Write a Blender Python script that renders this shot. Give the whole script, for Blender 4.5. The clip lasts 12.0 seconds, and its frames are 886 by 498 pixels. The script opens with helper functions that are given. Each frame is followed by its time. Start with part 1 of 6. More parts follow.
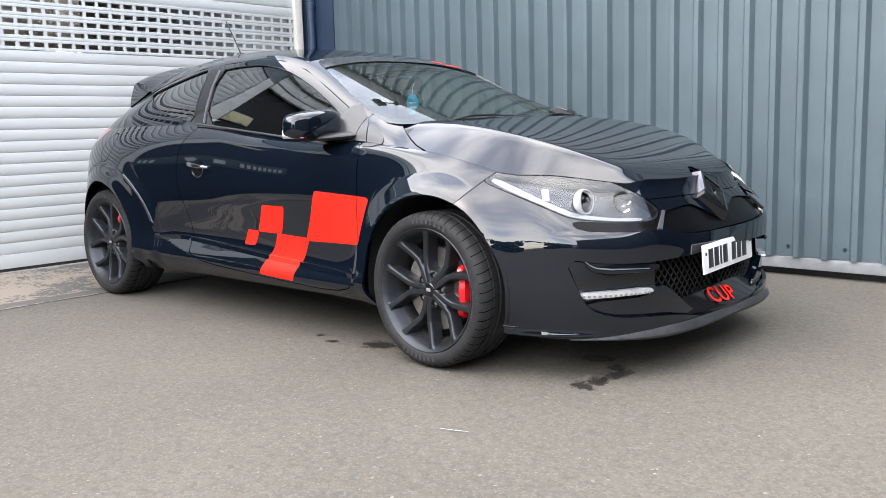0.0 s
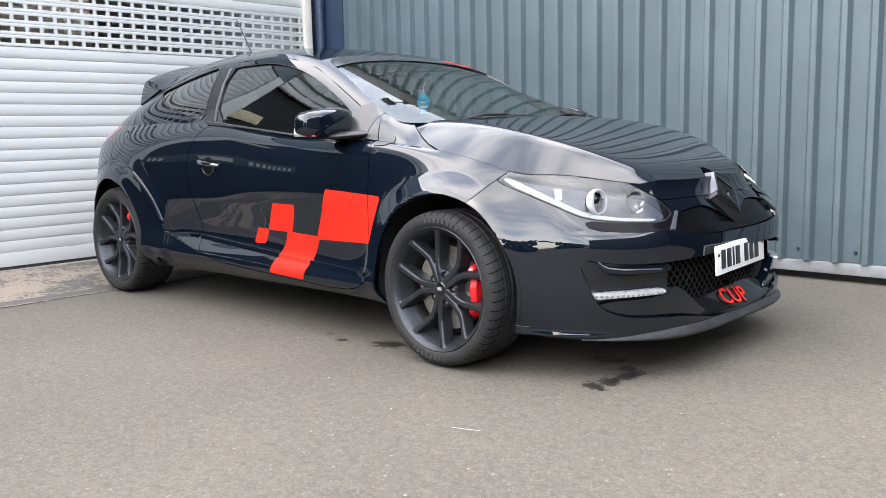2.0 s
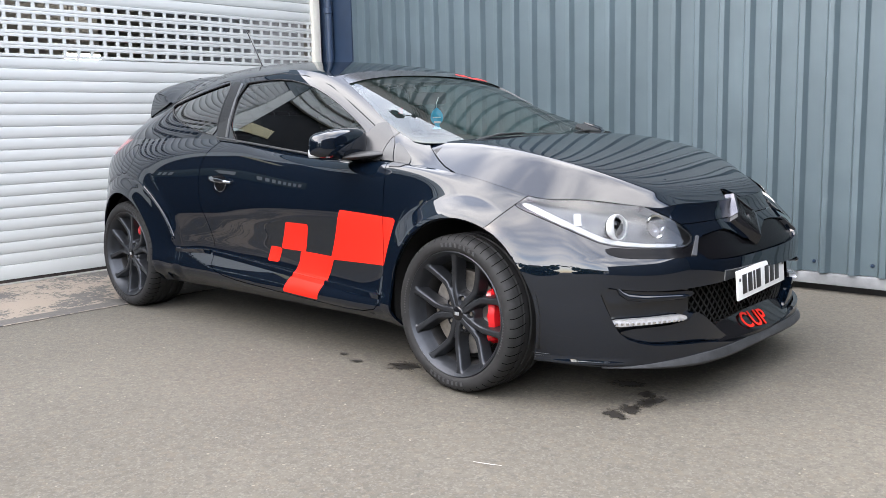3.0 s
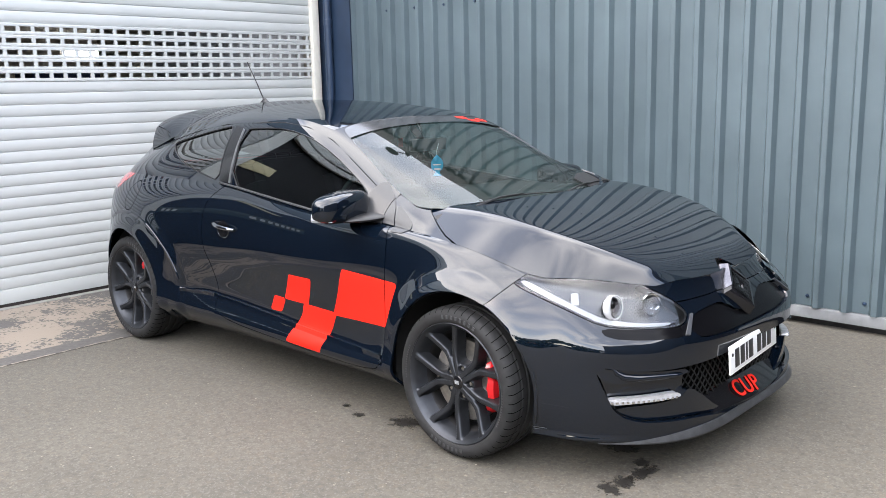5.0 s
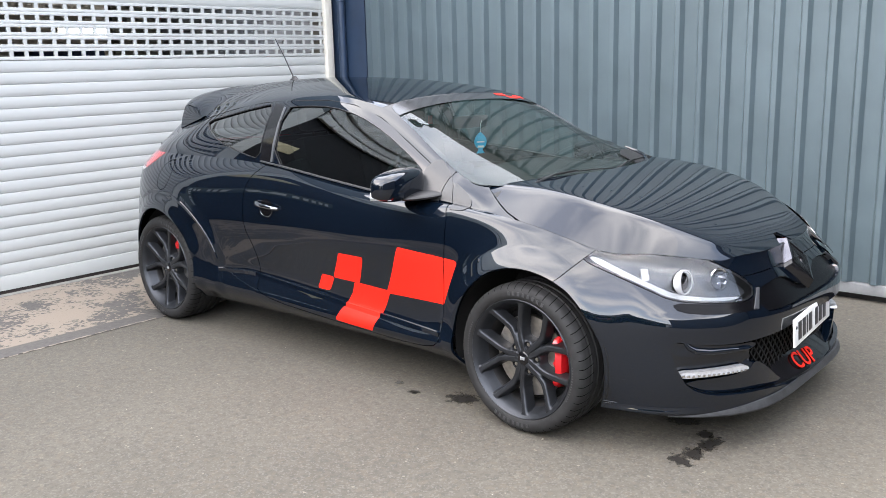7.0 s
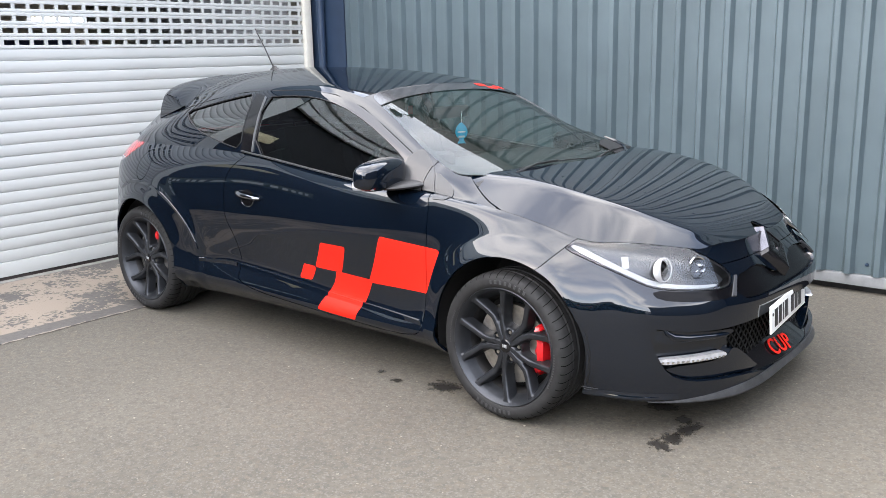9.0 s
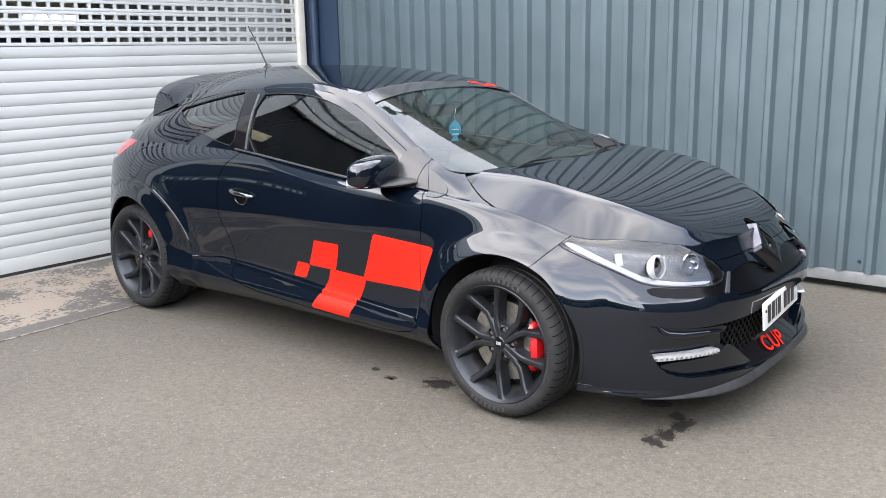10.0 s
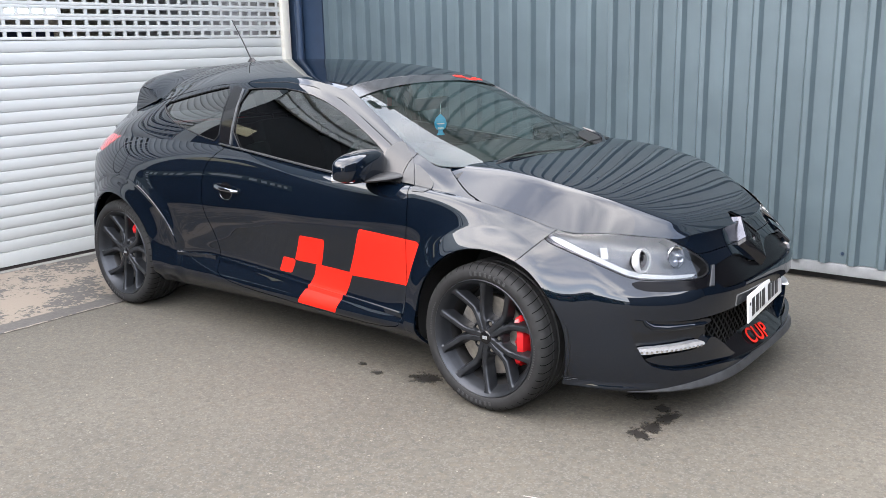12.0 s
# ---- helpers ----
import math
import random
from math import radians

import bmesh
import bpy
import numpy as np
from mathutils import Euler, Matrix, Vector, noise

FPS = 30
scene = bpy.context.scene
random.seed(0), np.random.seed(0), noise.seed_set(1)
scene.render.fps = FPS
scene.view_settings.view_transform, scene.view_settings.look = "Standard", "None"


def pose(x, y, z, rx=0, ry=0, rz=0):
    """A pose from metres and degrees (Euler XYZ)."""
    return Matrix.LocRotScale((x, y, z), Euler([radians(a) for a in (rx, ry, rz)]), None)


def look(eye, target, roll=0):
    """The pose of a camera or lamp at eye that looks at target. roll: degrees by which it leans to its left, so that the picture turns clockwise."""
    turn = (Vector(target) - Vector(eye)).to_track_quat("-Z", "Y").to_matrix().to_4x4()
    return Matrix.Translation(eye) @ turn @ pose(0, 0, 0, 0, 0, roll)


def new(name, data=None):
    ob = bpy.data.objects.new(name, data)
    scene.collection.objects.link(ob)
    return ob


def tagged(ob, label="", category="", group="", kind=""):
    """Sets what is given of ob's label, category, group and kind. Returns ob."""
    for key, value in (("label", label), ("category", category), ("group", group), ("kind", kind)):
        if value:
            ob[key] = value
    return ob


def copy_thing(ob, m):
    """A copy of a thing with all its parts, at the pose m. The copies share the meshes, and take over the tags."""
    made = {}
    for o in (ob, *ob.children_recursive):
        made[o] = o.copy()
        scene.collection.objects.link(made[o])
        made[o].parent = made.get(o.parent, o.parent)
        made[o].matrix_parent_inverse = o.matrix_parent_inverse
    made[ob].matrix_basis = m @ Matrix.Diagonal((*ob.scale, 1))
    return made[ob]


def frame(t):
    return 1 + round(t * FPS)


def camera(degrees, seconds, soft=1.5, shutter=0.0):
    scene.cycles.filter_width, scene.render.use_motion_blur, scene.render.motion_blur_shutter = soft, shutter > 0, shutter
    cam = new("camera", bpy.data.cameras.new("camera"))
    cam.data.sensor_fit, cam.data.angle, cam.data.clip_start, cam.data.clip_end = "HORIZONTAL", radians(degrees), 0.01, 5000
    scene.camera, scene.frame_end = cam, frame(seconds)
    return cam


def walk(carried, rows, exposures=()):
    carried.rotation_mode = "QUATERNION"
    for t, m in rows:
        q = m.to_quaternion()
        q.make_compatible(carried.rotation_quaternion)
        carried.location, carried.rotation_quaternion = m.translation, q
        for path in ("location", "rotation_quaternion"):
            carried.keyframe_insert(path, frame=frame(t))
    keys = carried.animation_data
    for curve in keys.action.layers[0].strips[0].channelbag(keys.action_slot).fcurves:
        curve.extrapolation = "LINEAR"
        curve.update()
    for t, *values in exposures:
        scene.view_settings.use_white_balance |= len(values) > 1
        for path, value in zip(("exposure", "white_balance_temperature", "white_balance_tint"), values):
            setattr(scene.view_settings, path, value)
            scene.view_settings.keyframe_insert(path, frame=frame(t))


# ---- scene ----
cam = camera(54.2, 12.0, soft=0.8)
PATH = [
    (0, (2.295, -3.28, 0.93), (0.952, -1.824, 0.654), -1.6),
    (0.5, (2.29, -3.289, 0.932), (0.947, -1.833, 0.656), -1.5),
    (1, (2.281, -3.292, 0.929), (0.935, -1.838, 0.654), -1.4),
    (1.5, (2.273, -3.294, 0.922), (0.923, -1.843, 0.649), -1.3),
    (2, (2.271, -3.296, 0.92), (0.92, -1.846, 0.648), -1.2),
    (2.5, (2.251, -3.3, 0.929), (0.896, -1.855, 0.654), -1.3),
    (3, (2.201, -3.288, 1.034), (0.844, -1.847, 0.747), -1.4),
    (3.5, (2.199, -3.299, 1.24), (0.84, -1.863, 0.938), -1.2),
    (3.7, (2.196, -3.302, 1.309), (0.838, -1.867, 0.999), -1.2),
    (5.3, (2.205, -3.292, 1.459), (0.863, -1.86, 1.077), -1.3),
    (5.5, (2.189, -3.304, 1.46), (0.849, -1.872, 1.069), -1.3),
    (6, (2.088, -3.383, 1.461), (0.758, -1.944, 1.063), -1.3),
    (6.5, (2.0, -3.473, 1.463), (0.685, -2.022, 1.054), -1.4),
    (7, (1.95, -3.536, 1.466), (0.651, -2.074, 1.047), -1.5),
    (9, (1.951, -3.57, 1.463), (0.694, -2.077, 1.023), -1.3),
    (9.5, (1.954, -3.577, 1.46), (0.704, -2.079, 1.02), -1.3),
    (10, (1.951, -3.574, 1.46), (0.707, -2.073, 1.016), -1.3),
    (10.5, (1.95, -3.568, 1.463), (0.711, -2.063, 1.014), -1.4),
    (11, (1.949, -3.569, 1.462), (0.717, -2.059, 1.012), -1.4),
    (11.5, (1.953, -3.569, 1.46), (0.728, -2.054, 1.006), -1.4),
    (12, (1.953, -3.57, 1.465), (0.734, -2.052, 1.005), -1.4),
]
walk(cam, [(t, look(eye, target, roll)) for t, eye, target, roll in PATH])
scene.view_settings.exposure = 0.92

# ---------------------------------------------------------------- light
world = bpy.data.worlds.new("sky")
scene.world = world
world.use_nodes = True
wn = world.node_tree
wn.nodes.clear()
w_out = wn.nodes.new("ShaderNodeOutputWorld")
w_bg = wn.nodes.new("ShaderNodeBackground")
w_sky = wn.nodes.new("ShaderNodeTexSky")
w_sky.sky_type = 'NISHITA'
w_sky.sun_disc = False
w_sky.sun_elevation = radians(42)
w_sky.sun_rotation = radians(203)
w_sky.air_density = 1.0
w_sky.dust_density = 1.2
w_co = wn.nodes.new("ShaderNodeTexCoord")
w_map = wn.nodes.new("ShaderNodeMapping")
w_map.inputs["Scale"].default_value = (1.0, 1.0, 1.5)
w_noise = wn.nodes.new("ShaderNodeTexNoise")
w_noise.inputs["Scale"].default_value = 2.6
w_noise.inputs["Detail"].default_value = 3.0
w_noise.inputs["Roughness"].default_value = 0.52
w_ramp = wn.nodes.new("ShaderNodeValToRGB")
w_ramp.color_ramp.elements[0].position = 0.42
w_ramp.color_ramp.elements[0].color = (0.17, 0.17, 0.17, 1)
w_ramp.color_ramp.elements[1].position = 0.66
w_mix = wn.nodes.new("ShaderNodeMix")
w_mix.data_type = 'RGBA'
w_mix.inputs[7].default_value = (35.5, 35.3, 36.6, 1)
wn.links.new(w_co.outputs["Generated"], w_map.inputs["Vector"])
wn.links.new(w_map.outputs["Vector"], w_noise.inputs["Vector"])
w_sep = wn.nodes.new("ShaderNodeSeparateXYZ")          # an overcast sky is brightest overhead
wn.links.new(w_co.outputs["Generated"], w_sep.inputs[0])
w_up = wn.nodes.new("ShaderNodeMath")
w_up.operation = 'MULTIPLY_ADD'
w_up.inputs[1].default_value = 0.03
wn.links.new(w_sep.outputs["Z"], w_up.inputs[0])
wn.links.new(w_noise.outputs["Fac"], w_up.inputs[2])
w_low = wn.nodes.new("ShaderNodeMath")
w_low.operation = 'SUBTRACT'
w_low.inputs[1].default_value = 0.02
wn.links.new(w_up.outputs[0], w_low.inputs[0])
wn.links.new(w_low.outputs[0], w_ramp.inputs["Fac"])
wn.links.new(w_ramp.outputs["Color"], w_mix.inputs[0])
w_gain = wn.nodes.new("ShaderNodeVectorMath")       # bright haze between the clouds
w_gain.operation = 'SCALE'
w_gain.inputs[3].default_value = 4.3
wn.links.new(w_sky.outputs["Color"], w_gain.inputs[0])
wn.links.new(w_gain.outputs[0], w_mix.inputs[6])
wn.links.new(w_mix.outputs[2], w_bg.inputs["Color"])
wn.links.new(w_bg.outputs["Background"], w_out.inputs["Surface"])
w_bg.inputs["Strength"].default_value = 0.12

sun = new("sun", bpy.data.lights.new("sun", 'SUN'))
sun.data.energy = 1.65
sun.data.angle = radians(150)
sun.data.color = (1.0, 0.81, 0.55)
sun.matrix_world = look((-3.0, -7.0, 7.0), (0, 0, 0))

# ---------------------------------------------------------------- materials


def mat(name, color, rough=0.5, metal=0.0, coat=0.0, coat_rough=0.03, spec=0.5, vary=0.0, scale=8.0, stain=0.0, stain_scale=0.8,
        bump=0.0, bump_scale=60.0, rough_vary=0.0):
    """Principled surface with two scales of colour variation and a fine relief."""
    m = bpy.data.materials.new(name)
    m.use_nodes = True
    t = m.node_tree
    b = t.nodes["Principled BSDF"]
    b.inputs["Base Color"].default_value = (*color, 1)
    b.inputs["Roughness"].default_value = rough
    b.inputs["Metallic"].default_value = metal
    b.inputs["Coat Weight"].default_value = coat
    b.inputs["Coat Roughness"].default_value = coat_rough
    b.inputs["Specular IOR Level"].default_value = spec
    if vary or stain or bump or rough_vary:
        co = t.nodes.new("ShaderNodeTexCoord")
        last = None
        for amount, sc, det in ((vary, scale, 4.0), (stain, stain_scale, 6.0)):
            if not amount:
                continue
            n = t.nodes.new("ShaderNodeTexNoise")
            n.inputs["Scale"].default_value = sc
            n.inputs["Detail"].default_value = det
            t.links.new(co.outputs["Object"], n.inputs["Vector"])
            r = t.nodes.new("ShaderNodeMapRange")
            r.inputs["From Min"].default_value = 0.3
            r.inputs["From Max"].default_value = 0.7
            r.inputs["To Min"].default_value = 1 - amount
            r.inputs["To Max"].default_value = 1 + amount
            t.links.new(n.outputs["Fac"], r.inputs["Value"])
            mx = t.nodes.new("ShaderNodeVectorMath")
            mx.operation = 'MULTIPLY'
            if last is None:
                mx.inputs[0].default_value = color
            else:
                t.links.new(last, mx.inputs[0])
            t.links.new(r.outputs["Result"], mx.inputs[1])
            last = mx.outputs["Vector"]
            if rough_vary:
                q = t.nodes.new("ShaderNodeMapRange")
                q.inputs["To Min"].default_value = max(0.0, rough - rough_vary)
                q.inputs["To Max"].default_value = min(1.0, rough + rough_vary)
                t.links.new(n.outputs["Fac"], q.inputs["Value"])
                t.links.new(q.outputs["Result"], b.inputs["Roughness"])
        if last is not None:
            t.links.new(last, b.inputs["Base Color"])
        if bump:
            n = t.nodes.new("ShaderNodeTexNoise")
            n.inputs["Scale"].default_value = bump_scale
            n.inputs["Detail"].default_value = 3.0
            t.links.new(co.outputs["Object"], n.inputs["Vector"])
            bp = t.nodes.new("ShaderNodeBump")
            bp.inputs["Strength"].default_value = 1.0
            bp.inputs["Distance"].default_value = bump
            t.links.new(n.outputs["Fac"], bp.inputs["Height"])
            t.links.new(bp.outputs["Normal"], b.inputs["Normal"])
    return m


def gloss_by_angle(t, f0, power):
    """Share of mirror gloss: f0 seen squarely, rising to one at a glancing angle."""
    lw = t.nodes.new("ShaderNodeLayerWeight")
    lw.inputs["Blend"].default_value = 0.5
    pw = t.nodes.new("ShaderNodeMath")
    pw.operation = 'POWER'
    pw.inputs[1].default_value = power
    t.links.new(lw.outputs["Facing"], pw.inputs[0])
    ma = t.nodes.new("ShaderNodeMath")
    ma.operation = 'MULTIPLY_ADD'
    ma.inputs[1].default_value = 1 - f0
    ma.inputs[2].default_value = f0
    t.links.new(pw.outputs[0], ma.inputs[0])
    return ma.outputs[0]


def paint_mat(name, color, f0, power):
    """Black lacquer: a near-black pigment with fine flakes under a mirror-smooth clear coat."""
    m = mat(name, color, 0.5, spec=0.0, vary=0.25, scale=900)
    t = m.node_tree
    gl = t.nodes.new("ShaderNodeBsdfGlossy")
    gl.inputs["Roughness"].default_value = 0.012
    mx = t.nodes.new("ShaderNodeMixShader")
    t.links.new(gloss_by_angle(t, f0, power), mx.inputs[0])
    t.links.new(t.nodes["Principled BSDF"].outputs[0], mx.inputs[1])
    t.links.new(gl.outputs[0], mx.inputs[2])
    t.links.new(mx.outputs[0], t.nodes["Material Output"].inputs["Surface"])
    return m


def glass_mat(name, tint, ior=1.5, veil=0.0, power=0.0, f0=0.07):
    """Thin pane: tinted see-through, with a mirror sheen that grows towards glancing angles."""
    m = bpy.data.materials.new(name)
    m.use_nodes = True
    t = m.node_tree
    t.nodes.clear()
    o = t.nodes.new("ShaderNodeOutputMaterial")
    tr = t.nodes.new("ShaderNodeBsdfTransparent")
    tr.inputs["Color"].default_value = (*tint, 1)
    gl = t.nodes.new("ShaderNodeBsdfGlossy")
    gl.inputs["Roughness"].default_value = 0.0
    fr = t.nodes.new("ShaderNodeFresnel")
    fr.inputs["IOR"].default_value = ior
    mx = t.nodes.new("ShaderNodeMixShader")
    t.links.new(gloss_by_angle(t, f0, power) if power else fr.outputs[0], mx.inputs[0])
    # a faint pale green diffuse share stands in for a reflected haze
    if veil:
        df = t.nodes.new("ShaderNodeBsdfDiffuse")
        df.inputs["Color"].default_value = (0.42, 0.62, 0.56, 1)
        md = t.nodes.new("ShaderNodeMixShader")
        md.inputs[0].default_value = veil
        t.links.new(tr.outputs[0], md.inputs[1])
        t.links.new(df.outputs[0], md.inputs[2])
        tr = md
    t.links.new(tr.outputs[0], mx.inputs[1])
    t.links.new(gl.outputs[0], mx.inputs[2])
    t.links.new(mx.outputs[0], o.inputs["Surface"])
    return m


PAINT = paint_mat("black_pearl_paint", (0.0018, 0.0042, 0.0088), 0.076, 3.8)
GLOSS = mat("gloss_black_plastic", (0.006, 0.006, 0.007), 0.08, vary=0.2, scale=30)
JET = mat("jet_black_recess", (0.004, 0.004, 0.005), 0.25, spec=0.12)
SATIN = mat("satin_black_plastic", (0.012, 0.012, 0.013), 0.45, vary=0.2, scale=40, bump=0.0003, bump_scale=500)
DARK = mat("dark_void_plastic", (0.006, 0.006, 0.006), 0.8, vary=0.2, scale=20)
RUBBER = mat("tyre_rubber", (0.0155, 0.0155, 0.016), 0.7, spec=0.35, vary=0.25, scale=30, stain=0.25, stain_scale=6, bump=0.0004, bump_scale=300)
GROOVE = mat("tread_groove", (0.002, 0.002, 0.002), 1.0, spec=0.0)
MARKS = mat("sidewall_relief", (0.036, 0.036, 0.038), 0.6, vary=0.15, scale=40)
ALLOY = mat("anthracite_alloy", (0.040, 0.043, 0.049), 0.40, 0.75, vary=0.1, scale=30, bump=0.0001, bump_scale=600)
# darker than the alloy: the shade deep inside the rim is put into the colour
RIM_SHADE = mat("shaded_rim_well", (0.018, 0.017, 0.017), 0.6, 0.3, vary=0.3, scale=30, stain=0.3, stain_scale=9)
STEEL = mat("brake_steel", (0.42, 0.40, 0.37), 0.35, 1.0, vary=0.2, scale=40)
RED = mat("red_vinyl", (0.80, 0.016, 0.006), 0.5, spec=0.3, vary=0.04, scale=6)
CALIPER = mat("red_caliper_paint", (0.55, 0.008, 0.012), 0.3, coat=0.6, vary=0.1, scale=30)
CHROME = mat("chrome", (0.78, 0.79, 0.81), 0.06, 1.0)
SILVER = mat("silver_plastic", (0.42, 0.43, 0.45), 0.28, 0.4, vary=0.05, scale=30)
LIP = mat("scuffed_grey_lip", (0.036, 0.038, 0.041), 0.5, vary=0.35, scale=25, stain=0.35, stain_scale=5, bump=0.0005, bump_scale=150)
TRIM = mat("grey_window_trim", (0.05, 0.052, 0.055), 0.35, vary=0.1, scale=30)
SCREEN = glass_mat("windscreen_glass", (0.76, 0.92, 0.90), 1.62, veil=0.014)
TINT = glass_mat("privacy_glass", (0.10, 0.115, 0.115), power=2.6, f0=0.10)
SIDE = glass_mat("side_glass", (0.26, 0.35, 0.34), power=2.6, f0=0.10)
LENS = glass_mat("lamp_lens", (0.95, 0.96, 0.97), 1.56)
REDLENS = mat("red_lamp_lens", (0.5, 0.01, 0.015), 0.08, coat=1.0, vary=0.1, scale=40)
DRL = mat("white_light_guide", (0.50, 0.51, 0.52), 0.25, vary=0.06, scale=60)
WHITE = mat("white_plate", (0.78, 0.79, 0.78), 0.35, vary=0.06, scale=20)
BAND = mat("charcoal_film", (0.030, 0.031, 0.034), 0.12, spec=0.6, vary=0.05, scale=20)
INK = mat("black_print", (0.02, 0.02, 0.022), 0.4, vary=0.1, scale=40)
FABRIC = mat("dark_seat_fabric", (0.007, 0.007, 0.008), 0.9, vary=0.2, scale=60, bump=0.0006, bump_scale=400)
GREYF = mat("grey_headliner", (0.10, 0.10, 0.10), 0.95, vary=0.1, scale=40)
REDBELT = mat("red_belt_webbing", (0.45, 0.012, 0.015), 0.8, vary=0.1, scale=90)
BLUE = mat("blue_card", (0.01, 0.42, 0.70), 0.6, vary=0.1, scale=40)

CLAD = mat("blue_grey_cladding", (0.082, 0.112, 0.126), 0.42, 0.0, vary=0.05, scale=5, stain=0.10, stain_scale=1.2, bump=0.0006, bump_scale=14, rough_vary=0.08)
NAVY = mat("navy_trim_steel", (0.018, 0.034, 0.066), 0.4, vary=0.1, scale=6, stain=0.15, stain_scale=2)
SHUT = mat("white_shutter_paint", (0.442, 0.456, 0.445), 0.5, vary=0.02, scale=3, stain=0.03, stain_scale=1.1)
FRAMEW = mat("cream_guide_rail", (0.62, 0.60, 0.53), 0.5, vary=0.05, scale=8, stain=0.05, stain_scale=2)
FLASH = mat("galvanised_flashing", (0.26, 0.27, 0.28), 0.5, 0.3, vary=0.12, scale=12, stain=0.2, stain_scale=3)
SEAL = mat("rubber_seal", (0.03, 0.024, 0.022), 0.8, vary=0.2, scale=20)

# ---------------------------------------------------------------- mesh helpers


def part(name, bm, material, parent=None, label="", smooth=True):
    """Links a bmesh as one mesh object under a thing or a part."""
    me = bpy.data.meshes.new(name)
    bm.normal_update()
    bm.to_mesh(me)
    bm.free()
    me.materials.append(material)
    if smooth:
        me.shade_smooth()
        me.set_sharp_from_angle(angle=radians(38))
    ob = new(name, me)
    ob.parent = parent
    return tagged(ob, label=label)


def thing(name, label, category, group="", m=None):
    ob = new(name)
    ob.empty_display_size = 0.1
    if m is not None:
        ob.matrix_world = m
    return tagged(ob, label=label, category=category, group=group)


def box_bm(bm, x0, x1, y0, y1, z0, z1, bevel=0.0):
    r = bmesh.ops.create_cube(bm, size=1.0)
    for v in r["verts"]:
        v.co = Vector((x0 + (v.co.x + 0.5) * (x1 - x0), y0 + (v.co.y + 0.5) * (y1 - y0), z0 + (v.co.z + 0.5) * (z1 - z0)))
    if bevel:
        es = list({e for v in r["verts"] for e in v.link_edges})
        bmesh.ops.bevel(bm, geom=es, offset=bevel, segments=2, affect='EDGES', profile=0.6)
    return bm


def box(x0, x1, y0, y1, z0, z1, bevel=0.0):
    return box_bm(bmesh.new(), x0, x1, y0, y1, z0, z1, bevel)


def lathe(profile, n=64, axis="y", closed=False):
    """Turns a list of (radius, along) about an axis."""
    bm = bmesh.new()
    rings = []
    for i in range(n):
        a = 2 * math.pi * i / n
        c, s = math.cos(a), math.sin(a)
        ring = []
        for r, h in profile:
            ring.append(bm.verts.new((r * c, h, r * s) if axis == "y" else ((h, r * c, r * s) if axis == "x" else (r * c, r * s, h))))
        rings.append(ring)
    k = len(profile)
    for i in range(n):
        a, b = rings[i], rings[(i + 1) % n]
        for j in range(k if closed else k - 1):
            j2 = (j + 1) % k
            bm.faces.new((a[j], a[j2], b[j2], b[j]))
    bmesh.ops.remove_doubles(bm, verts=bm.verts, dist=1e-5)
    bmesh.ops.recalc_face_normals(bm, faces=bm.faces)
    return bm


def tube(points, radius, n=8, flat=1.0, up=(0, 0, 1)):
    """A round bar along a line of points; flat squeezes it across up."""
    bm = bmesh.new()
    pts = [Vector(p) for p in points]
    rings = []
    for i, p in enumerate(pts):
        d = (pts[min(i + 1, len(pts) - 1)] - pts[max(i - 1, 0)]).normalized()
        a = d.cross(Vector(up))
        a = a.normalized() if a.length > 1e-4 else d.orthogonal().normalized()
        b = a.cross(d).normalized()
        r = radius[i] if isinstance(radius, (list, tuple)) else radius
        rings.append([bm.verts.new(p + a * (r * flat * math.cos(2 * math.pi * k / n)) + b * (r * math.sin(2 * math.pi * k / n))) for k in range(n)])
    for u, v in zip(rings, rings[1:]):
        for k in range(n):
            bm.faces.new((u[k], u[(k + 1) % n], v[(k + 1) % n], v[k]))
    bm.faces.new(rings[0])
    bm.faces.new(rings[-1])
    bmesh.ops.recalc_face_normals(bm, faces=bm.faces)
    return bm


def spline(xs, ys):
    """Natural cubic spline through the points, as a function."""
    x, y = np.asarray(xs, float), np.asarray(ys, float)
    n = len(x)
    h = np.diff(x)
    a = np.zeros((n, n))
    r = np.zeros(n)
    a[0, 0] = a[-1, -1] = 1
    for i in range(1, n - 1):
        a[i, i - 1], a[i, i], a[i, i + 1] = h[i - 1], 2 * (h[i - 1] + h[i]), h[i]
        r[i] = 6 * ((y[i + 1] - y[i]) / h[i] - (y[i] - y[i - 1]) / h[i - 1])
    m = np.linalg.solve(a, r)

    def f(q):
        q = np.asarray(q, float)
        k = np.clip(np.searchsorted(x, q) - 1, 0, n - 2)
        d, e = x[k + 1] - q, q - x[k]
        return (m[k] * d ** 3 + m[k + 1] * e ** 3) / (6 * h[k]) + (y[k] / h[k] - m[k] * h[k] / 6) * d + (y[k + 1] / h[k] - m[k + 1] * h[k] / 6) * e
    return f


def ramp(v, lo, hi):
    t = np.clip((np.asarray(v, float) - lo) / (hi - lo), 0, 1)
    return t * t * (3 - 2 * t)


def soft_plus(v, k):
    return 0.5 * (v + np.sqrt(v * v + k * k))


def rounded(points, times=3):
    """Rounds the corners of a closed outline."""
    p = np.asarray(points, float)
    for _ in range(times):
        q = np.roll(p, -1, 0)
        p = np.stack([p * 0.75 + q * 0.25, p * 0.25 + q * 0.75], 1).reshape(-1, 2)
    return p


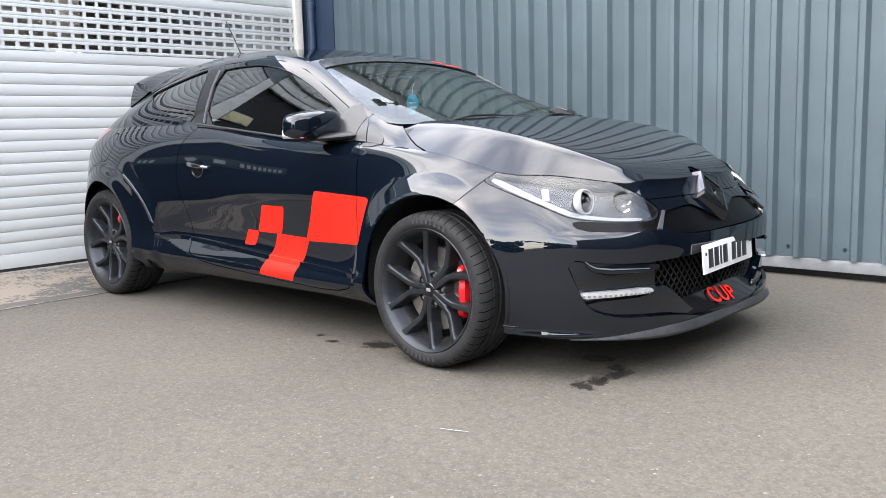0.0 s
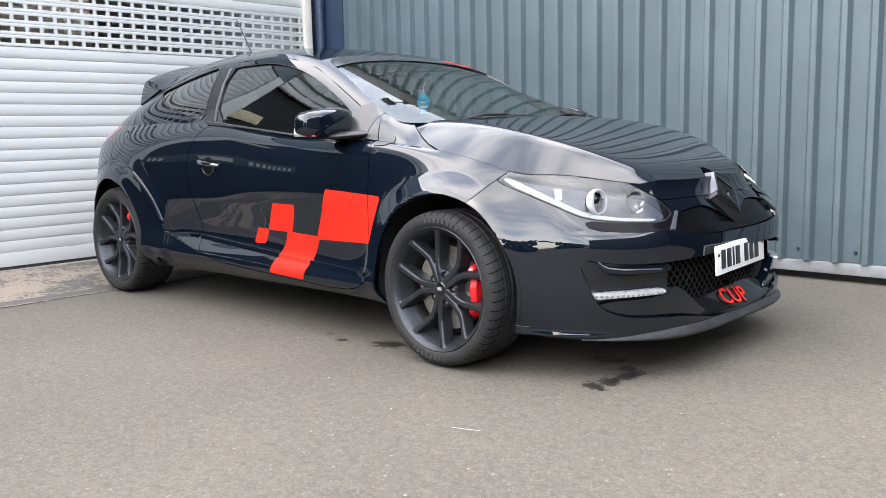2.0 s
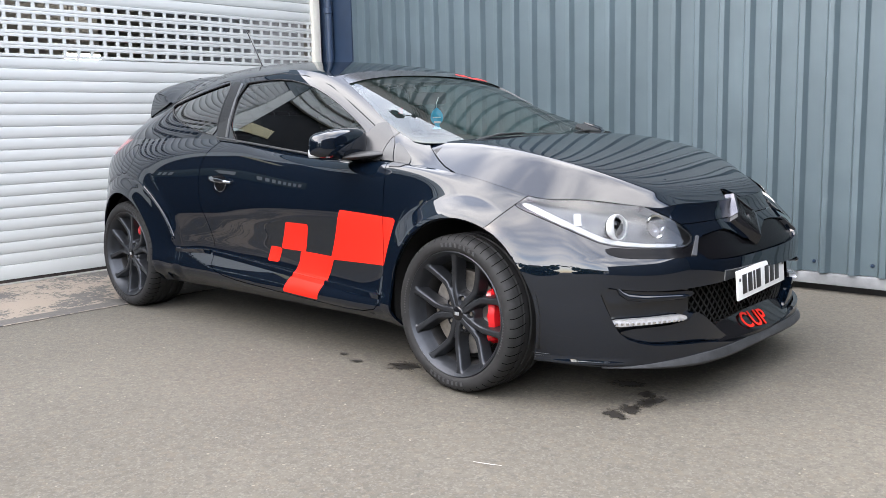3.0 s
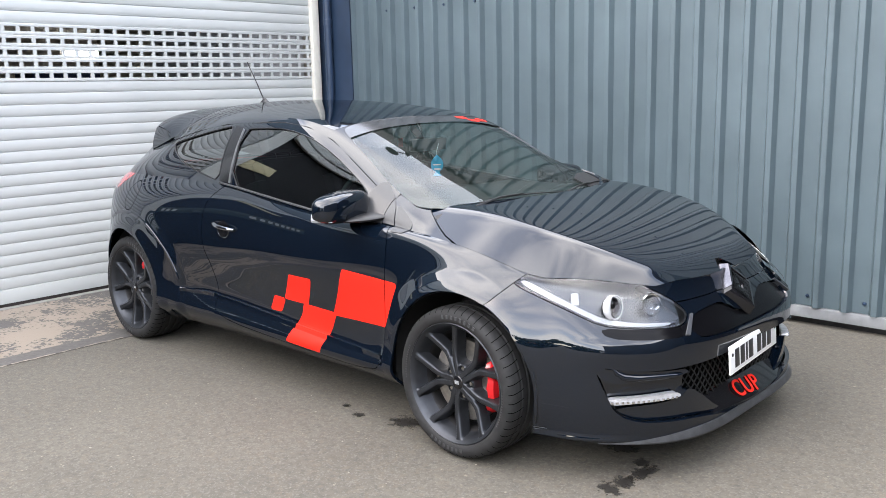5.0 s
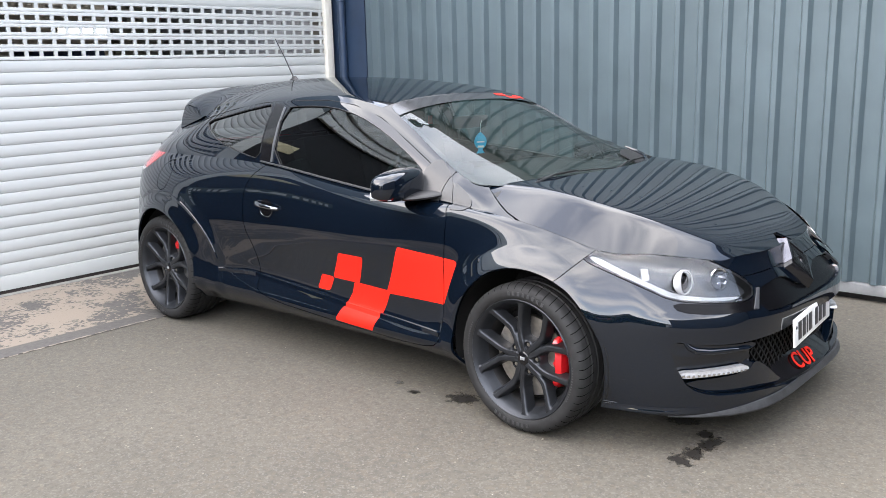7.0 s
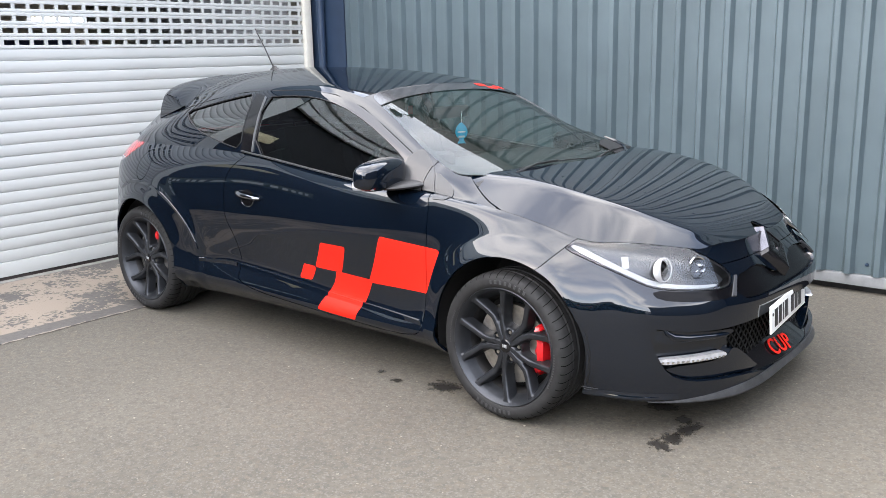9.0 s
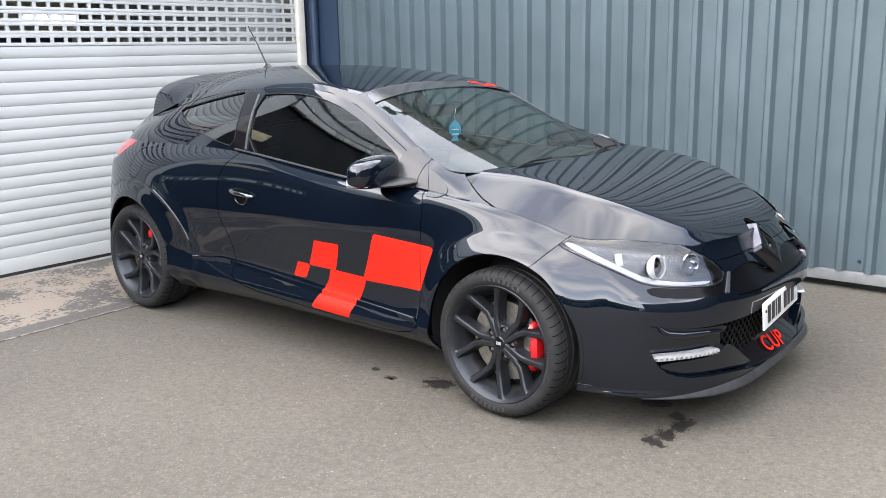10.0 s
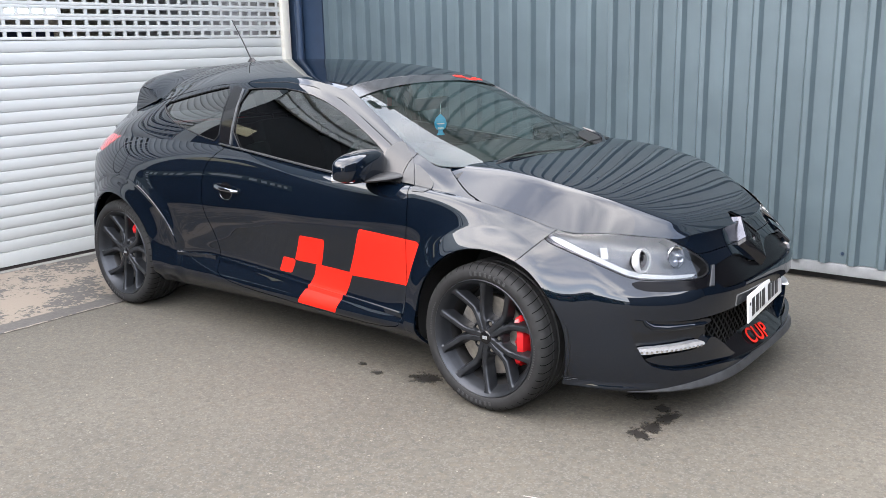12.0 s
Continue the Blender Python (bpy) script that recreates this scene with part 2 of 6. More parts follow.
def inside(poly, a, b):
    """Signed distance of the points (a, b) to a closed outline, above nought within."""
    p = np.asarray(poly, float)
    q = np.roll(p, -1, 0)
    pt = np.stack([a, b], 1)
    best = np.full(len(pt), 1e9)
    odd = np.zeros(len(pt), bool)
    for u, v in zip(p, q):
        d = v - u
        L = max(d @ d, 1e-12)
        t = np.clip(((pt - u) @ d) / L, 0, 1)
        best = np.minimum(best, np.hypot(*(pt - u - t[:, None] * d).T))
        cross = ((u[1] > pt[:, 1]) != (v[1] > pt[:, 1]))
        with np.errstate(divide="ignore", invalid="ignore"):
            xi = u[0] + (pt[:, 1] - u[1]) * d[0] / (d[1] if abs(d[1]) > 1e-12 else 1e-12)
        odd ^= cross & (pt[:, 0] < xi)
    return np.where(odd, best, -best)


class Skin:
    """A sheet of faces with points, normals and two outline coordinates that can be trimmed along curves."""

    def __init__(self, pts, nor, aux, faces):
        self.p, self.n, self.a, self.f = pts, nor, aux, faces

    def trim(self, keep):
        """The side of the sheet where keep, a value per point, is above nought."""
        k = np.asarray(keep)
        pos = k > 0
        pts, nor, aux = [self.p], [self.n], [self.a]
        count = len(self.p)
        cut = {}
        ep, en, ea = [], [], []
        faces = []
        for f in self.f:
            ins = [pos[i] for i in f]
            if all(ins):
                faces.append(f)
                continue
            if not any(ins):
                continue
            out = []
            for i, j in zip(f, f[1:] + f[:1]):
                if pos[i]:
                    out.append(i)
                if pos[i] != pos[j]:
                    key = (min(i, j), max(i, j))
                    if key not in cut:
                        u, v = key
                        t = k[u] / (k[u] - k[v])
                        t = min(max(t, 0.002), 0.998)
                        ep.append(self.p[u] * (1 - t) + self.p[v] * t)
                        en.append(self.n[u] * (1 - t) + self.n[v] * t)
                        ea.append(self.a[u] * (1 - t) + self.a[v] * t)
                        cut[key] = count + len(ep) - 1
                    out.append(cut[key])
            if len(out) > 2:
                faces.append(tuple(out))
        if ep:
            pts.append(np.array(ep)), nor.append(np.array(en)), aux.append(np.array(ea))
        p, n, a = np.concatenate(pts), np.concatenate(nor), np.concatenate(aux)
        used = sorted({i for f in faces for i in f})
        back = {o: i for i, o in enumerate(used)}
        return Skin(p[used], n[used], a[used], [tuple(back[i] for i in f) for f in faces])

    def split(self, fun, gap=0.0):
        """Both sides of a curve, with a gap between them; fun takes the two outline coordinates."""
        v = fun(self.a[:, 0], self.a[:, 1])
        return self.trim(v - gap), self.trim(-v - gap)

    def moved(self, off):
        return Skin(self.p + self.n * off, self.n, self.a, self.f)

    def mirrored(self):
        s = np.array([1, -1, 1])
        return Skin(self.p * s, self.n * s, self.a, [tuple(reversed(f)) for f in self.f])

    def part(self, name, material, parent=None, label="", rim=0.012):
        """Links the sheet with edges turned inwards by rim."""
        nrm = self.n / np.maximum(np.linalg.norm(self.n, axis=1)[:, None], 1e-9)
        verts = [tuple(v) for v in self.p]
        faces = list(self.f)
        loops = [tuple(nrm[i]) for f in faces for i in f]
        if rim:
            edge = {}
            for f in self.f:
                for i, j in zip(f, f[1:] + f[:1]):
                    edge[(i, j)] = 1
            for (i, j) in list(edge):
                if (j, i) in edge:
                    continue
                a, b = self.p[i], self.p[j]
                c, d = b - nrm[j] * rim, a - nrm[i] * rim
                m = np.cross(b - a, d - a)
                ln = np.linalg.norm(m)
                if ln < 1e-10:
                    continue
                m = -m / ln
                k = len(verts)
                verts += [tuple(a), tuple(d), tuple(c), tuple(b)]
                faces.append((k, k + 1, k + 2, k + 3))
                loops += [tuple(m)] * 4
        me = bpy.data.meshes.new(name)
        me.from_pydata(verts, [], faces)
        me.materials.append(material)
        me.shade_smooth()
        me.normals_split_custom_set(loops)
        ob = new(name, me)
        ob.parent = parent
        return tagged(ob, label=label)


def grid_skin(P, aux, wrap=False):
    """A sheet from a grid of points (rows, columns, 3)."""
    du = np.gradient(P, axis=0)
    dv = np.gradient(P, axis=1)
    n = np.cross(du, dv)
    n /= np.maximum(np.linalg.norm(n, axis=2)[..., None], 1e-9)
    r, c = P.shape[:2]
    ids = np.arange(r * c).reshape(r, c)
    f = np.stack([ids[:-1, :-1], ids[1:, :-1], ids[1:, 1:], ids[:-1, 1:]], -1).reshape(-1, 4)
    return Skin(P.reshape(-1, 3), n.reshape(-1, 3), aux.reshape(-1, aux.shape[-1]), [tuple(int(i) for i in q) for q in f])

# ---------------------------------------------------------------- car: master surfaces
# x runs forward from the front axle, half-widths are taken from the centre line, z from the ground
AXLE_R = -2.64
car = thing("car", "gloss black three-door hot hatchback with red chequer decals parked on tarmac", "car")

ST_X = [-3.40, -3.20, -2.64, -1.80, -1.10, -0.50, -0.22, 0.0, 0.36, 0.60, 0.775, 0.845]
ST_W = [0.0, 0.68, 0.868, 0.848, 0.853, 0.856, 0.862, 0.868, 0.842, 0.730, 0.505, 0.0]
TOP_X = [-3.28, -3.08, -2.64, -1.80, -1.10, -0.60, -0.27, -0.05, 0.322, 0.468, 0.612, 0.700]
TOP_W = [0.0, 0.57, 0.735, 0.765, 0.795, 0.780, 0.776, 0.782, 0.752, 0.621, 0.456, 0.0]
TOP_Z = [0.99, 0.985, 0.985, 0.978, 0.915, 0.885, 0.878, 0.850, 0.770, 0.742, 0.708, 0.715]
LEVELS = [
    ([.24, .22, .20, .195, .20, .20, .19, .18, .172, .165, .165, .165], [.06, .06, .06, .055, .05, .045, .04, .03, .02, .01, .01, .03]),
    ([.30, .29, .28, .275, .27, .27, .27, .27, .27, .26, .26, .26], [.01, .01, .01, -.014, -.014, -.008, 0, 0, .004, .0, .004, .02]),
    ([.40, .40, .38, .37, .36, .35, .36, .37, .37, .36, .35, .35], [0, 0, 0, .008, .008, .010, .004, 0, .004, .0, .004, .018]),
    ([.52, .52, .48, .47, .46, .46, .47, .48, .48, .46, .45, .45], [0, 0, 0, .018, .022, .016, .006, 0, .008, .008, .012, .028]),
    ([.66, .64, .60, .60, .58, .58, .59, .60, .58, .55, .54, .54], [.02, .01, 0, .008, .010, .010, .004, 0, .02, .028, .034, .052]),
    ([.78, .76, .74, .72, .69, .68, .70, .70, .66, .62, .61, .62], [.04, .03, -.004, .002, -.004, .006, .010, .004, .045, .078, .085, .102]),
    ([.90, .88, .87, .87, .845, .825, .82, .78, .725, .69, .67, .68], [.07, .06, .03, .018, .014, .020, .030, .036, .075, .135, .140, .146]),
]


def hood_z(x, w):
    """Height of the bonnet: a crowned middle, and shoulders that fall away outside a crease."""
    zc = HOOD_C(x)
    wc = HOOD_W(x)
    return zc - 0.022 * np.clip(w / wc, 0, 1.6) ** 2 - (0.58 - 0.11 * ramp(x, 0.22, 0.45)) * soft_plus(w - wc, 0.025)


HOOD_C = spline([-0.32, -0.07, 0.15, 0.385, 0.55, 0.63, 0.70], [0.985, 0.974, 0.938, 0.872, 0.802, 0.762, 0.715])
HOOD_W = spline([-0.35, -0.08, 0.29, 0.49, 0.60, 0.75], [0.635, 0.612, 0.575, 0.475, 0.398, 0.30])


def mirror_ends(v, sign):
    """Continues a row of stations past both centre-line ends, so that it crosses the middle squarely."""
    return [sign * v[2], sign * v[1]] + list(v) + [sign * v[-2], sign * v[-3]]


px, pw = np.array(mirror_ends(ST_X, 1)), np.array(mirror_ends(ST_W, -1))
run = np.concatenate([[0], np.cumsum(np.hypot(np.diff(px), np.diff(pw)))])
LX, LW = spline(run, px), spline(run, pw)
run_axle = run[2 + ST_X.index(0.0)]
NU, NV = 440, 74
U = np.linspace(run[2], run[-3], NU)
e = 1e-3
tx, tw = LX(U + e) - LX(U - e), LW(U + e) - LW(U - e)
ln = np.hypot(tx, tw)
nx, nw = -tw / ln, tx / ln       # towards +w on the side
bx, bw = LX(U), LW(U)
rows = []
for zs, ds in LEVELS:
    z, d = spline(run, mirror_ends(zs, 1))(U), spline(run, mirror_ends(ds, 1))(U)
    rows.append(np.stack([bx - nx * d, bw - nw * d, z], 1))
t_x, t_w, t_z = (spline(run, mirror_ends(v, s))(U) for v, s in ((TOP_X, 1), (TOP_W, -1), (TOP_Z, 1)))
lamp_edge = spline([0.25, 0.321, 0.38, 0.47, 0.554, 0.608, 0.640], [0.762, 0.751, 0.709, 0.618, 0.526, 0.463, 0.424])
on_lamp = ramp(t_x, 0.27, 0.33) * (1 - ramp(t_x, 0.605, 0.640)) * (U > run_axle)
t_w = t_w * (1 - on_lamp) + lamp_edge(np.clip(t_x, 0.25, 0.64)) * on_lamp
hz = hood_z(t_x, np.abs(t_w))
bl = ramp(t_x, -0.56, -0.42)
t_z = t_z * (1 - bl) + hz * bl
rows.append(np.stack([t_x, t_w, t_z], 1))
ctrl = np.stack(rows, 1)                         # columns, levels, 3
knots = np.array([0, 0.09, 0.19, 0.29, 0.41, 0.53, 0.65, 0.80]) / 0.80
vq = np.linspace(0, 1, NV)
A = np.zeros((NU, NV, 3))
for i in range(NU):
    for k in range(3):
        A[i, :, k] = spline(knots, ctrl[i, :, k])(vq)
# wheel flares and the crease above the skirt, pushed out along the plan normal
x, z = A[..., 0], A[..., 2]
rf = np.hypot(x - 0.01, z - 0.315)
rr = np.hypot(x - AXLE_R, z - 0.315)
side = (A[..., 1] > 0.5)
fq = (0.478 - rf) / 0.105
fl = 0.046 * (soft_plus(fq, 0.16) - soft_plus(fq - 1, 0.16)) * ramp(z, 0.12, 0.30) * (1 - ramp(x, 0.20, 0.46))
ang = np.degrees(np.arctan2(z - 0.315, x - AXLE_R))
wid = 0.06 + 0.26 * ramp(ang, 30, 90)
rl = 0.020 * ramp((0.60 - rr) / wid, 0, 1) * ramp(z, 0.10, 0.34) + 0.014 * ramp(0.46 - rr, 0, 0.1)
push = np.where(side, np.maximum(fl, 0) * (x > -0.7) + rl * (x < -1.7), 0)
zc = 0.319 + 0.059 * (-0.42 - x)
door_zone = ramp(x, -2.05, -1.75) * (1 - ramp(x, -0.75, -0.42))
ledge = ramp(0.552 - z, 0, 0.010) * (1 - ramp(0.552 - z, 0.03, 0.12)) * ramp(x, 0.42, 0.60)
push = push + 0.012 * ledge
push = push + 0.006 * ramp(zc - z, -0.012, 0.014) * (1 - ramp(zc - z, 0.03, 0.11)) * door_zone
A[..., 0] += nx[:, None] * push
A[..., 1] += nw[:, None] * push

S_of = U - run_axle                               # length along the flank, nought at the front axle
auxA = np.stack([A[..., 0], A[..., 2], np.repeat(S_of[:, None], NV, 1), A[..., 1]], -1)
A3 = A.copy()
A3[..., 1] *= -1
flank = grid_skin(A3[:, ::-1], auxA[:, ::-1])      # right flank, y below nought
A4 = A3.copy()
for _ in range(26):                               # the nose's shading follows its broad curves
    A4[1:-1] = 0.5 * A4[1:-1] + 0.25 * (A4[:-2] + A4[2:])
    A4[:, 1:-1] = 0.5 * A4[:, 1:-1] + 0.25 * (A4[:, :-2] + A4[:, 2:])
soft = grid_skin(A4[:, ::-1], auxA[:, ::-1])
k_ = np.maximum(0.75 * ramp(flank.a[:, 0], 0.12, 0.36), 0.65 * ramp(flank.a[:, 0], -0.75, -0.5) * ramp(flank.a[:, 1], 0.66, 0.75))[:, None]
flank.n = flank.n * (1 - k_) + soft.n * k_
flank.n /= np.linalg.norm(flank.n, axis=1)[:, None]
if flank.n[len(flank.n) // 2 + 5][1] > 0:
    flank = Skin(flank.p, -flank.n, flank.a, [tuple(reversed(f)) for f in flank.f])


def on_flank(s, z, off=0.0):
    """Point and normal of the right flank at length s and height z."""
    i = int(np.clip(np.searchsorted(S_of, s), 1, NU - 1))
    t = (s - S_of[i - 1]) / (S_of[i] - S_of[i - 1])
    col = A[i - 1] * (1 - t) + A[i] * t
    j = int(np.clip(np.searchsorted(col[:, 2], z), 1, NV - 1))
    q = (z - col[j - 1, 2]) / max(col[j, 2] - col[j - 1, 2], 1e-6)
    p = col[j - 1] * (1 - q) + col[j] * q
    du = A[i] [j] - A[i - 1][j]
    dv = col[j] - col[j - 1]
    n = np.cross(du, dv)
    n /= np.linalg.norm(n)
    if n[1] < -0.02 or (abs(n[1]) <= 0.02 and n[0] < 0):
        n = -n
    p = p + n * off
    return Vector((p[0], -p[1], p[2])), Vector((n[0], -n[1], n[2]))


def s_at(x, w):
    """Length along the flank nearest to a place in plan."""
    return float(S_of[np.argmin(np.hypot(bx - x, bw - w))])


flank_u = (U < run_axle + 0.4) & (bx > -3.1)


def s_x(x):
    """Length along the flank at a distance x along the car."""
    return float(np.interp(x, bx[flank_u], S_of[flank_u]))


# ---- greenhouse
C_Z = spline([-0.03, -0.10, -0.40, -0.75, -1.045, -1.30, -1.60, -1.95, -2.40, -2.80, -3.10, -3.30][::-1], [0.925, 0.957, 1.078, 1.208, 1.305, 1.358, 1.390, 1.402, 1.385, 1.325, 1.20, 1.00][::-1])
R_W = spline([-0.03, -0.20, -0.45, -0.776, -0.977, -1.173, -1.50, -1.85, -2.45, -2.90, -3.28][::-1], [0.745, 0.735, 0.712, 0.660, 0.632, 0.615, 0.606, 0.606, 0.590, 0.55, 0.48][::-1])
R_Z = spline([-0.03, -0.20, -0.45, -0.60, -0.776, -0.977, -1.173, -1.50, -1.80, -2.45, -2.90, -3.28][::-1], [0.84, 0.905, 0.958, 1.012, 1.112, 1.222, 1.285, 1.312, 1.305, 1.20, 1.085, 0.975][::-1])
side_u = (U > run[2]) & (t_x < -0.1) & (U < run_axle)
BX = np.linspace(-3.24, -0.04, 262)
TB_W, TB_Z = np.interp(BX, t_x[side_u], t_w[side_u]), np.interp(BX, t_x[side_u], t_z[side_u])
NS, NT = 34, 44
B = np.zeros((len(BX), NS + NT, 3))
for i, xx in enumerate(BX):
    w0, z0 = TB_W[i], TB_Z[i]
    w1, z1, zc_ = float(R_W(xx)), float(R_Z(xx)), float(C_Z(xx))
    q = np.linspace(0, 1, NS, endpoint=False)
    z1 = max(z1, z0 + 0.004)
    zc_ = max(zc_, z1 + 0.003)
    ws = w0 + (w1 - w0) * q + 0.022 * np.sin(math.pi * q) * min(1, (z1 - z0) / 0.2)
    zs = z0 + (z1 - z0) * q
    r = np.linspace(1, 0, NT)
    wt = w1 * r
    zt = zc_ - (zc_ - z1) * (0.75 * r ** 2.2 + 0.25 * r ** 5)
    sec = np.stack([np.full(NS + NT, xx), np.concatenate([ws, wt]), np.concatenate([zs, zt])], 1)
    for _ in range(14):                           # rounds the cant rail
        lo, hi = NS - 7, NS + 6
        sec[lo:hi] = 0.5 * sec[lo:hi] + 0.25 * (sec[lo - 1:hi - 1] + sec[lo + 1:hi + 1])
    B[i] = sec
B3 = B.copy()
B3[..., 1] *= -1
auxB = np.stack([B[..., 0], B[..., 2], B[..., 1], np.repeat(np.arange(NS + NT)[None, :] / (NS + NT), len(BX), 0)], -1)
house = grid_skin(B3, auxB)
if house.n[(len(BX) // 2) * (NS + NT) + NS + NT - 2][2] < 0:
    house = Skin(house.p, -house.n, house.a, [tuple(reversed(f)) for f in house.f])


def on_side_glass(x, z, off=0.0):
    """Point and normal of the greenhouse's right side at x and height z."""
    i = int(np.clip(np.searchsorted(BX, x), 1, len(BX) - 1))
    t = (x - BX[i - 1]) / (BX[i] - BX[i - 1])
    col = B[i - 1] * (1 - t) + B[i] * t
    j = int(np.clip(np.searchsorted(col[:NS + 8, 2], z), 1, NS + 8))
    q = (z - col[j - 1, 2]) / max(col[j, 2] - col[j - 1, 2], 1e-6)
    p = col[j - 1] * (1 - q) + col[j] * q
    n = np.cross(B[i, j] - B[i - 1, j], col[j] - col[j - 1])
    n /= np.linalg.norm(n)
    if n[1] < 0:
        n = -n
    p = p + n * off
    return Vector((p[0], -p[1], p[2])), Vector((n[0], -n[1], n[2]))


def on_top(x, w, off=0.0):
    """Point and normal on the windscreen or roof at x and signed width w (right below nought)."""
    i = int(np.clip(np.searchsorted(BX, x), 1, len(BX) - 1))
    t = (x - BX[i - 1]) / (BX[i] - BX[i - 1])
    col = (B[i - 1] * (1 - t) + B[i] * t)[NS:][::-1]
    z = float(np.interp(abs(w), col[:, 1], col[:, 2]))
    slope = (float(C_Z(x + 0.01)) - float(C_Z(x - 0.01))) / 0.02
    n = Vector((-slope, 0.12 * (w), 1)).normalized()
    return Vector((x, w, z)) + n * off, n


# ---------------------------------------------------------------- car: panels
GAP = 0.0022
DOOR = rounded([(-0.425, 0.90), (-0.432, 0.70), (-0.445, 0.40), (-0.462, 0.222), (-1.10, 0.252), (-1.775, 0.285), (-1.745, 0.40),
                (-1.80, 0.55), (-1.85, 0.63), (-1.855, 0.72), (-1.84, 0.85), (-1.79, 0.93), (-1.62, 1.04), (-1.2, 1.06), (-0.7, 1.06)], 2)
WIN = rounded([(-0.62, 0.872), (-1.02, 0.918), (-1.40, 0.957), (-1.676, 0.984), (-1.694, 1.262), (-1.55, 1.271), (-1.34, 1.270), (-1.13, 1.232), (-0.94, 1.160), (-0.735, 1.050), (-0.645, 0.990)], 1)
QWIN = rounded([(-1.792, 0.998), (-1.800, 1.130), (-1.803, 1.280), (-1.92, 1.262), (-2.03, 1.245), (-2.268, 1.202), (-2.425, 1.171), (-2.36, 1.135), (-2.272, 1.101), (-2.182, 1.071), (-2.091, 1.050), (-1.926, 1.016)], 1)
SCR = rounded([(-0.09, -0.30), (-0.09, 0.0), (-0.10, 0.30), (-0.16, 0.49), (-0.235, 0.615), (-0.33, 0.672), (-0.40, 0.684), (-0.45, 0.673), (-0.53, 0.652), (-0.674, 0.620), (-0.79, 0.594), (-0.91, 0.570), (-1.02, 0.540), (-1.054, 0.49), (-1.058, 0.30), (-1.06, 0.0),
               (-1.06, -0.30)], 1)
SH = {k: s_at(*v) for k, v in dict(rear=(0.242, 0.803), low=(0.563, 0.715), front=(0.755, 0.47), intake=(0.55, 0.755), drlo=(0.60, 0.735), drli=(0.775, 0.51)).items()}
S_END = float(S_of[-1])
LAMP = rounded([(SH["rear"] - 0.03, 0.738), (SH["rear"] + 0.10, 0.690), (SH["low"] - 0.09, 0.628), (SH["low"], 0.594), (SH["low"] + 0.16, 0.580), (SH["front"] - 0.01, 0.573), (SH["front"] + 0.050, 0.585), (SH["front"] + 0.075, 0.612),
                (SH["front"] + 0.058, 0.638), (SH["front"] + 0.010, 0.668), (SH["front"] - 0.06, 0.702), (SH["front"] - 0.20, 0.80), (SH["rear"] + 0.12, 0.86), (SH["rear"] + 0.02, 0.775)], 2)
MOUTH = rounded([(SH["intake"] + 0.005, 0.458), (SH["intake"] + 0.05, 0.35), (SH["intake"] + 0.09, 0.275), (SH["intake"] + 0.18, 0.243), (SH["drli"] - 0.05, 0.236), (SH["drli"] + 0.10, 0.228), (S_END - 0.28, 0.205), (S_END - 0.20, 0.190),
                 (S_END + 0.3, 0.190), (S_END + 0.3, 0.452), (SH["drli"], 0.432), (SH["drlo"] + 0.1, 0.435)], 1)
GRILLE = rounded([(SH["front"] + 0.055, 0.535), (SH["front"] + 0.075, 0.600), (S_END - 0.20, 0.618), (S_END - 0.13, 0.60), (S_END - 0.05, 0.555), (S_END + 0.2, 0.545), (S_END + 0.2, 0.515), (S_END - 0.10, 0.512), (SH["front"] + 0.16, 0.520)], 1)


def seam_front(x, z):
    return x - np.interp(z, [0, 0.60, 0.665, 0.735, 0.80, 0.95], [0.08, 0.08, 0.175, 0.238, 0.30, 0.36])


flank = flank.trim(np.where(flank.p[:, 1] < -0.45, np.hypot(flank.a[:, 0] - 0.01, flank.a[:, 1] - 0.315) - 0.368 + 0.018 * ramp(flank.a[:, 0], 0.20, 0.33), 1.0))
flank = flank.trim(np.where(flank.p[:, 1] < -0.45, np.hypot(flank.a[:, 0] - AXLE_R, flank.a[:, 1] - 0.318) - 0.362, 1.0))
def crease_z(x):
    """Height of the crease above the skirt."""
    return 0.319 + 0.059 * (-0.42 - x) - 0.022 * ramp(-x, 1.80, 2.07)


# below the crease the side is scooped out and looks upwards
sx_, sz_ = flank.a[:, 0], flank.a[:, 1]
low_z = np.interp(sx_, [-2.07, -1.757, -1.20, -0.50], [0.392, 0.302, 0.262, 0.245])
sc_ = ramp(crease_z(sx_) - sz_, 0.0, 0.010) * ramp(sz_ - low_z, -0.004, 0.006) * (flank.p[:, 1] < -0.5) * (sx_ > -2.08) * (sx_ < -0.44)
flank.n = flank.n + np.stack([0 * sc_, 0 * sc_, 0.26 * sc_], 1)
flank.n /= np.linalg.norm(flank.n, axis=1)[:, None]
belt_z = np.interp(sx_, t_x[side_u], t_z[side_u])
up_k = 0.42 * ramp(sz_ - belt_z, -0.085, -0.01) * ramp(sx_, -1.55, -1.15) * (1 - ramp(sx_, -0.50, -0.40)) * (flank.p[:, 1] < -0.5)
flank.n = flank.n + np.stack([0 * up_k, 0 * up_k, up_k], 1)
flank.n /= np.linalg.norm(flank.n, axis=1)[:, None]
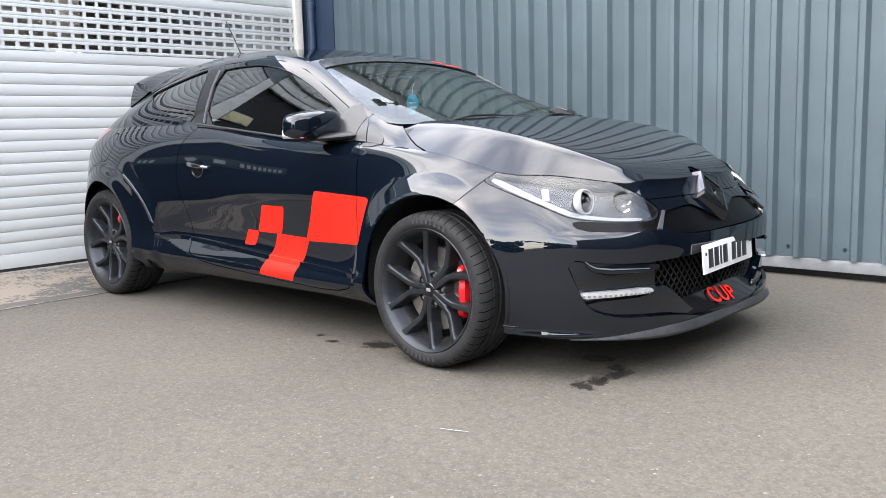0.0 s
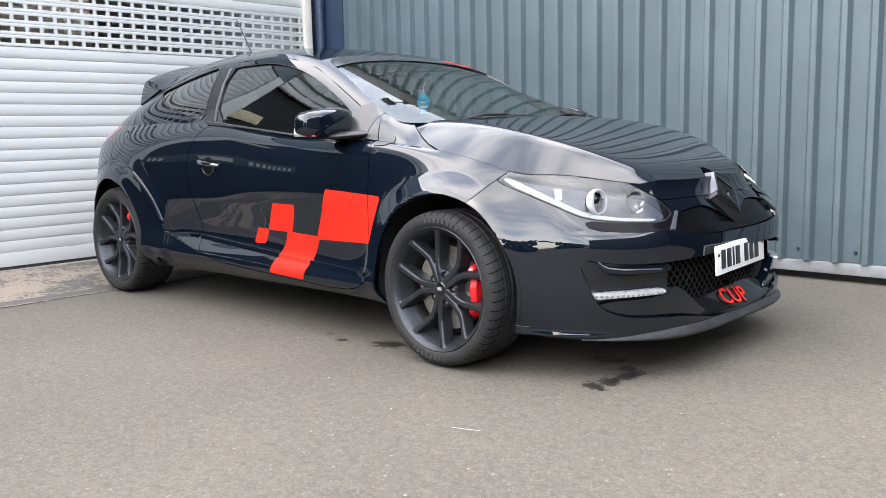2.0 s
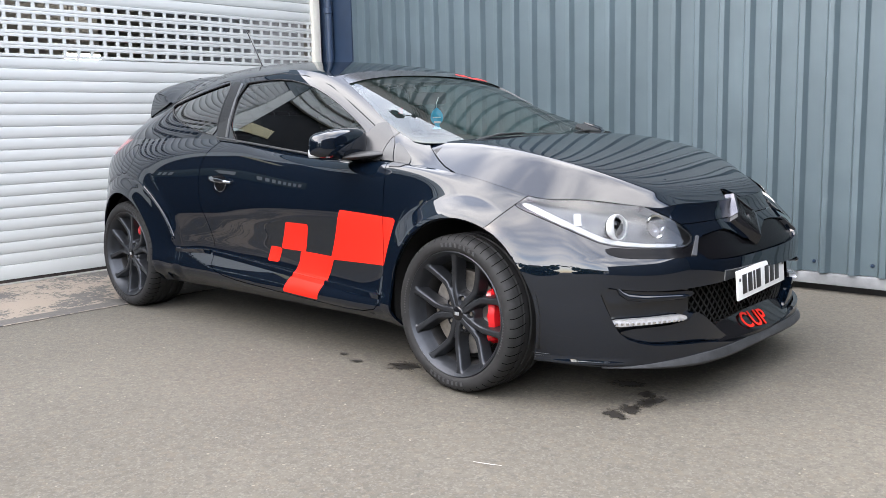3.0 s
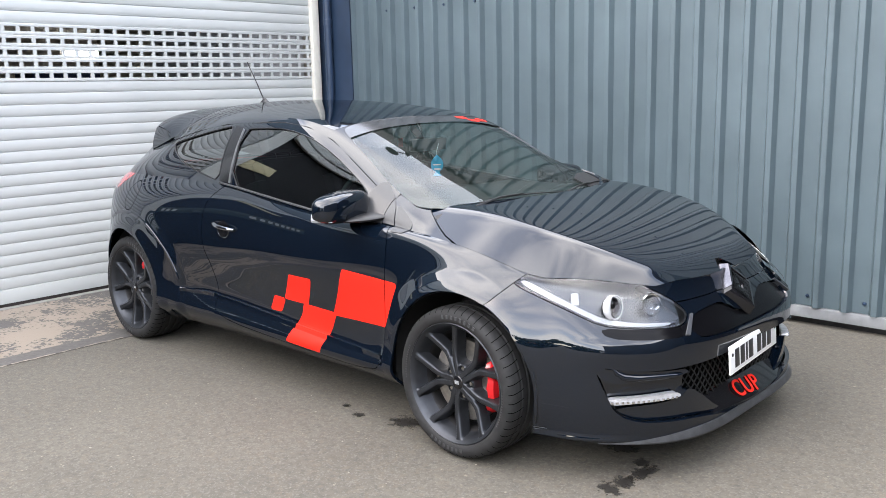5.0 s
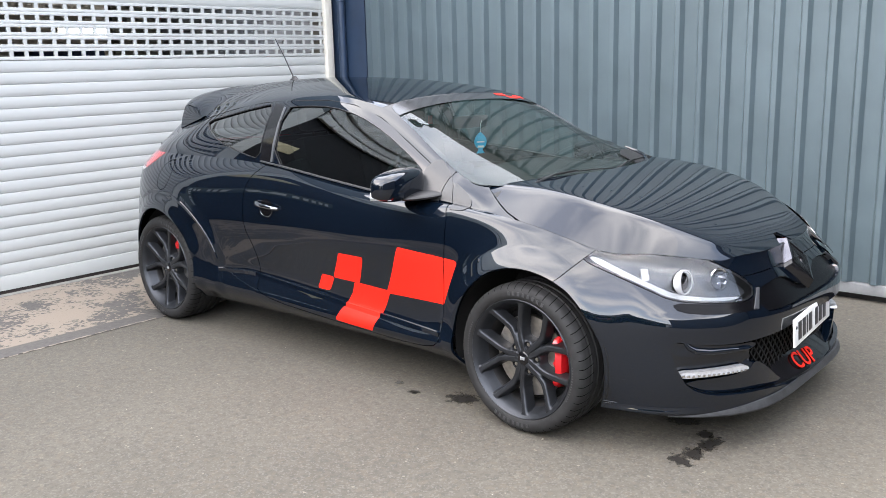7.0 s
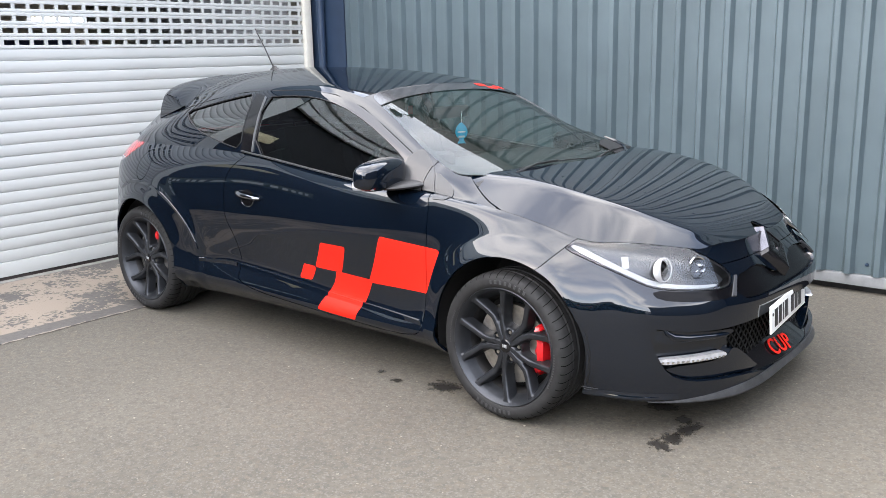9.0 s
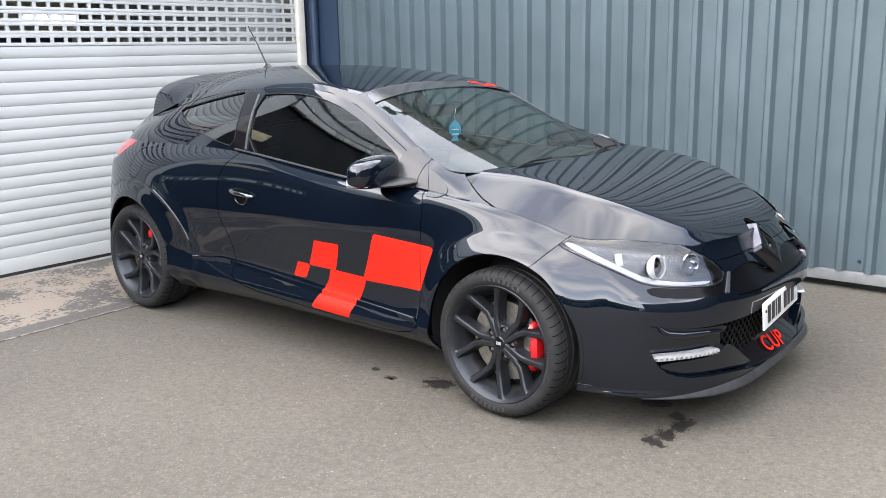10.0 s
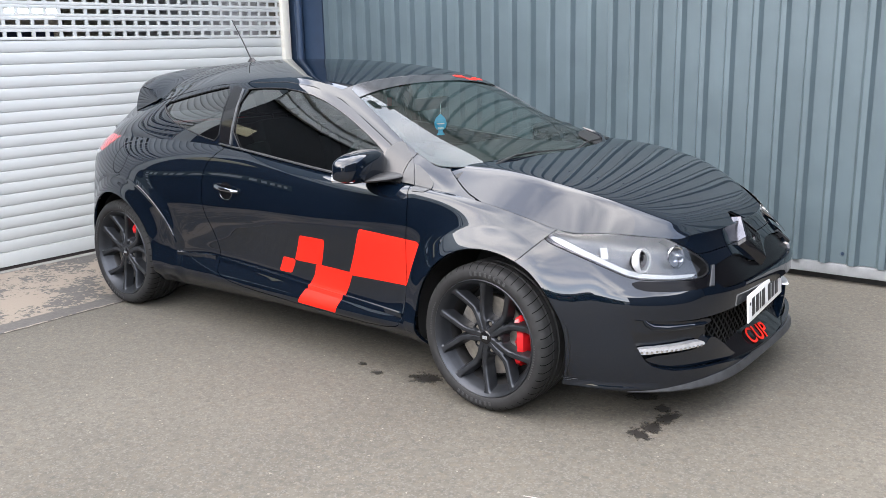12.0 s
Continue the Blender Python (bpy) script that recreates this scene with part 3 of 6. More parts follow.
# the side tucks in from the waist to the crease, so that it looks down on the yard
tuck = (0.075 * (1 - ramp(sz_, 0.565, 0.615)) + 0.07 * (1 - ramp(sz_, 0.43, 0.53))) * ramp(sz_ - crease_z(sx_), 0.0, 0.012)
tuck = tuck * ramp(sx_, -2.16, -2.04) * (1 - ramp(sx_, -0.62, -0.45)) * (flank.p[:, 1] < -0.5)
flank.n = flank.n - np.stack([0 * tuck, 0 * tuck, tuck], 1)
flank.n /= np.linalg.norm(flank.n, axis=1)[:, None]
door_s, rest = flank.split(lambda a, b: inside(DOOR, a, b), GAP)
ahead, behind = rest.split(lambda a, b: a + 1.1)
bump_s, wing_s = ahead.split(seam_front, GAP)
lampv = inside(LAMP, bump_s.a[:, 2], bump_s.a[:, 1])
lamp_s, bump_s = bump_s.trim(lampv - 0.002), bump_s.trim(-lampv - 0.002)
mouthv = inside(MOUTH, bump_s.a[:, 2], bump_s.a[:, 1])
mouth_s, bump_s = bump_s.trim(mouthv - 0.0005), bump_s.trim(-mouthv - 0.0005)
grv = inside(GRILLE, bump_s.a[:, 2], bump_s.a[:, 1])
grille_s, bump_s = bump_s.trim(grv - 0.0015), bump_s.trim(-grv - 0.0015)
# the bonnet's leading edge rolls down over the nose
noz = np.minimum(bump_s.a[:, 2] - SH["front"] + 0.06, bump_s.a[:, 1] - 0.648)
nose_lip, bump_s = bump_s.trim(noz - 0.0015), bump_s.trim(-noz - 0.0015)


def steeper(sk, low, high):
    """Turns the normals of the nose towards the front, the more the lower they lie."""
    k = ramp(sk.a[:, 2], SH["front"] - 0.16, SH["front"] - 0.02) * ramp(sk.a[:, 1], 0.44, 0.52)
    flat = sk.n * np.array([1, 1, 0.5])
    q = 1 - ramp(sk.a[:, 1], low, high)
    w_ = (k * q)[:, None]
    n = sk.n * (1 - w_) + flat * w_
    return Skin(sk.p, n / np.linalg.norm(n, axis=1)[:, None], sk.a, sk.f)


nose_lip, bump_s, grille_s = steeper(nose_lip, 0.70, 0.80), steeper(bump_s, 0.66, 0.72), steeper(grille_s, 0.66, 0.72)
# the bumper's sides lean outwards towards the lip
lean = -0.03 * (1 - ramp(bump_s.a[:, 1], 0.48, 0.62)) + 0.10 * ramp(bump_s.a[:, 1], 0.47, 0.58) * (1 - ramp(bump_s.a[:, 0], 0.36, 0.46))
bn = bump_s.n + np.stack([0 * lean, 0 * lean, lean], 1)
bump_s = Skin(bump_s.p, bn / np.linalg.norm(bn, axis=1)[:, None], bump_s.a, bump_s.f)
# the flare round the front wheel has a face of its own that looks up
arch_r = np.hypot(wing_s.a[:, 0] - 0.01, wing_s.a[:, 1] - 0.315)
fl_k = (1 - ramp(arch_r, 0.440, 0.456)) * ramp(wing_s.a[:, 0], -0.33, -0.17) * (1 - ramp(wing_s.a[:, 0], 0.22, 0.34))
wing_s.n = wing_s.n * np.stack([1 - 0.5 * fl_k, 1 + 0 * fl_k, 1 + 0 * fl_k], 1) + np.stack([0 * fl_k, 0 * fl_k, 0.34 * fl_k], 1)
# skirt below the door, rear quarter behind it
wing_s.n[:, 0] *= 1 - 0.75 * ramp(-wing_s.a[:, 0], 0.26, 0.36) * (1 - ramp(wing_s.a[:, 1], 0.52, 0.66))
wing_s.n /= np.linalg.norm(wing_s.n, axis=1)[:, None]
wv = np.maximum(wing_s.a[:, 0] + 0.470, wing_s.a[:, 1] - 0.30)
low, wing_s = wing_s.trim(-wv), wing_s.trim(wv)
lowR, quarter = behind.split(lambda a, b: np.minimum(a + 1.775, 0.31 - b))
cap_c = (-2.60, 0.872)
capv = 0.070 - np.hypot((quarter.a[:, 0] - cap_c[0]), (quarter.a[:, 1] - cap_c[1]) * 0.86)
cap_s, quarter = quarter.trim(capv - 0.002), quarter.trim(-capv - 0.002)
TAIL = rounded([(-2.72, 1.03), (-2.80, 0.965), (-2.91, 0.890), (-3.05, 0.855), (-3.5, 0.865), (-3.5, 1.05)], 1)
tlv = inside(TAIL, quarter.a[:, 0], quarter.a[:, 1])
tail_s, quarter = quarter.trim(tlv - 0.001), quarter.trim(-tlv - 0.001)
rbump_s, quarter = quarter.split(lambda a, b: inside([(-3.9, 0.1), (-2.80, 0.1), (-2.95, 0.60), (-3.0, 0.70), (-3.9, 0.72)], a, b), GAP)

glassv = inside(WIN, house.a[:, 0], house.a[:, 1])
sideish = house.a[:, 3] < (NS + 4) / (NS + NT)
win_s, shell = house.trim(np.where(sideish, glassv, -0.05) - 0.001), house.trim(np.where(sideish, -glassv, 0.05) - 0.001)
qv = np.where(shell.a[:, 3] < (NS + 4) / (NS + NT), inside(QWIN, shell.a[:, 0], shell.a[:, 1]), -0.05)
qwin_s, shell = shell.trim(qv - 0.001), shell.trim(-qv - 0.001)
scv = np.where(shell.a[:, 3] > (NS + 1) / (NS + NT), inside(SCR, shell.a[:, 0], shell.a[:, 2]), -0.05)
scr_s, shell = shell.trim(scv - 0.0005), shell.trim(-scv - 0.0005)
topz = shell.a[:, 3] > (NS + 3.0) / (NS + NT)
roof_l = np.where(topz, -(shell.a[:, 0] + 1.066 - 0.012 * (shell.a[:, 2] / 0.6) ** 2), -0.05)
roof_s, pillar_s = shell.trim(roof_l - 0.001), shell.trim(-roof_l - 0.001)

pillar_s = pillar_s.trim(-(pillar_s.a[:, 0] + 0.517))

def glazed(sk, fun):
    """Gives a pane the even curvature of bent glass."""
    n = np.stack(fun(sk), 1)
    return Skin(sk.p, n / np.linalg.norm(n, axis=1)[:, None], sk.a, sk.f)


def side_curve(sk):
    a = np.radians(13 + 17 * ramp(sk.a[:, 1], 0.86, 1.30))
    return 0.10 * ramp(sk.a[:, 0], -1.5, -0.6), -np.cos(a), np.sin(a)


def screen_curve(sk):
    x = sk.a[:, 0]
    return np.interp(x, [-1.06, -0.90, -0.66, -0.38, -0.10], [0.30, 0.325, 0.365, 0.40, 0.42]), 0.35 * sk.p[:, 1], np.ones(len(x))


win_s, scr_s = glazed(win_s, side_curve), glazed(scr_s, screen_curve)


def rail_shaded(sk):
    """The screen pillar is one broad face that looks outwards and up; it fades into the cant rail behind the screen."""
    c_ = sk.a[:, 3] * (NS + NT) - NS
    pn = np.stack([0.22 + 0 * c_, -0.66 + 0.020 * np.clip(c_, -6, 6), 0.70 + 0.025 * np.clip(c_, -6, 6)], 1)
    w_ = ramp(sk.a[:, 0] + 0.042 * np.clip(c_, -7, 4), -1.34, -1.12)[:, None]
    n = sk.n * (1 - w_) + pn / np.linalg.norm(pn, axis=1)[:, None] * w_
    return Skin(sk.p, n / np.linalg.norm(n, axis=1)[:, None], sk.a, sk.f)


pillar_s = rail_shaded(pillar_s)

for sgn in (1, -1):
    def put(sk, name, material, parent=car, label="", rim=0.012):
        return (sk if sgn == 1 else sk.mirrored()).part(name, material, parent, label, rim)
    door = put(door_s, "door", PAINT)
    put(win_s.moved(-0.006), "side_window", SIDE, door, "lightly tinted glass", 0)
    put(low, "side_skirt", PAINT)
    put(lowR, "side_skirt", PAINT)
    put(wing_s, "front_wing", PAINT)
    put(quarter, "rear_quarter_panel", PAINT)
    put(cap_s, "fuel_flap", PAINT)
    put(rbump_s, "rear_bumper", PAINT)
    put(tail_s.trim(tail_s.a[:, 1] - 0.893), "tail_light", REDLENS, car, "red tail light lens")
    put(tail_s.trim(0.891 - tail_s.a[:, 1]), "reversing_light", SILVER, car, "clear lower lens of the tail light")
    fb = put(bump_s, "front_bumper", PAINT, rim=0.018)
    put(grille_s.moved(-0.012), "upper_grille", JET, fb, "gloss black grille panel", 0)
    put(qwin_s.moved(-0.005), "quarter_window", TINT, car, "dark tinted glass", 0)
    put(pillar_s, "pillar", PAINT)
    put(roof_s, "roof_panel", PAINT, rim=0.006)
    put(scr_s.moved(-0.004), "windscreen", SCREEN, car, "clear windscreen glass", 0)

# bonnet
hx, hw = np.meshgrid(np.linspace(-0.56, 0.74, 150), np.linspace(-0.80, 0.80, 170), indexing="ij")
HZ = hood_z(hx, np.abs(hw))
hood = grid_skin(np.stack([hx, hw, HZ], -1), np.stack([hx, hw], -1))
if hood.n[1000][2] < 0:
    hood = Skin(hood.p, -hood.n, hood.a, [tuple(reversed(f)) for f in hood.f])
fr = (t_x > -0.085) & (U > run_axle - 0.6)
edge_r = np.stack([t_x[fr], -t_w[fr]], 1)
# the shut line leaves the wing's top edge and swings in to the corner beside the screen
SHUT_R = [(-0.105, -0.774), (-0.16, -0.757), (-0.212, -0.732), (-0.262, -0.704), (-0.312, -0.674), (-0.330, -0.660), (-0.334, -0.648), (-0.326, -0.636)]
half = np.concatenate([np.array(SHUT_R[::-1]), edge_r])
rear_edge = [(-0.085 - 0.241 * (abs(w) / 0.636) ** 2.3, w) for w in np.linspace(0.60, -0.60, 25)]
HOODP = np.concatenate([half, half[::-1] * np.array([1, -1]), np.array(rear_edge)])
fr2 = (t_x > -0.60) & (t_x < 0.10) & (U > run_axle - 1.2)
rim_w = lambda x: np.interp(x, t_x[fr2], t_w[fr2])
hoodv = inside(HOODP, hood.a[:, 0], hood.a[:, 1])
hood = hood.trim(hoodv - 0.0008)
# between the shut line and the screen pillar the wing rises from the bonnet's sheet to the pillar's
gx, gw = np.meshgrid(np.linspace(-0.53, 0.02, 70), np.linspace(-0.80, -0.55, 50), indexing="ij")
gz = hood_z(gx, -gw)
for i_ in range(len(gx)):
    x_ = gx[i_, 0]
    c_ = np.clip(np.searchsorted(BX, x_), 1, len(BX) - 1)
    q_ = min(max((x_ - BX[c_ - 1]) / (BX[c_] - BX[c_ - 1]), 0.0), 1.0)
    col = (B[c_ - 1] * (1 - q_) + B[c_] * q_)[::-1]
    m_ = float(ramp(-x_, 0.20, 0.48))
    gz[i_] += (np.interp(-gw[i_], col[:, 1], col[:, 2]) - gz[i_]) * m_
wing_r = grid_skin(np.stack([gx, gw, gz], -1), np.stack([gx, gw], -1))
if wing_r.n[1000][2] < 0:
    wing_r = Skin(wing_r.p, -wing_r.n, wing_r.a, [tuple(reversed(f)) for f in wing_r.f])
aw = -wing_r.a[:, 1]
screen_line = np.interp(wing_r.a[:, 0], [-0.54, -0.45, -0.40, -0.36, -0.325, -0.29, -0.05], [0.655, 0.673, 0.684, 0.680, 0.650, 0.62, 0.60])
wing_r = wing_r.trim(np.minimum.reduce([-inside(HOODP, wing_r.a[:, 0], wing_r.a[:, 1]) - 0.0040, rim_w(wing_r.a[:, 0]) - aw, aw - screen_line, -0.005 - wing_r.a[:, 0], wing_r.a[:, 0] + 0.513]))
BADGE = rounded([(0.650, -0.040), (0.650, 0.020), (0.80, 0.125), (0.80, -0.145)], 1)
hood = hood.trim(-inside(BADGE, hood.a[:, 0], hood.a[:, 1]))
# the last hand's width rolls over towards the nose
dist = inside(HOODP, hood.a[:, 0], hood.a[:, 1])
k = (ramp(0.10 - dist, 0, 0.10) * ramp(hood.a[:, 0] + 0.25 * (0.5 - np.abs(hood.a[:, 1])), 0.575, 0.640) * (1 - ramp(np.abs(hood.a[:, 1]) - HOOD_W(hood.a[:, 0]), 0.012, 0.050)))[:, None]
n = hood.n * (1 - k) + np.array([0.80, 0.0, 0.60]) * k
hood = Skin(hood.p, n / np.linalg.norm(n, axis=1)[:, None], hood.a, hood.f)
bonnet = hood.part("bonnet", PAINT, car, rim=0.012)
for lp in (nose_lip, nose_lip.mirrored()):
    lp.part("bonnet_lip", PAINT, bonnet, rim=0.01)
for sk in (wing_r, wing_r.mirrored()):
    sk.part("wing_shoulder", PAINT, car, rim=0.008)

# ---------------------------------------------------------------- wheels
def smooth_union(a, b, k):
    """The smaller of two distances, with a fillet of about k where they meet."""
    h = np.clip(0.5 + 0.5 * (b - a) / k, 0, 1)
    return b * (1 - h) + a * h - k * h * (1 - h)


def forked_arm(base, step):
    """A fifth of the wheel's face: hub, one stem that forks in two arms with a knee, and the ring at the rim."""
    rr = np.arange(0.026, 0.2505, step)
    th = np.linspace(-radians(36), radians(36), int(0.26 / step) + 1)
    R, T = np.meshgrid(rr, th, indexing="ij")
    U, V = R * np.cos(T), np.abs(R * np.sin(T))
    line = [(0.030, 0.0095, 0.0095), (0.070, 0.0135, 0.0105), (0.102, 0.0175, 0.0115), (0.122, 0.0210, 0.0124), (0.134, 0.0256, 0.0130), (0.150, 0.0350, 0.0126),
            (0.178, 0.0530, 0.0122), (0.214, 0.0765, 0.0132), (0.240, 0.0930, 0.0150)]
    arm = np.full(R.shape, 9.0)
    for (u0, v0, w0), (u1, v1, w1) in zip(line, line[1:]):
        du, dv = u1 - u0, v1 - v0
        q = np.clip(((U - u0) * du + (V - v0) * dv) / (du * du + dv * dv), 0, 1)
        arm = np.minimum(arm, np.hypot(U - u0 - q * du, V - v0 - q * dv) - (w0 + (w1 - w0) * q))
    bu, bv = 0.060 * math.cos(radians(36)), 0.060 * math.sin(radians(36))
    bolt = np.hypot(U - bu, V - bv)
    centre = np.minimum(R - 0.066, smooth_union(R - 0.066, bolt - 0.0185, 0.01))
    d = smooth_union(smooth_union(arm, centre, 0.022), 0.2385 - R, 0.018)
    mid = smooth_union(np.hypot(np.maximum(U - 0.100, 0), V) - 0.008, d, 0.008)      # web in the fork
    d = np.minimum(d, np.where(U < 0.112, mid, d))
    face = np.interp(R, [0.026, 0.07, 0.10, 0.135, 0.17, 0.20, 0.228, 0.244, 0.26], [-0.0865, -0.0855, -0.0835, -0.0825, -0.0880, -0.0950, -0.1015, -0.1055, -0.107])
    e = np.clip((d + 0.0075) / 0.0075, 0, 1)
    low = np.clip((arm + 0.002) / 0.010, 0, 1) * np.clip((0.128 - R) / 0.02, 0, 1)   # pads and web lie below the arms
    Y = face + 0.0045 * e * e + 4.5 * np.clip(d, 0, 0.0095) + 0.0085 * low * low * (3 - 2 * low)
    Y = Y + 0.020 * np.clip((0.0142 - bolt) / 0.004, 0, 1)                              # sunk bolt holes
    bm = bmesh.new()
    keep = d < 0.0095
    gr, gt = np.gradient(d, rr, th)                 # cells on the brink are drawn back to one clean edge
    gt = gt / R
    over = np.clip(d - 0.0095, 0, 0.006) / np.maximum(gr * gr + gt * gt, 0.5)
    ang = base + T - gt * over / R
    R = R - gr * over
    vs = {}
    ni, nj = R.shape
    for i in range(ni - 1):
        for j in range(nj - 1):
            if keep[i:i + 2, j:j + 2].any():
                q = []
                for c in ((i, j), (i + 1, j), (i + 1, j + 1), (i, j + 1)):
                    if c not in vs:
                        vs[c] = bm.verts.new((R[c] * math.cos(ang[c]), Y[c], R[c] * math.sin(ang[c])))
                    q.append(vs[c])
                bm.faces.new(q)
    return bm


def wheel(name, steer, x, y, turn, camber):
    """A wheel with its outer face towards -y: tyre, rim, five forked arms, disc and caliper."""
    w = part(name, lathe([(0.232, -0.085), (0.250, -0.102), (0.256, -0.110), (0.251, -0.1145), (0.241, -0.106), (0.230, -0.090), (0.222, -0.066), (0.212, -0.050)], 72), ALLOY, car,
             "anthracite alloy wheel with forked arms")
    part("rim_barrel", lathe([(0.213, -0.052), (0.206, -0.040), (0.202, 0.0), (0.205, 0.06), (0.222, 0.10), (0.245, 0.11), (0.24, 0.115)], 60), RIM_SHADE, w, "alloy rim well with its shade put into the colour")
    tyre = [(0.247, -0.104), (0.256, -0.113), (0.268, -0.1205), (0.288, -0.1195), (0.302, -0.113), (0.3105, -0.103), (0.3145, -0.088)]
    for g in (-0.062, -0.022, 0.022, 0.062):
        tyre += [(0.3175, g - 0.007), (0.3105, g - 0.005), (0.3105, g + 0.005), (0.3175, g + 0.007)]
    tyre += [(0.3145, 0.088), (0.3105, 0.103), (0.302, 0.113), (0.288, 0.1195), (0.268, 0.1205), (0.244, 0.104)]
    tb = lathe(tyre, 96)
    part("tyre", tb, RUBBER, w, "black low-profile rubber tyre")
    # shoulder grooves follow the tyre's round
    sip = bmesh.new()
    prof = [(0.3176, -0.050, 0.0), (0.3177, -0.069, 0.006), (0.3151, -0.088, 0.011), (0.3111, -0.1035, 0.014), (0.3025, -0.1136, 0.015), (0.2970, -0.1168, 0.015)]
    for i in range(52):
        a = 2 * math.pi * i / 52
        rows = []
        for r, y_, sh_ in prof:
            b_ = sh_ / 0.31
            rows.append([sip.verts.new((r * math.sin(a + b_ + q), y_, r * math.cos(a + b_ + q))) for q in (-0.0055, 0.0055)])
        for u, v in zip(rows, rows[1:]):
            sip.faces.new((u[0], u[1], v[1], v[0]))
    bmesh.ops.recalc_face_normals(sip, faces=sip.faces)
    tagged(part("tread_grooves", sip, GROOVE, w), kind="stuff")
    for r0_, n_, a0_ in ((0.279, 8, 64), (0.279, 8, 244), (0.268, 14, 150), (0.268, 14, -30)):
        lt = bmesh.new()
        for i in range(n_):
            a = radians(a0_ + turn + (i - n_ / 2) * (5.0 if n_ == 8 else 2.4))
            hgt, wd_ = (0.016, 0.011) if n_ == 8 else (0.006, 0.005)
            q = bmesh.ops.create_cube(lt, size=1.0)
            for v in q["verts"]:
                p = Vector((v.co.x * wd_, v.co.y * 0.0022 - 0.1205, v.co.z * hgt + r0_))
                v.co = Matrix.Rotation(-a + math.pi / 2, 3, 'Y') @ p
        tagged(part("sidewall_mark", lt, MARKS, w, "plain raised sidewall bars"), kind="stuff")
    fine = 0.0026 if y < 0 else 0.005
    for k in range(5):
        base = radians(90 + turn) + 2 * math.pi * k / 5
        part("spoke", forked_arm(base, fine), ALLOY, w)
        a = base + radians(36)
        nut = lathe([(0.0, -0.073), (0.0075, -0.073), (0.009, -0.069), (0.009, -0.05)], 12)
        bmesh.ops.translate(nut, verts=nut.verts, vec=(0.060 * math.cos(a), 0, 0.060 * math.sin(a)))
        part("wheel_bolt", nut, STEEL, w)
    hub = lathe([(0.0, -0.060), (0.078, -0.060), (0.082, -0.05), (0.082, 0.0), (0.0, 0.0)], 40)
    part("hub", hub, ALLOY, w)
    cap = lathe([(0.0, -0.0905), (0.024, -0.0900), (0.029, -0.086), (0.030, -0.078), (0.030, -0.06)], 32)
    part("centre_cap", cap, GLOSS, w)
    for dx in (-0.008, 0.0, 0.008):
        part("cap_badge", box(dx - 0.0032, dx + 0.0032, -0.0922, -0.090, -0.007, 0.007, 0.0008), SILVER, w)
    disc = lathe([(0.065, -0.030), (0.085, -0.034), (0.170, -0.034), (0.172, -0.030), (0.172, -0.010), (0.085, -0.008), (0.065, -0.008)], 60, closed=True)
    part("brake_disc", disc, STEEL, w, "worn steel brake disc")
    part("disc_bell", lathe([(0.0, -0.048), (0.06, -0.048), (0.072, -0.042), (0.078, -0.030), (0.078, 0.0)], 40), SATIN, w)
    back = lathe([(0.0, 0.02), (0.21, 0.02), (0.215, 0.03), (0.0, 0.03)], 40)
    part("dust_shield", back, DARK, w)
    k = 0.966 if x > -1 else 0.985
    w.matrix_basis = pose(x, y, 0.3175 * k, camber, 0, steer) @ Matrix.Diagonal((k, 1, k, 1))
    cal = bmesh.new()
    c0, c1 = (-36, 38) if x > -1 else (46, 72)
    rings = []
    for i in range(15):
        a = radians(c0 + (c1 - c0) * i / 14)
        bulge = 0.008 * math.sin(math.pi * i / 14) + 0.004 * math.cos(4 * math.pi * i / 14)
        cut = 0.014 * (i in (0, 14)) + 0.004 * (i in (1, 13))
        wave = 0.006 * math.cos(6 * math.pi * i / 14)
        prof = [(0.140 + wave + cut, -0.036), (0.143 + wave + cut, -0.056 - bulge + cut), (0.152 + cut, -0.064 - bulge + cut), (0.178 - cut, -0.058 - bulge + cut), (0.188 - cut / 2, -0.040), (0.188, 0.0), (0.118, 0.0)]
        rings.append([cal.verts.new((r * math.cos(a), h, r * math.sin(a))) for r, h in prof])
    for u, v in zip(rings, rings[1:]):
        for j in range(7):
            cal.faces.new((u[j], u[(j + 1) % 7], v[(j + 1) % 7], v[j]))
    cal.faces.new(rings[0])
    cal.faces.new(rings[-1])
    bmesh.ops.recalc_face_normals(cal, faces=cal.faces)
    part("brake_caliper", cal, CALIPER, w, "red painted brake caliper")
    if y > 0:
        w.matrix_basis = pose(x, y, 0.3175 * k, 0, 0, 180 + steer) @ Matrix.Diagonal((k, 1, k, 1))
    return w


wheel("wheel", -1.0, 0.0, -0.790, 21, -1.0)
wheel("wheel", 0, AXLE_R, -0.762, 7, -1.2)
wheel("wheel", -1.0, 0.0, 0.790, 12, 0)
wheel("wheel", 0, AXLE_R, 0.762, 30, 0)

# wheel housings and floor pan keep daylight out from under the body
for wx in (0.0, AXLE_R):
    for s in (-1, 1):
        hb = bmesh.new()
        rings = []
        for i in range(25):
            a = radians(-15 + 210 * i / 24) if wx == 0.0 else radians(-10 + 182 * i / 24)
            rad_, out_ = (0.375, 0.855) if wx == 0.0 else (0.366, 0.80)
            rings.append([hb.verts.new((wx + rad_ * math.cos(a), s * yy, 0.315 + rad_ * math.sin(a))) for yy in (0.50, out_)])
        for u, v in zip(rings, rings[1:]):
            hb.faces.new((u[0], u[1], v[1], v[0]))
        cap = [r[0] for r in rings]
        hb.faces.new(cap)
        part("wheel_arch_liner", hb, DARK, car)
part("floor_pan", box(-3.1, 0.55, -0.70, 0.70, 0.20, 0.26, 0.02), DARK, car)
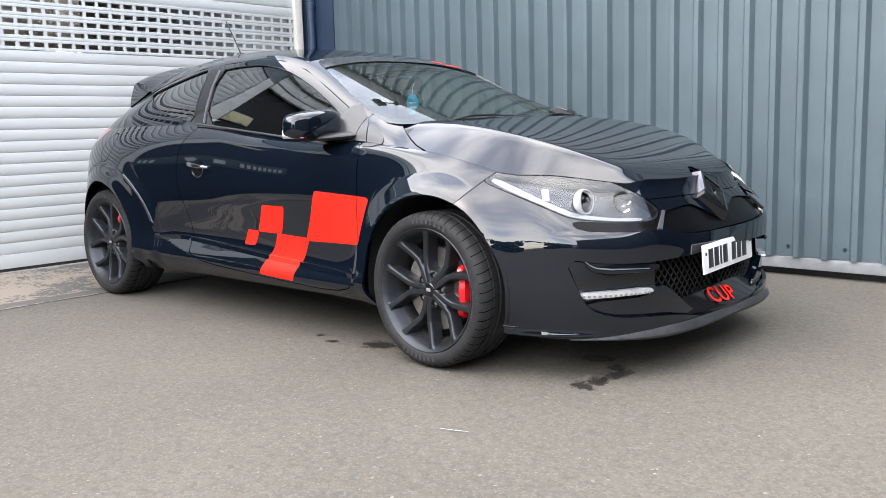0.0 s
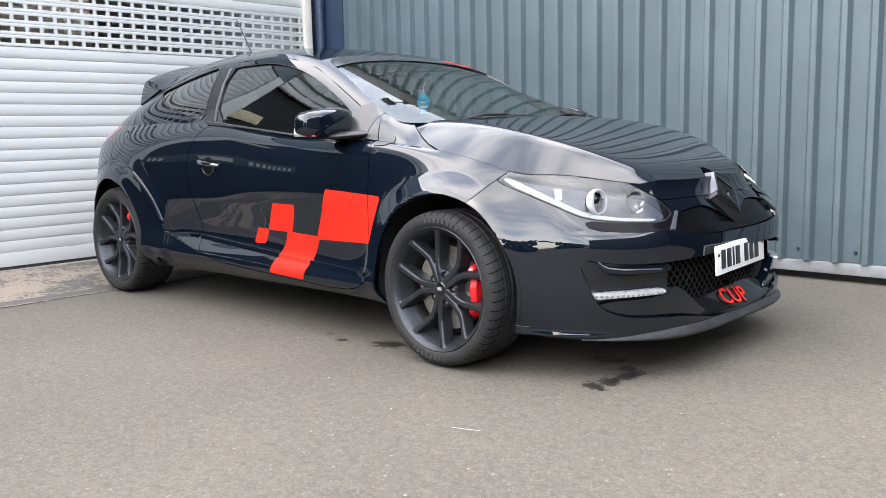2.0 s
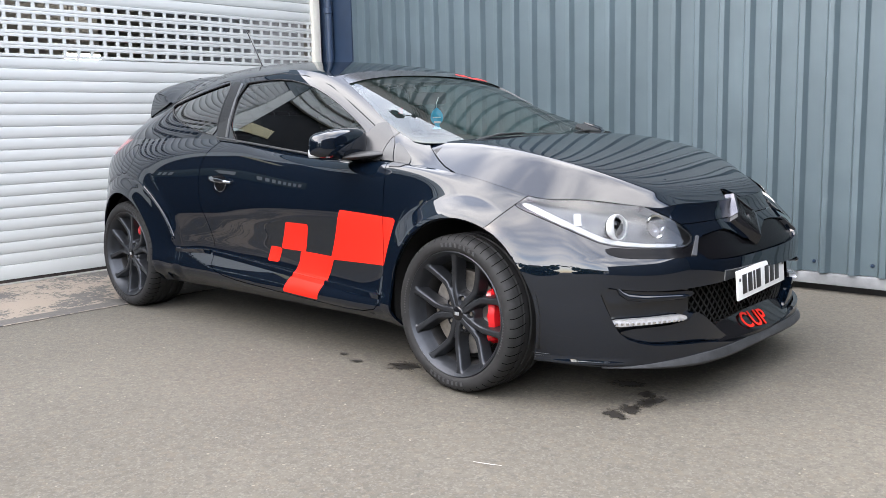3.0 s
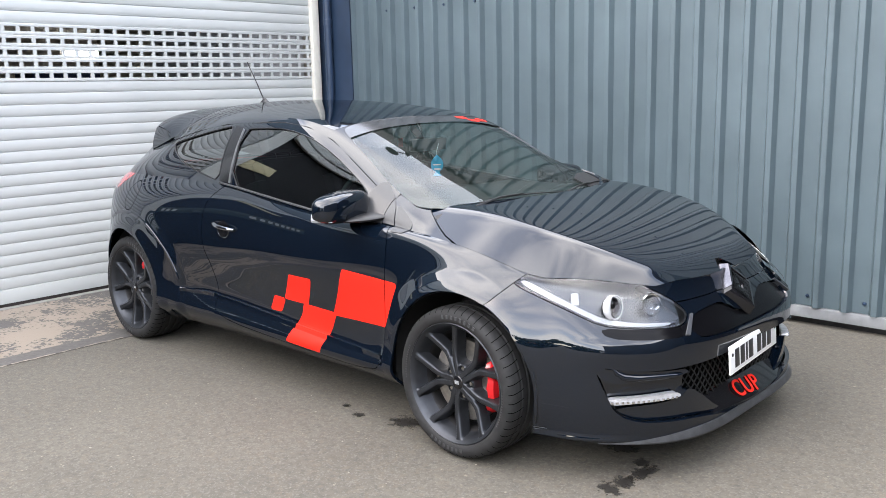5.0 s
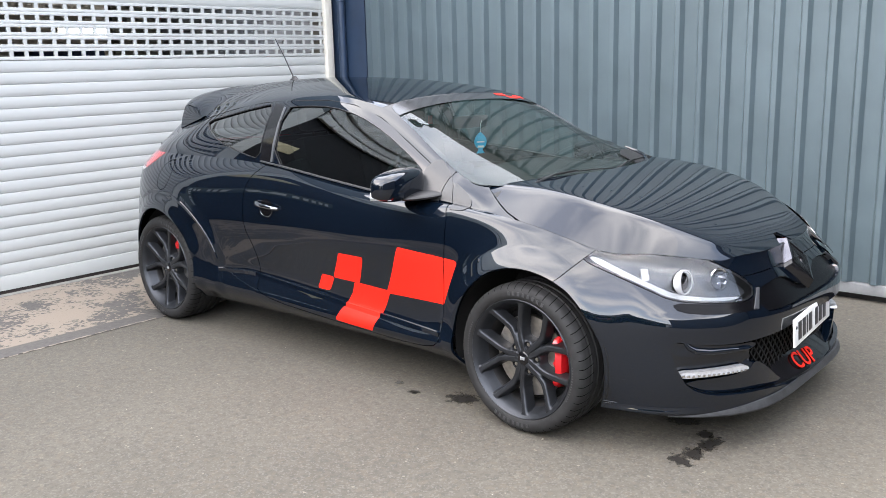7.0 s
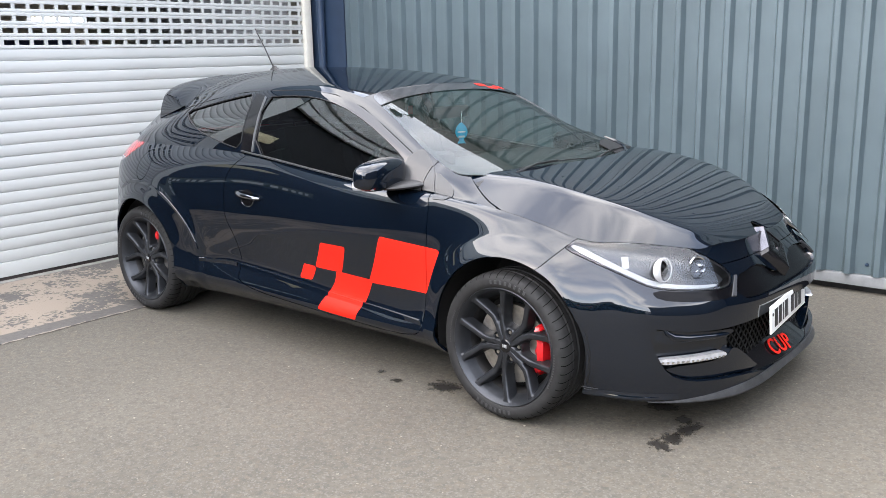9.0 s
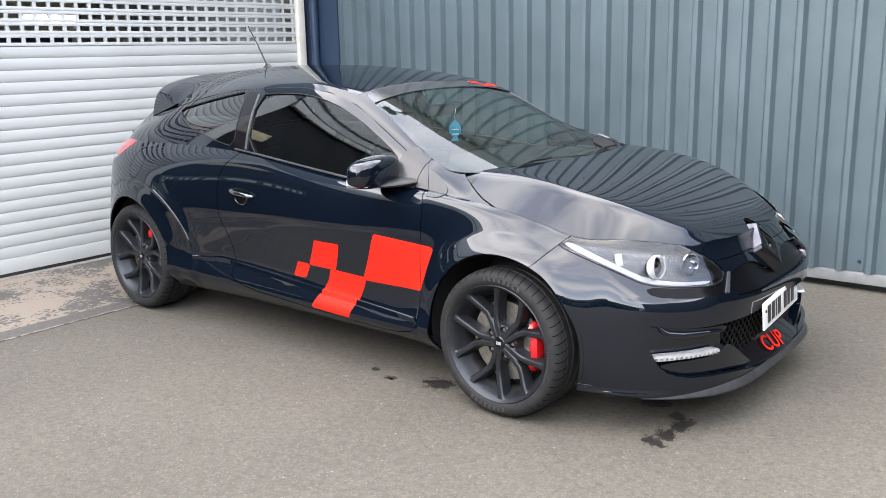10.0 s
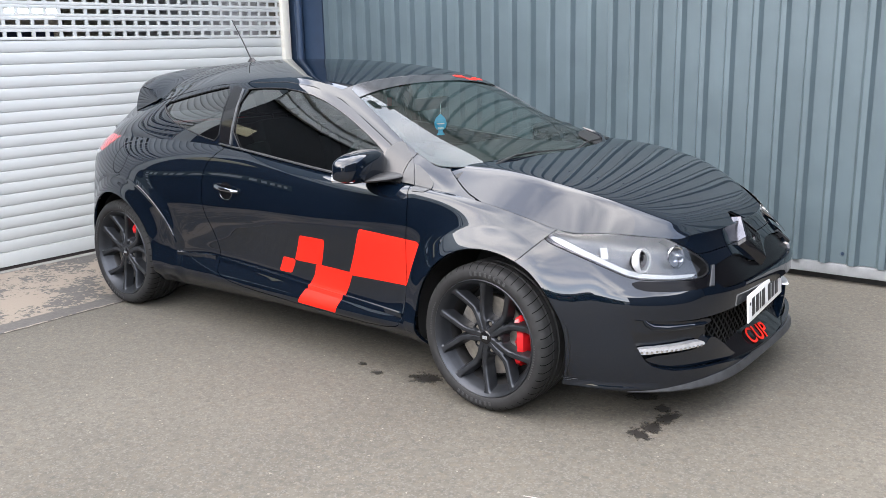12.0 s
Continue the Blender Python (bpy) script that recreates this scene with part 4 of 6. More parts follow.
for s in (-1, 1):
    part("sill", box(-2.20, -0.52, s * 0.60, s * 0.735, 0.20, 0.42, 0.02), DARK, car)
part("engine_bay_wall", box(-0.40, -0.36, -0.70, 0.70, 0.25, 0.84, 0.01), DARK, car)
part("engine_block", box(-0.30, 0.42, -0.44, 0.44, 0.25, 0.70, 0.05), DARK, car)
part("radiator", box(0.50, 0.56, -0.42, 0.42, 0.20, 0.60, 0.01), DARK, car)

# ---------------------------------------------------------------- yard
def ground_mat():
    m = mat("worn_tarmac", (0.0945, 0.0855, 0.0685), 0.9, vary=0.13, scale=30, stain=0.13, stain_scale=0.9, bump=0.0015, bump_scale=160)
    t = m.node_tree
    b = t.nodes["Principled BSDF"]
    src = b.inputs["Base Color"].links[0].from_socket
    co = next(n for n in t.nodes if n.type == 'TEX_COORD')
    for sc, thr, colr, fac in ((48.0, 0.16, (0.122, 0.098, 0.070), 0.30), (56.0, 0.10, (0.066, 0.064, 0.056), 0.42), (150.0, 0.17, (0.165, 0.150, 0.130), 0.36), (105.0, 0.17, (0.058, 0.053, 0.046), 0.38), (62.0, 0.05, (0.062, 0.057, 0.050), 0.40), (120.0, 0.0018, (0.25, 0.22, 0.18), 0.5)):
        v = t.nodes.new("ShaderNodeTexVoronoi")
        v.inputs["Scale"].default_value = sc
        t.links.new(co.outputs["Object"], v.inputs["Vector"])
        sep = t.nodes.new("ShaderNodeSeparateColor")
        t.links.new(v.outputs["Color"], sep.inputs[0])
        lt = t.nodes.new("ShaderNodeMath")
        lt.operation = 'LESS_THAN'
        lt.inputs[1].default_value = thr
        t.links.new(sep.outputs[0], lt.inputs[0])
        mu = t.nodes.new("ShaderNodeMath")
        mu.operation = 'MULTIPLY'
        mu.inputs[1].default_value = fac
        t.links.new(lt.outputs[0], mu.inputs[0])
        mx = t.nodes.new("ShaderNodeMix")
        mx.data_type = 'RGBA'
        t.links.new(mu.outputs[0], mx.inputs[0])
        t.links.new(src, mx.inputs[6])
        mx.inputs[7].default_value = (*colr, 1)
        src = mx.outputs[2]
    t.links.new(src, b.inputs["Base Color"])
    return m


def apron_mat():
    """Old concrete with worn patches of pale paint."""
    m = mat("worn_concrete", (0.082, 0.076, 0.069), 0.9, vary=0.15, scale=40, stain=0.1, stain_scale=1.5, bump=0.002, bump_scale=90)
    t = m.node_tree
    b = t.nodes["Principled BSDF"]
    src = b.inputs["Base Color"].links[0].from_socket
    co = next(n for n in t.nodes if n.type == 'TEX_COORD')
    n1 = t.nodes.new("ShaderNodeTexNoise")
    n1.inputs["Scale"].default_value = 1.9
    n1.inputs["Detail"].default_value = 4.0
    n1.inputs["Roughness"].default_value = 0.68
    t.links.new(co.outputs["Object"], n1.inputs["Vector"])
    n2 = t.nodes.new("ShaderNodeTexNoise")               # flakes
    n2.inputs["Scale"].default_value = 38.0
    n2.inputs["Detail"].default_value = 6.0
    n2.inputs["Roughness"].default_value = 0.6
    t.links.new(co.outputs["Object"], n2.inputs["Vector"])
    ad = t.nodes.new("ShaderNodeMath")
    ad.operation = 'MULTIPLY_ADD'
    ad.inputs[1].default_value = 0.55
    t.links.new(n2.outputs["Fac"], ad.inputs[0])
    t.links.new(n1.outputs["Fac"], ad.inputs[2])
    r = t.nodes.new("ShaderNodeValToRGB")
    r.color_ramp.elements[0].position = 0.735
    r.color_ramp.elements[1].position = 0.762
    t.links.new(ad.outputs[0], r.inputs["Fac"])
    mx = t.nodes.new("ShaderNodeMix")
    mx.data_type = 'RGBA'
    sx = t.nodes.new("ShaderNodeSeparateXYZ")
    t.links.new(co.outputs["Object"], sx.inputs[0])
    band = t.nodes.new("ShaderNodeMapRange")            # paint stops short of the joint
    band.inputs["From Min"].default_value = -2.862
    band.inputs["From Max"].default_value = -2.845
    band.inputs["To Min"].default_value = 1.0
    band.inputs["To Max"].default_value = 0.0
    t.links.new(sx.outputs["X"], band.inputs["Value"])
    both_ = t.nodes.new("ShaderNodeMath")
    both_.operation = 'MULTIPLY'
    t.links.new(r.outputs["Color"], both_.inputs[0])
    t.links.new(band.outputs["Result"], both_.inputs[1])
    t.links.new(both_.outputs[0], mx.inputs[0])
    t.links.new(src, mx.inputs[6])
    mx.inputs[7].default_value = (0.225, 0.187, 0.148, 1)
    t.links.new(mx.outputs[2], b.inputs["Base Color"])
    return m


TARMAC, APRON = ground_mat(), apron_mat()
bm = bmesh.new()
bmesh.ops.create_grid(bm, x_segments=40, y_segments=40, size=120)
tagged(part("ground", bm, TARMAC), "pale worn tarmac yard with exposed chippings", "ground", kind="structure")

WALL_Y = 1.90
WALL_H = 3.72
SHUT_X = -4.10


DENTS = ((0.408, 0.56, 0.045, 0.005), (0.08, 0.66, 0.035, 0.003))


def cladding():
    """Box-profile steel sheet: pans and ribs run upright."""
    bm = bmesh.new()
    pitch = 0.163
    prof = [(0.0, -0.042), (0.002, -0.0412), (0.018, -0.0008), (0.020, 0.0), (0.108, 0.0), (0.111, -0.0008), (0.133, -0.0412), (0.136, -0.042)]
    xs = [(0.245 + k * pitch + u, d) for k in range(-24, 10) for u, d in prof]
    zs = [0.115, 0.46] + [0.48 + 0.02 * i for i in range(12)] + [0.74, 1.4, WALL_H]
    rows = []
    for z in zs:
        row = []
        for x, d in xs:
            for cx, cz, r, deep in DENTS:
                q = ((x - cx) / (0.5 * r)) ** 2 + ((z - cz) / r) ** 2
                d += deep * math.exp(-2.0 * q)
            row.append(bm.verts.new((x, WALL_Y + d, z)))
        rows.append(row)
    for lo, hi in zip(rows, rows[1:]):
        for i in range(len(xs) - 1):
            bm.faces.new((lo[i], lo[i + 1], hi[i + 1], hi[i]))
    return bm


w = part("wall_north", cladding(), CLAD, smooth=False)
tagged(w, "blue-grey ribbed steel cladding wall", "wall", kind="structure")
tagged(part("wall_core", box(SHUT_X - 0.3, 1.88, WALL_Y + 0.04, WALL_Y + 0.25, 0.0, WALL_H - 0.02), SATIN), "dark inner wall behind the cladding", "wall", kind="structure")
tagged(part("base_flashing", box(SHUT_X + 0.25, 1.85, WALL_Y - 0.022, WALL_Y + 0.035, 0.045, 0.112, 0.003), FLASH), "galvanised base flashing along the wall", "trim", kind="structure")

# out of view; its black colour holds the shade under the soffit
tagged(part("eave_fascia", box(SHUT_X + 0.45, 1.88, WALL_Y - 0.060, WALL_Y - 0.046, 3.46, WALL_H + 0.01, 0.004), SATIN), "steel eaves fascia along the wall top, blackened for soffit shade", "fascia", kind="structure")
lap = None
for k in range(-24, 9, 6):
    if lap is None:
        lap = part("sheet_lap", box(-0.0045, -0.0015, WALL_Y - 0.0445, WALL_Y - 0.040, 0.116, WALL_H - 0.002), CLAD, w, smooth=False)
        lap.location = (0.408 + 0.163 * k, 0, 0)
    else:
        ob = new("sheet_lap", lap.data)
        ob.parent = w
        ob.location = (0.408 + 0.163 * k, 0, 0)

# shutter
PITCH = 0.0795
Y0, Y1 = -1.80, 1.735
shutter = thing("roller_shutter", "white slatted roller shutter door with a perforated band", "roller shutter", m=pose(SHUT_X, 0, 0))
shutter["kind"] = "structure"


def slat_bm(y0, y1):
    bm = bmesh.new()
    prof = [(0.0, 0.0), (0.004, 0.002), (0.0080, 0.012), (0.0098, 0.028), (0.0100, 0.046), (0.0090, 0.064), (0.0062, 0.0755), (0.002, 0.0782), (-0.004, 0.0795), (-0.004, 0.0)]
    a = [bm.verts.new((d, y0, h)) for d, h in prof]
    b = [bm.verts.new((d, y1, h)) for d, h in prof]
    for i in range(len(prof)):
        j = (i + 1) % len(prof)
        bm.faces.new((a[i], a[j], b[j], b[i]))
    bm.faces.new(a)
    bm.faces.new(b)
    bmesh.ops.recalc_face_normals(bm, faces=bm.faces)
    return bm


def perforated_bm(y0, y1):
    bm = bmesh.new()
    box_bm(bm, -0.004, 0.011, y0, y1, 0.0005, 0.0232, 0.003)
    box_bm(bm, -0.004, 0.011, y0, y1, 0.0562, 0.079, 0.003)
    y = y1 - 0.034
    while y > y0:
        box_bm(bm, -0.004, 0.010, y - 0.0125, y + 0.0125, 0.0222, 0.0572)
        y -= 0.100
    return bm


base_z = 0.129
first = part("slat", slat_bm(Y0, Y1), SHUT, shutter)
perf = None
for k in range(38):
    zz = base_z + 0.0 + PITCH * k
    if k == 0:
        ob = first
    elif 18 <= k <= 22:
        if perf is None:
            ob = perf = part("perforated_slat", perforated_bm(Y0, Y1), SHUT, shutter)
        else:
            ob = new("perforated_slat", perf.data)
            ob.parent = shutter
    else:
        ob = new("slat", first.data)
        ob.parent = shutter
    ob.location = (0, 0, zz)
part("bottom_rail", box(-0.012, 0.018, Y0, Y1, 0.030, 0.1275, 0.004), SHUT, shutter)
part("rubber_seal", box(-0.008, 0.010, Y0, Y1, 0.004, 0.0295, 0.004), SEAL, shutter, "dark rubber bottom seal")
part("threshold", box(0.02, 0.085, Y0, Y1 + 0.1, 0.0, 0.010, 0.004), mat("dull_threshold", (0.2, 0.19, 0.175), 0.7, vary=0.2, scale=12), shutter)
tagged(part("guide_rail", box(SHUT_X - 0.05, SHUT_X + 0.050, Y1 + 0.002, Y1 + 0.078, 0, 3.3, 0.004), FRAMEW), "cream steel shutter guide rail", "guide rail", kind="structure")
tagged(part("corner_trim", box(SHUT_X - 0.04, SHUT_X + 0.42, WALL_Y - 0.045, WALL_Y + 0.03, 0, 4.25, 0.004), NAVY), "navy steel corner trim", "trim", kind="structure")
pipe = thing("downpipe", "navy blue round rainwater downpipe in the corner", "downpipe")
px_, py_ = SHUT_X + 0.165, WALL_Y - 0.085
part("pipe", lathe([(0.034, 0.0), (0.034, 4.2)], 24, "z"), NAVY, pipe).location = (px_, py_, 0)
for zz in (0.9, 2.02, 3.4):
    part("pipe_bracket", lathe([(0.034, 0), (0.040, 0.004), (0.040, 0.05), (0.034, 0.054)], 24, "z"), NAVY, pipe).location = (px_, py_, zz)
tagged(part("wall_west_upper", box(SHUT_X - 0.15, SHUT_X + 0.03, Y0 - 0.25, Y1 + 0.08, 3.15, 4.2), CLAD), "blue-grey wall above the shutter", "wall", kind="structure")
PALE = mat("pale_grey_fascia", (0.62, 0.64, 0.61), 0.6, vary=0.05, scale=3, stain=0.08, stain_scale=0.8)
DARK_FRONT = mat("dark_unit_front", (0.011, 0.012, 0.015), 0.6, spec=0.2, vary=0.3, scale=2, stain=0.3, stain_scale=0.4)
tagged(part("wall_west", box(SHUT_X - 0.15, SHUT_X + 0.04, Y0 - 0.25, Y0 - 0.01, 0.0, 3.15), PALE), "pale grey pier beside the shutter", "wall", kind="structure")
# the open doorway is a flat slab; its unlit inside is put into the colour
tagged(part("unit_doorway", box(SHUT_X - 0.15, SHUT_X + 0.0, -22, Y0 - 0.26, 0.0, 3.0), DARK_FRONT), "flat black slab standing in for the next unit's unlit doorway", "wall", kind="structure")
fascia = part("unit_fascia", box(SHUT_X - 0.15, SHUT_X + 0.02, -22, Y0 - 0.26, 3.003, 4.30), DARK_FRONT)
tagged(fascia, "ribbed pale fascia over the next unit", "wall", kind="structure")
for z0_, z1_, d_ in ((3.01, 3.13, 0.10), (3.15, 3.20, 0.05), (3.22, 3.40, 0.07), (3.42, 3.46, 0.05), (3.48, 4.30, 0.12)):
    part("fascia_board", box(SHUT_X + 0.022, SHUT_X + d_, -22, Y0 - 0.27, z0_, z1_, 0.008), PALE, fascia)
# added panel: stands in for the sunlit cream wall inside the doorway
CREAM = mat("cream_inner_wall", (0.62, 0.56, 0.34), 0.6, vary=0.06, scale=5)
sign = thing("doorway_cream_panel", "cream panel standing in for the sunlit inner wall of the doorway", "sign")
part("panel", box(SHUT_X + 0.003, SHUT_X + 0.03, -2.52, -2.07, 2.02, 2.24, 0.005), CREAM, sign)
board = thing("street_sign", "dark green board with pale lettering drawn as bars", "sign")
part("board", box(SHUT_X + 0.003, SHUT_X + 0.028, -3.35, -2.08, 0.95, 1.19, 0.005), mat("green_board", (0.035, 0.055, 0.048), 0.5, vary=0.1, scale=6), board)
for k in range(12):
    if k != 8:
        part("letter_bar", box(SHUT_X + 0.029, SHUT_X + 0.032, -3.26 + 0.095 * k, -3.205 + 0.095 * k, 1.02, 1.12), PALE, board)
bm = box(SHUT_X - 5, SHUT_X - 0.03, -5, 3.0, -0.01, 3.4)
bmesh.ops.delete(bm, geom=[f for f in bm.faces if f.calc_center_median().x > SHUT_X - 0.05], context='FACES')
bmesh.ops.reverse_faces(bm, faces=bm.faces)
tagged(part("workshop_room", bm, mat("dim_workshop", (0.42, 0.40, 0.37), 0.9, vary=0.4, scale=1.5)), "dim workshop interior behind the shutter", "room", kind="structure")
lampt = thing("strip_light", "lit fluorescent tube inside the workshop", "lamp")
glow = bpy.data.materials.new("lit_tube")
glow.use_nodes = True
glow.node_tree.nodes["Principled BSDF"].inputs["Emission Color"].default_value = (1, 0.97, 0.9, 1)
glow.node_tree.nodes["Principled BSDF"].inputs["Emission Strength"].default_value = 60
for z_ in (1.912, 1.956):
    part("tube", box(SHUT_X - 4.42, SHUT_X - 4.38, 1.47, 2.25, z_, z_ + 0.032, 0.01), glow, lampt)
part("batten", box(SHUT_X - 4.46, SHUT_X - 4.421, 1.43, 2.29, 1.90, 2.0, 0.01), FRAMEW, lampt)
for y_ in (1.55, 2.15):
    part("suspension_rod", box(SHUT_X - 4.45, SHUT_X - 4.435, y_ - 0.006, y_ + 0.006, 2.001, 3.39), STEEL, lampt)
rack = thing("parts_rack", "navy parts cabinet inside the workshop", "cabinet")
part("body", box(SHUT_X - 3.75, SHUT_X - 3.28, 0.60, 1.40, 0.0, 1.775, 0.02), mat("bright_navy_cabinet", (0.02, 0.045, 0.14), 0.45, vary=0.1, scale=6), rack)
tagged(part("partition", box(SHUT_X - 1.3, SHUT_X - 1.2, 0.39, 0.86, 0.0, 3.3), mat("cream_partition", (0.42, 0.39, 0.31), 0.9, vary=0.15, scale=2)), "cream partition inside the workshop", "wall", kind="structure")
tagged(part("partition", box(SHUT_X - 1.3, SHUT_X - 1.2, 0.863, 2.6, 0.0, 3.3), mat("grey_partition", (0.26, 0.25, 0.25), 0.9, vary=0.2, scale=3)), "dull grey partition inside the workshop", "wall", kind="structure")
tagged(part("concrete_apron", box(SHUT_X + 0.06, -2.70, -9, WALL_Y - 0.03, -0.05, 0.005), APRON), "worn concrete strip with flaking pale paint", "apron", kind="structure")

# the far side of the yard, which the paint mirrors
OPP = mat("opposite_facade", (0.032, 0.034, 0.037), 0.8, vary=0.25, scale=0.8, stain=0.2, stain_scale=0.2)
tagged(part("wall_north_doorway", box(1.90, 8.3, WALL_Y - 0.02, WALL_Y + 0.25, 0.0, WALL_H), DARK_FRONT), "dark steel doors further along the wall", "wall", kind="structure")
east = thing("neighbouring_unit", "dark brick industrial unit at the end of the yard", "building")
part("wall", box(7.5, 18.0, -9.0, WALL_Y + 0.3, 0.0, 5.2), OPP, east)
part("roof_edge", box(7.4, 18.1, -9.1, WALL_Y + 0.4, 5.203, 5.4, 0.02), PALE, east)
shed = thing("industrial_unit", "dark grey industrial unit with a pitched roof across the yard", "building")
bm = bmesh.new()
pf = [(-11, 0), (-11, 3.6), (-4.5, 5.6), (2.0, 3.6), (2.0, 0)]
a = [bm.verts.new((x, -13.0, z)) for x, z in pf]
b = [bm.verts.new((x, -26.0, z)) for x, z in pf]
for i in range(5):
    bm.faces.new((a[i], a[(i + 1) % 5], b[(i + 1) % 5], b[i]))
bm.faces.new(a)
bm.faces.new(b)
bmesh.ops.recalc_face_normals(bm, faces=bm.faces)
part("wall", bm, OPP, shed, smooth=False)

# ---------------------------------------------------------------- car: front details
def both(fun):
    """Calls a maker for the right side and the left, whose y runs the other way."""
    for s in (1, -1):
        fun(s)


def flip(bm, s):
    if s < 0:
        for v in bm.verts:
            v.co.y = -v.co.y
        bmesh.ops.reverse_faces(bm, faces=bm.faces)
    return bm


def side_skin(sk, s):
    return sk if s == 1 else sk.mirrored()


def picked(sk, poly, off=0.0, gap=0.0, cols=(2, 1)):
    return sk.trim(inside(poly, sk.a[:, cols[0]], sk.a[:, cols[1]]) - gap).moved(off)


SL, SF, SR = SH["low"], SH["front"], SH["rear"]
STRIP = rounded([(SR + 0.005, 0.745), (SR + 0.105, 0.700), (SL - 0.085, 0.640), (SL + 0.005, 0.608), (SL + 0.16, 0.594), (SF - 0.03, 0.589), (SF - 0.005, 0.598), (SF - 0.10, 0.602), (SL + 0.16, 0.606),
                 (SL + 0.02, 0.622), (SL - 0.08, 0.655), (SR + 0.125, 0.713), (SR + 0.03, 0.757)], 1)


def headlight(s):
    bucket = Skin(lamp_s.p + np.array([-0.045, 0.032, -0.004]), lamp_s.n, lamp_s.a, lamp_s.f)
    lamp = side_skin(bucket, s).part("headlight", SILVER_D, car, "clear headlight with chrome projectors", 0)
    up_ = 0.70 * ramp(lamp_s.a[:, 1], 0.645, 0.73)
    ln_n = lamp_s.n + np.stack([0 * up_, 0 * up_, up_], 1)
    lens_s = Skin(lamp_s.p, ln_n / np.linalg.norm(ln_n, axis=1)[:, None], lamp_s.a, lamp_s.f)
    side_skin(lens_s.moved(-0.001 if s > 0 else 0.016), s).part("lens", LENS, lamp, "clear polycarbonate lens", 0.004)
    if s < 0:
        return
    side_skin(picked(lamp_s, STRIP, -0.022), s).part("light_guide", DRL, lamp, "white daytime light guide", 0.03)
    rim = lamp_s.trim(0.007 - inside(LAMP, lamp_s.a[:, 2], lamp_s.a[:, 1]))
    side_skin(rim.moved(-0.006), s).part("bezel", SATIN, lamp, "dark bezel", 0.05)
    for (x, y, z), r, nm in (((0.515, -0.615, 0.648), 0.040, "projector"), ((0.598, -0.478, 0.642), 0.042, "reflector")):
        prof = [(r * 1.02, 0.030), (r, 0.036), (r * 0.88, 0.034), (r * 0.80, 0.010), (r * 0.45, -0.012), (0.0, -0.016)] if nm != "projector" else [(r * 0.95, 0.02), (r * 0.9, 0.030), (r * 0.80, 0.034), (r * 0.78, 0.022), (r * 0.5, 0.036), (0.0, 0.042)]
        bm = lathe(prof, 36, "x")
        m = pose(x, y, z, 0, -6, -22)
        bmesh.ops.transform(bm, matrix=m, verts=bm.verts)
        part(nm, flip(bm, s), CHROME if nm == "reflector" else GLOSS, lamp, "chrome reflector" if nm == "reflector" else "dark projector lens")
    bp_, bn_ = on_flank(0.490, 0.688, -0.024)
    blk = box(-0.005, 0.005, -0.014, 0.014, -0.024, 0.024, 0.004)
    bmesh.ops.transform(blk, matrix=Matrix.Translation(bp_) @ bn_.to_track_quat('X', 'Z').to_matrix().to_4x4(), verts=blk.verts)
    part("indicator", flip(blk, s), DRL, lamp, "white indicator block")
    turns_ = np.linspace(0, 2 * math.pi, 41)
    arc = [(0.046, 0.036 * math.cos(a) + 0.002, 0.044 * math.sin(a)) for a in turns_]
    ring = tube(arc, [0.0022 + 0.0125 * max(0.0, -math.cos(a)) ** 1.3 for a in turns_], 10, 1.0, (1, 0, 0))
    bmesh.ops.transform(ring, matrix=pose(0.515, -0.615, 0.648, 0, -6, -22), verts=ring.verts)
    part("projector_ring", flip(ring, s), DRL, lamp, "white projector crescent")
    for k in range(3):
        fin = box(0.575 + 0.02 * k, 0.579 + 0.02 * k, -0.48, -0.40, 0.600 + 0.012 * k, 0.604 + 0.012 * k, 0.001)
        part("fin", flip(fin, s), CHROME, lamp)


SILVER_D = mat("lamp_bucket", (0.060, 0.064, 0.072), 0.25, 0.35, vary=0.08, scale=9)
both(headlight)

UNDER = rounded([(SL - 0.015, 0.590), (SL + 0.16, 0.577), (SF, 0.571), (SF + 0.045, 0.590), (SF + 0.052, 0.560), (SF + 0.02, 0.543), (SL + 0.15, 0.546), (SL + 0.02, 0.556)], 1)
BLADE = rounded([(SH["intake"] + 0.004, 0.452), (SH["intake"] + 0.10, 0.440), (SH["drli"] - 0.10, 0.428), (SH["drli"] + 0.06, 0.423), (SH["drli"] + 0.02, 0.400), (SH["drlo"] + 0.03, 0.392), (SH["intake"] + 0.035, 0.400)], 1)
DRLP = rounded([(SH["drlo"] - 0.018, 0.333), (SH["drlo"] + 0.12, 0.338), (SH["drli"] - 0.01, 0.342), (SH["drli"] + 0.006, 0.330), (SH["drli"] + 0.002, 0.321), (SH["drlo"] + 0.12, 0.316), (SH["drlo"] - 0.008, 0.310)], 1)
VANE = rounded([(SH["drlo"], 0.296), (SH["drli"] + 0.02, 0.308), (SH["drli"] + 0.05, 0.345), (SH["drli"] + 0.10, 0.325), (S_END - 0.27, 0.225), (S_END - 0.20, 0.205), (S_END - 0.22, 0.185), (SH["drli"] - 0.02, 0.22), (SH["drlo"] + 0.03, 0.25)], 1)


DRLM = mat("running_light_chrome", (0.58, 0.59, 0.61), 0.25, 0.55, vary=0.15, scale=60)


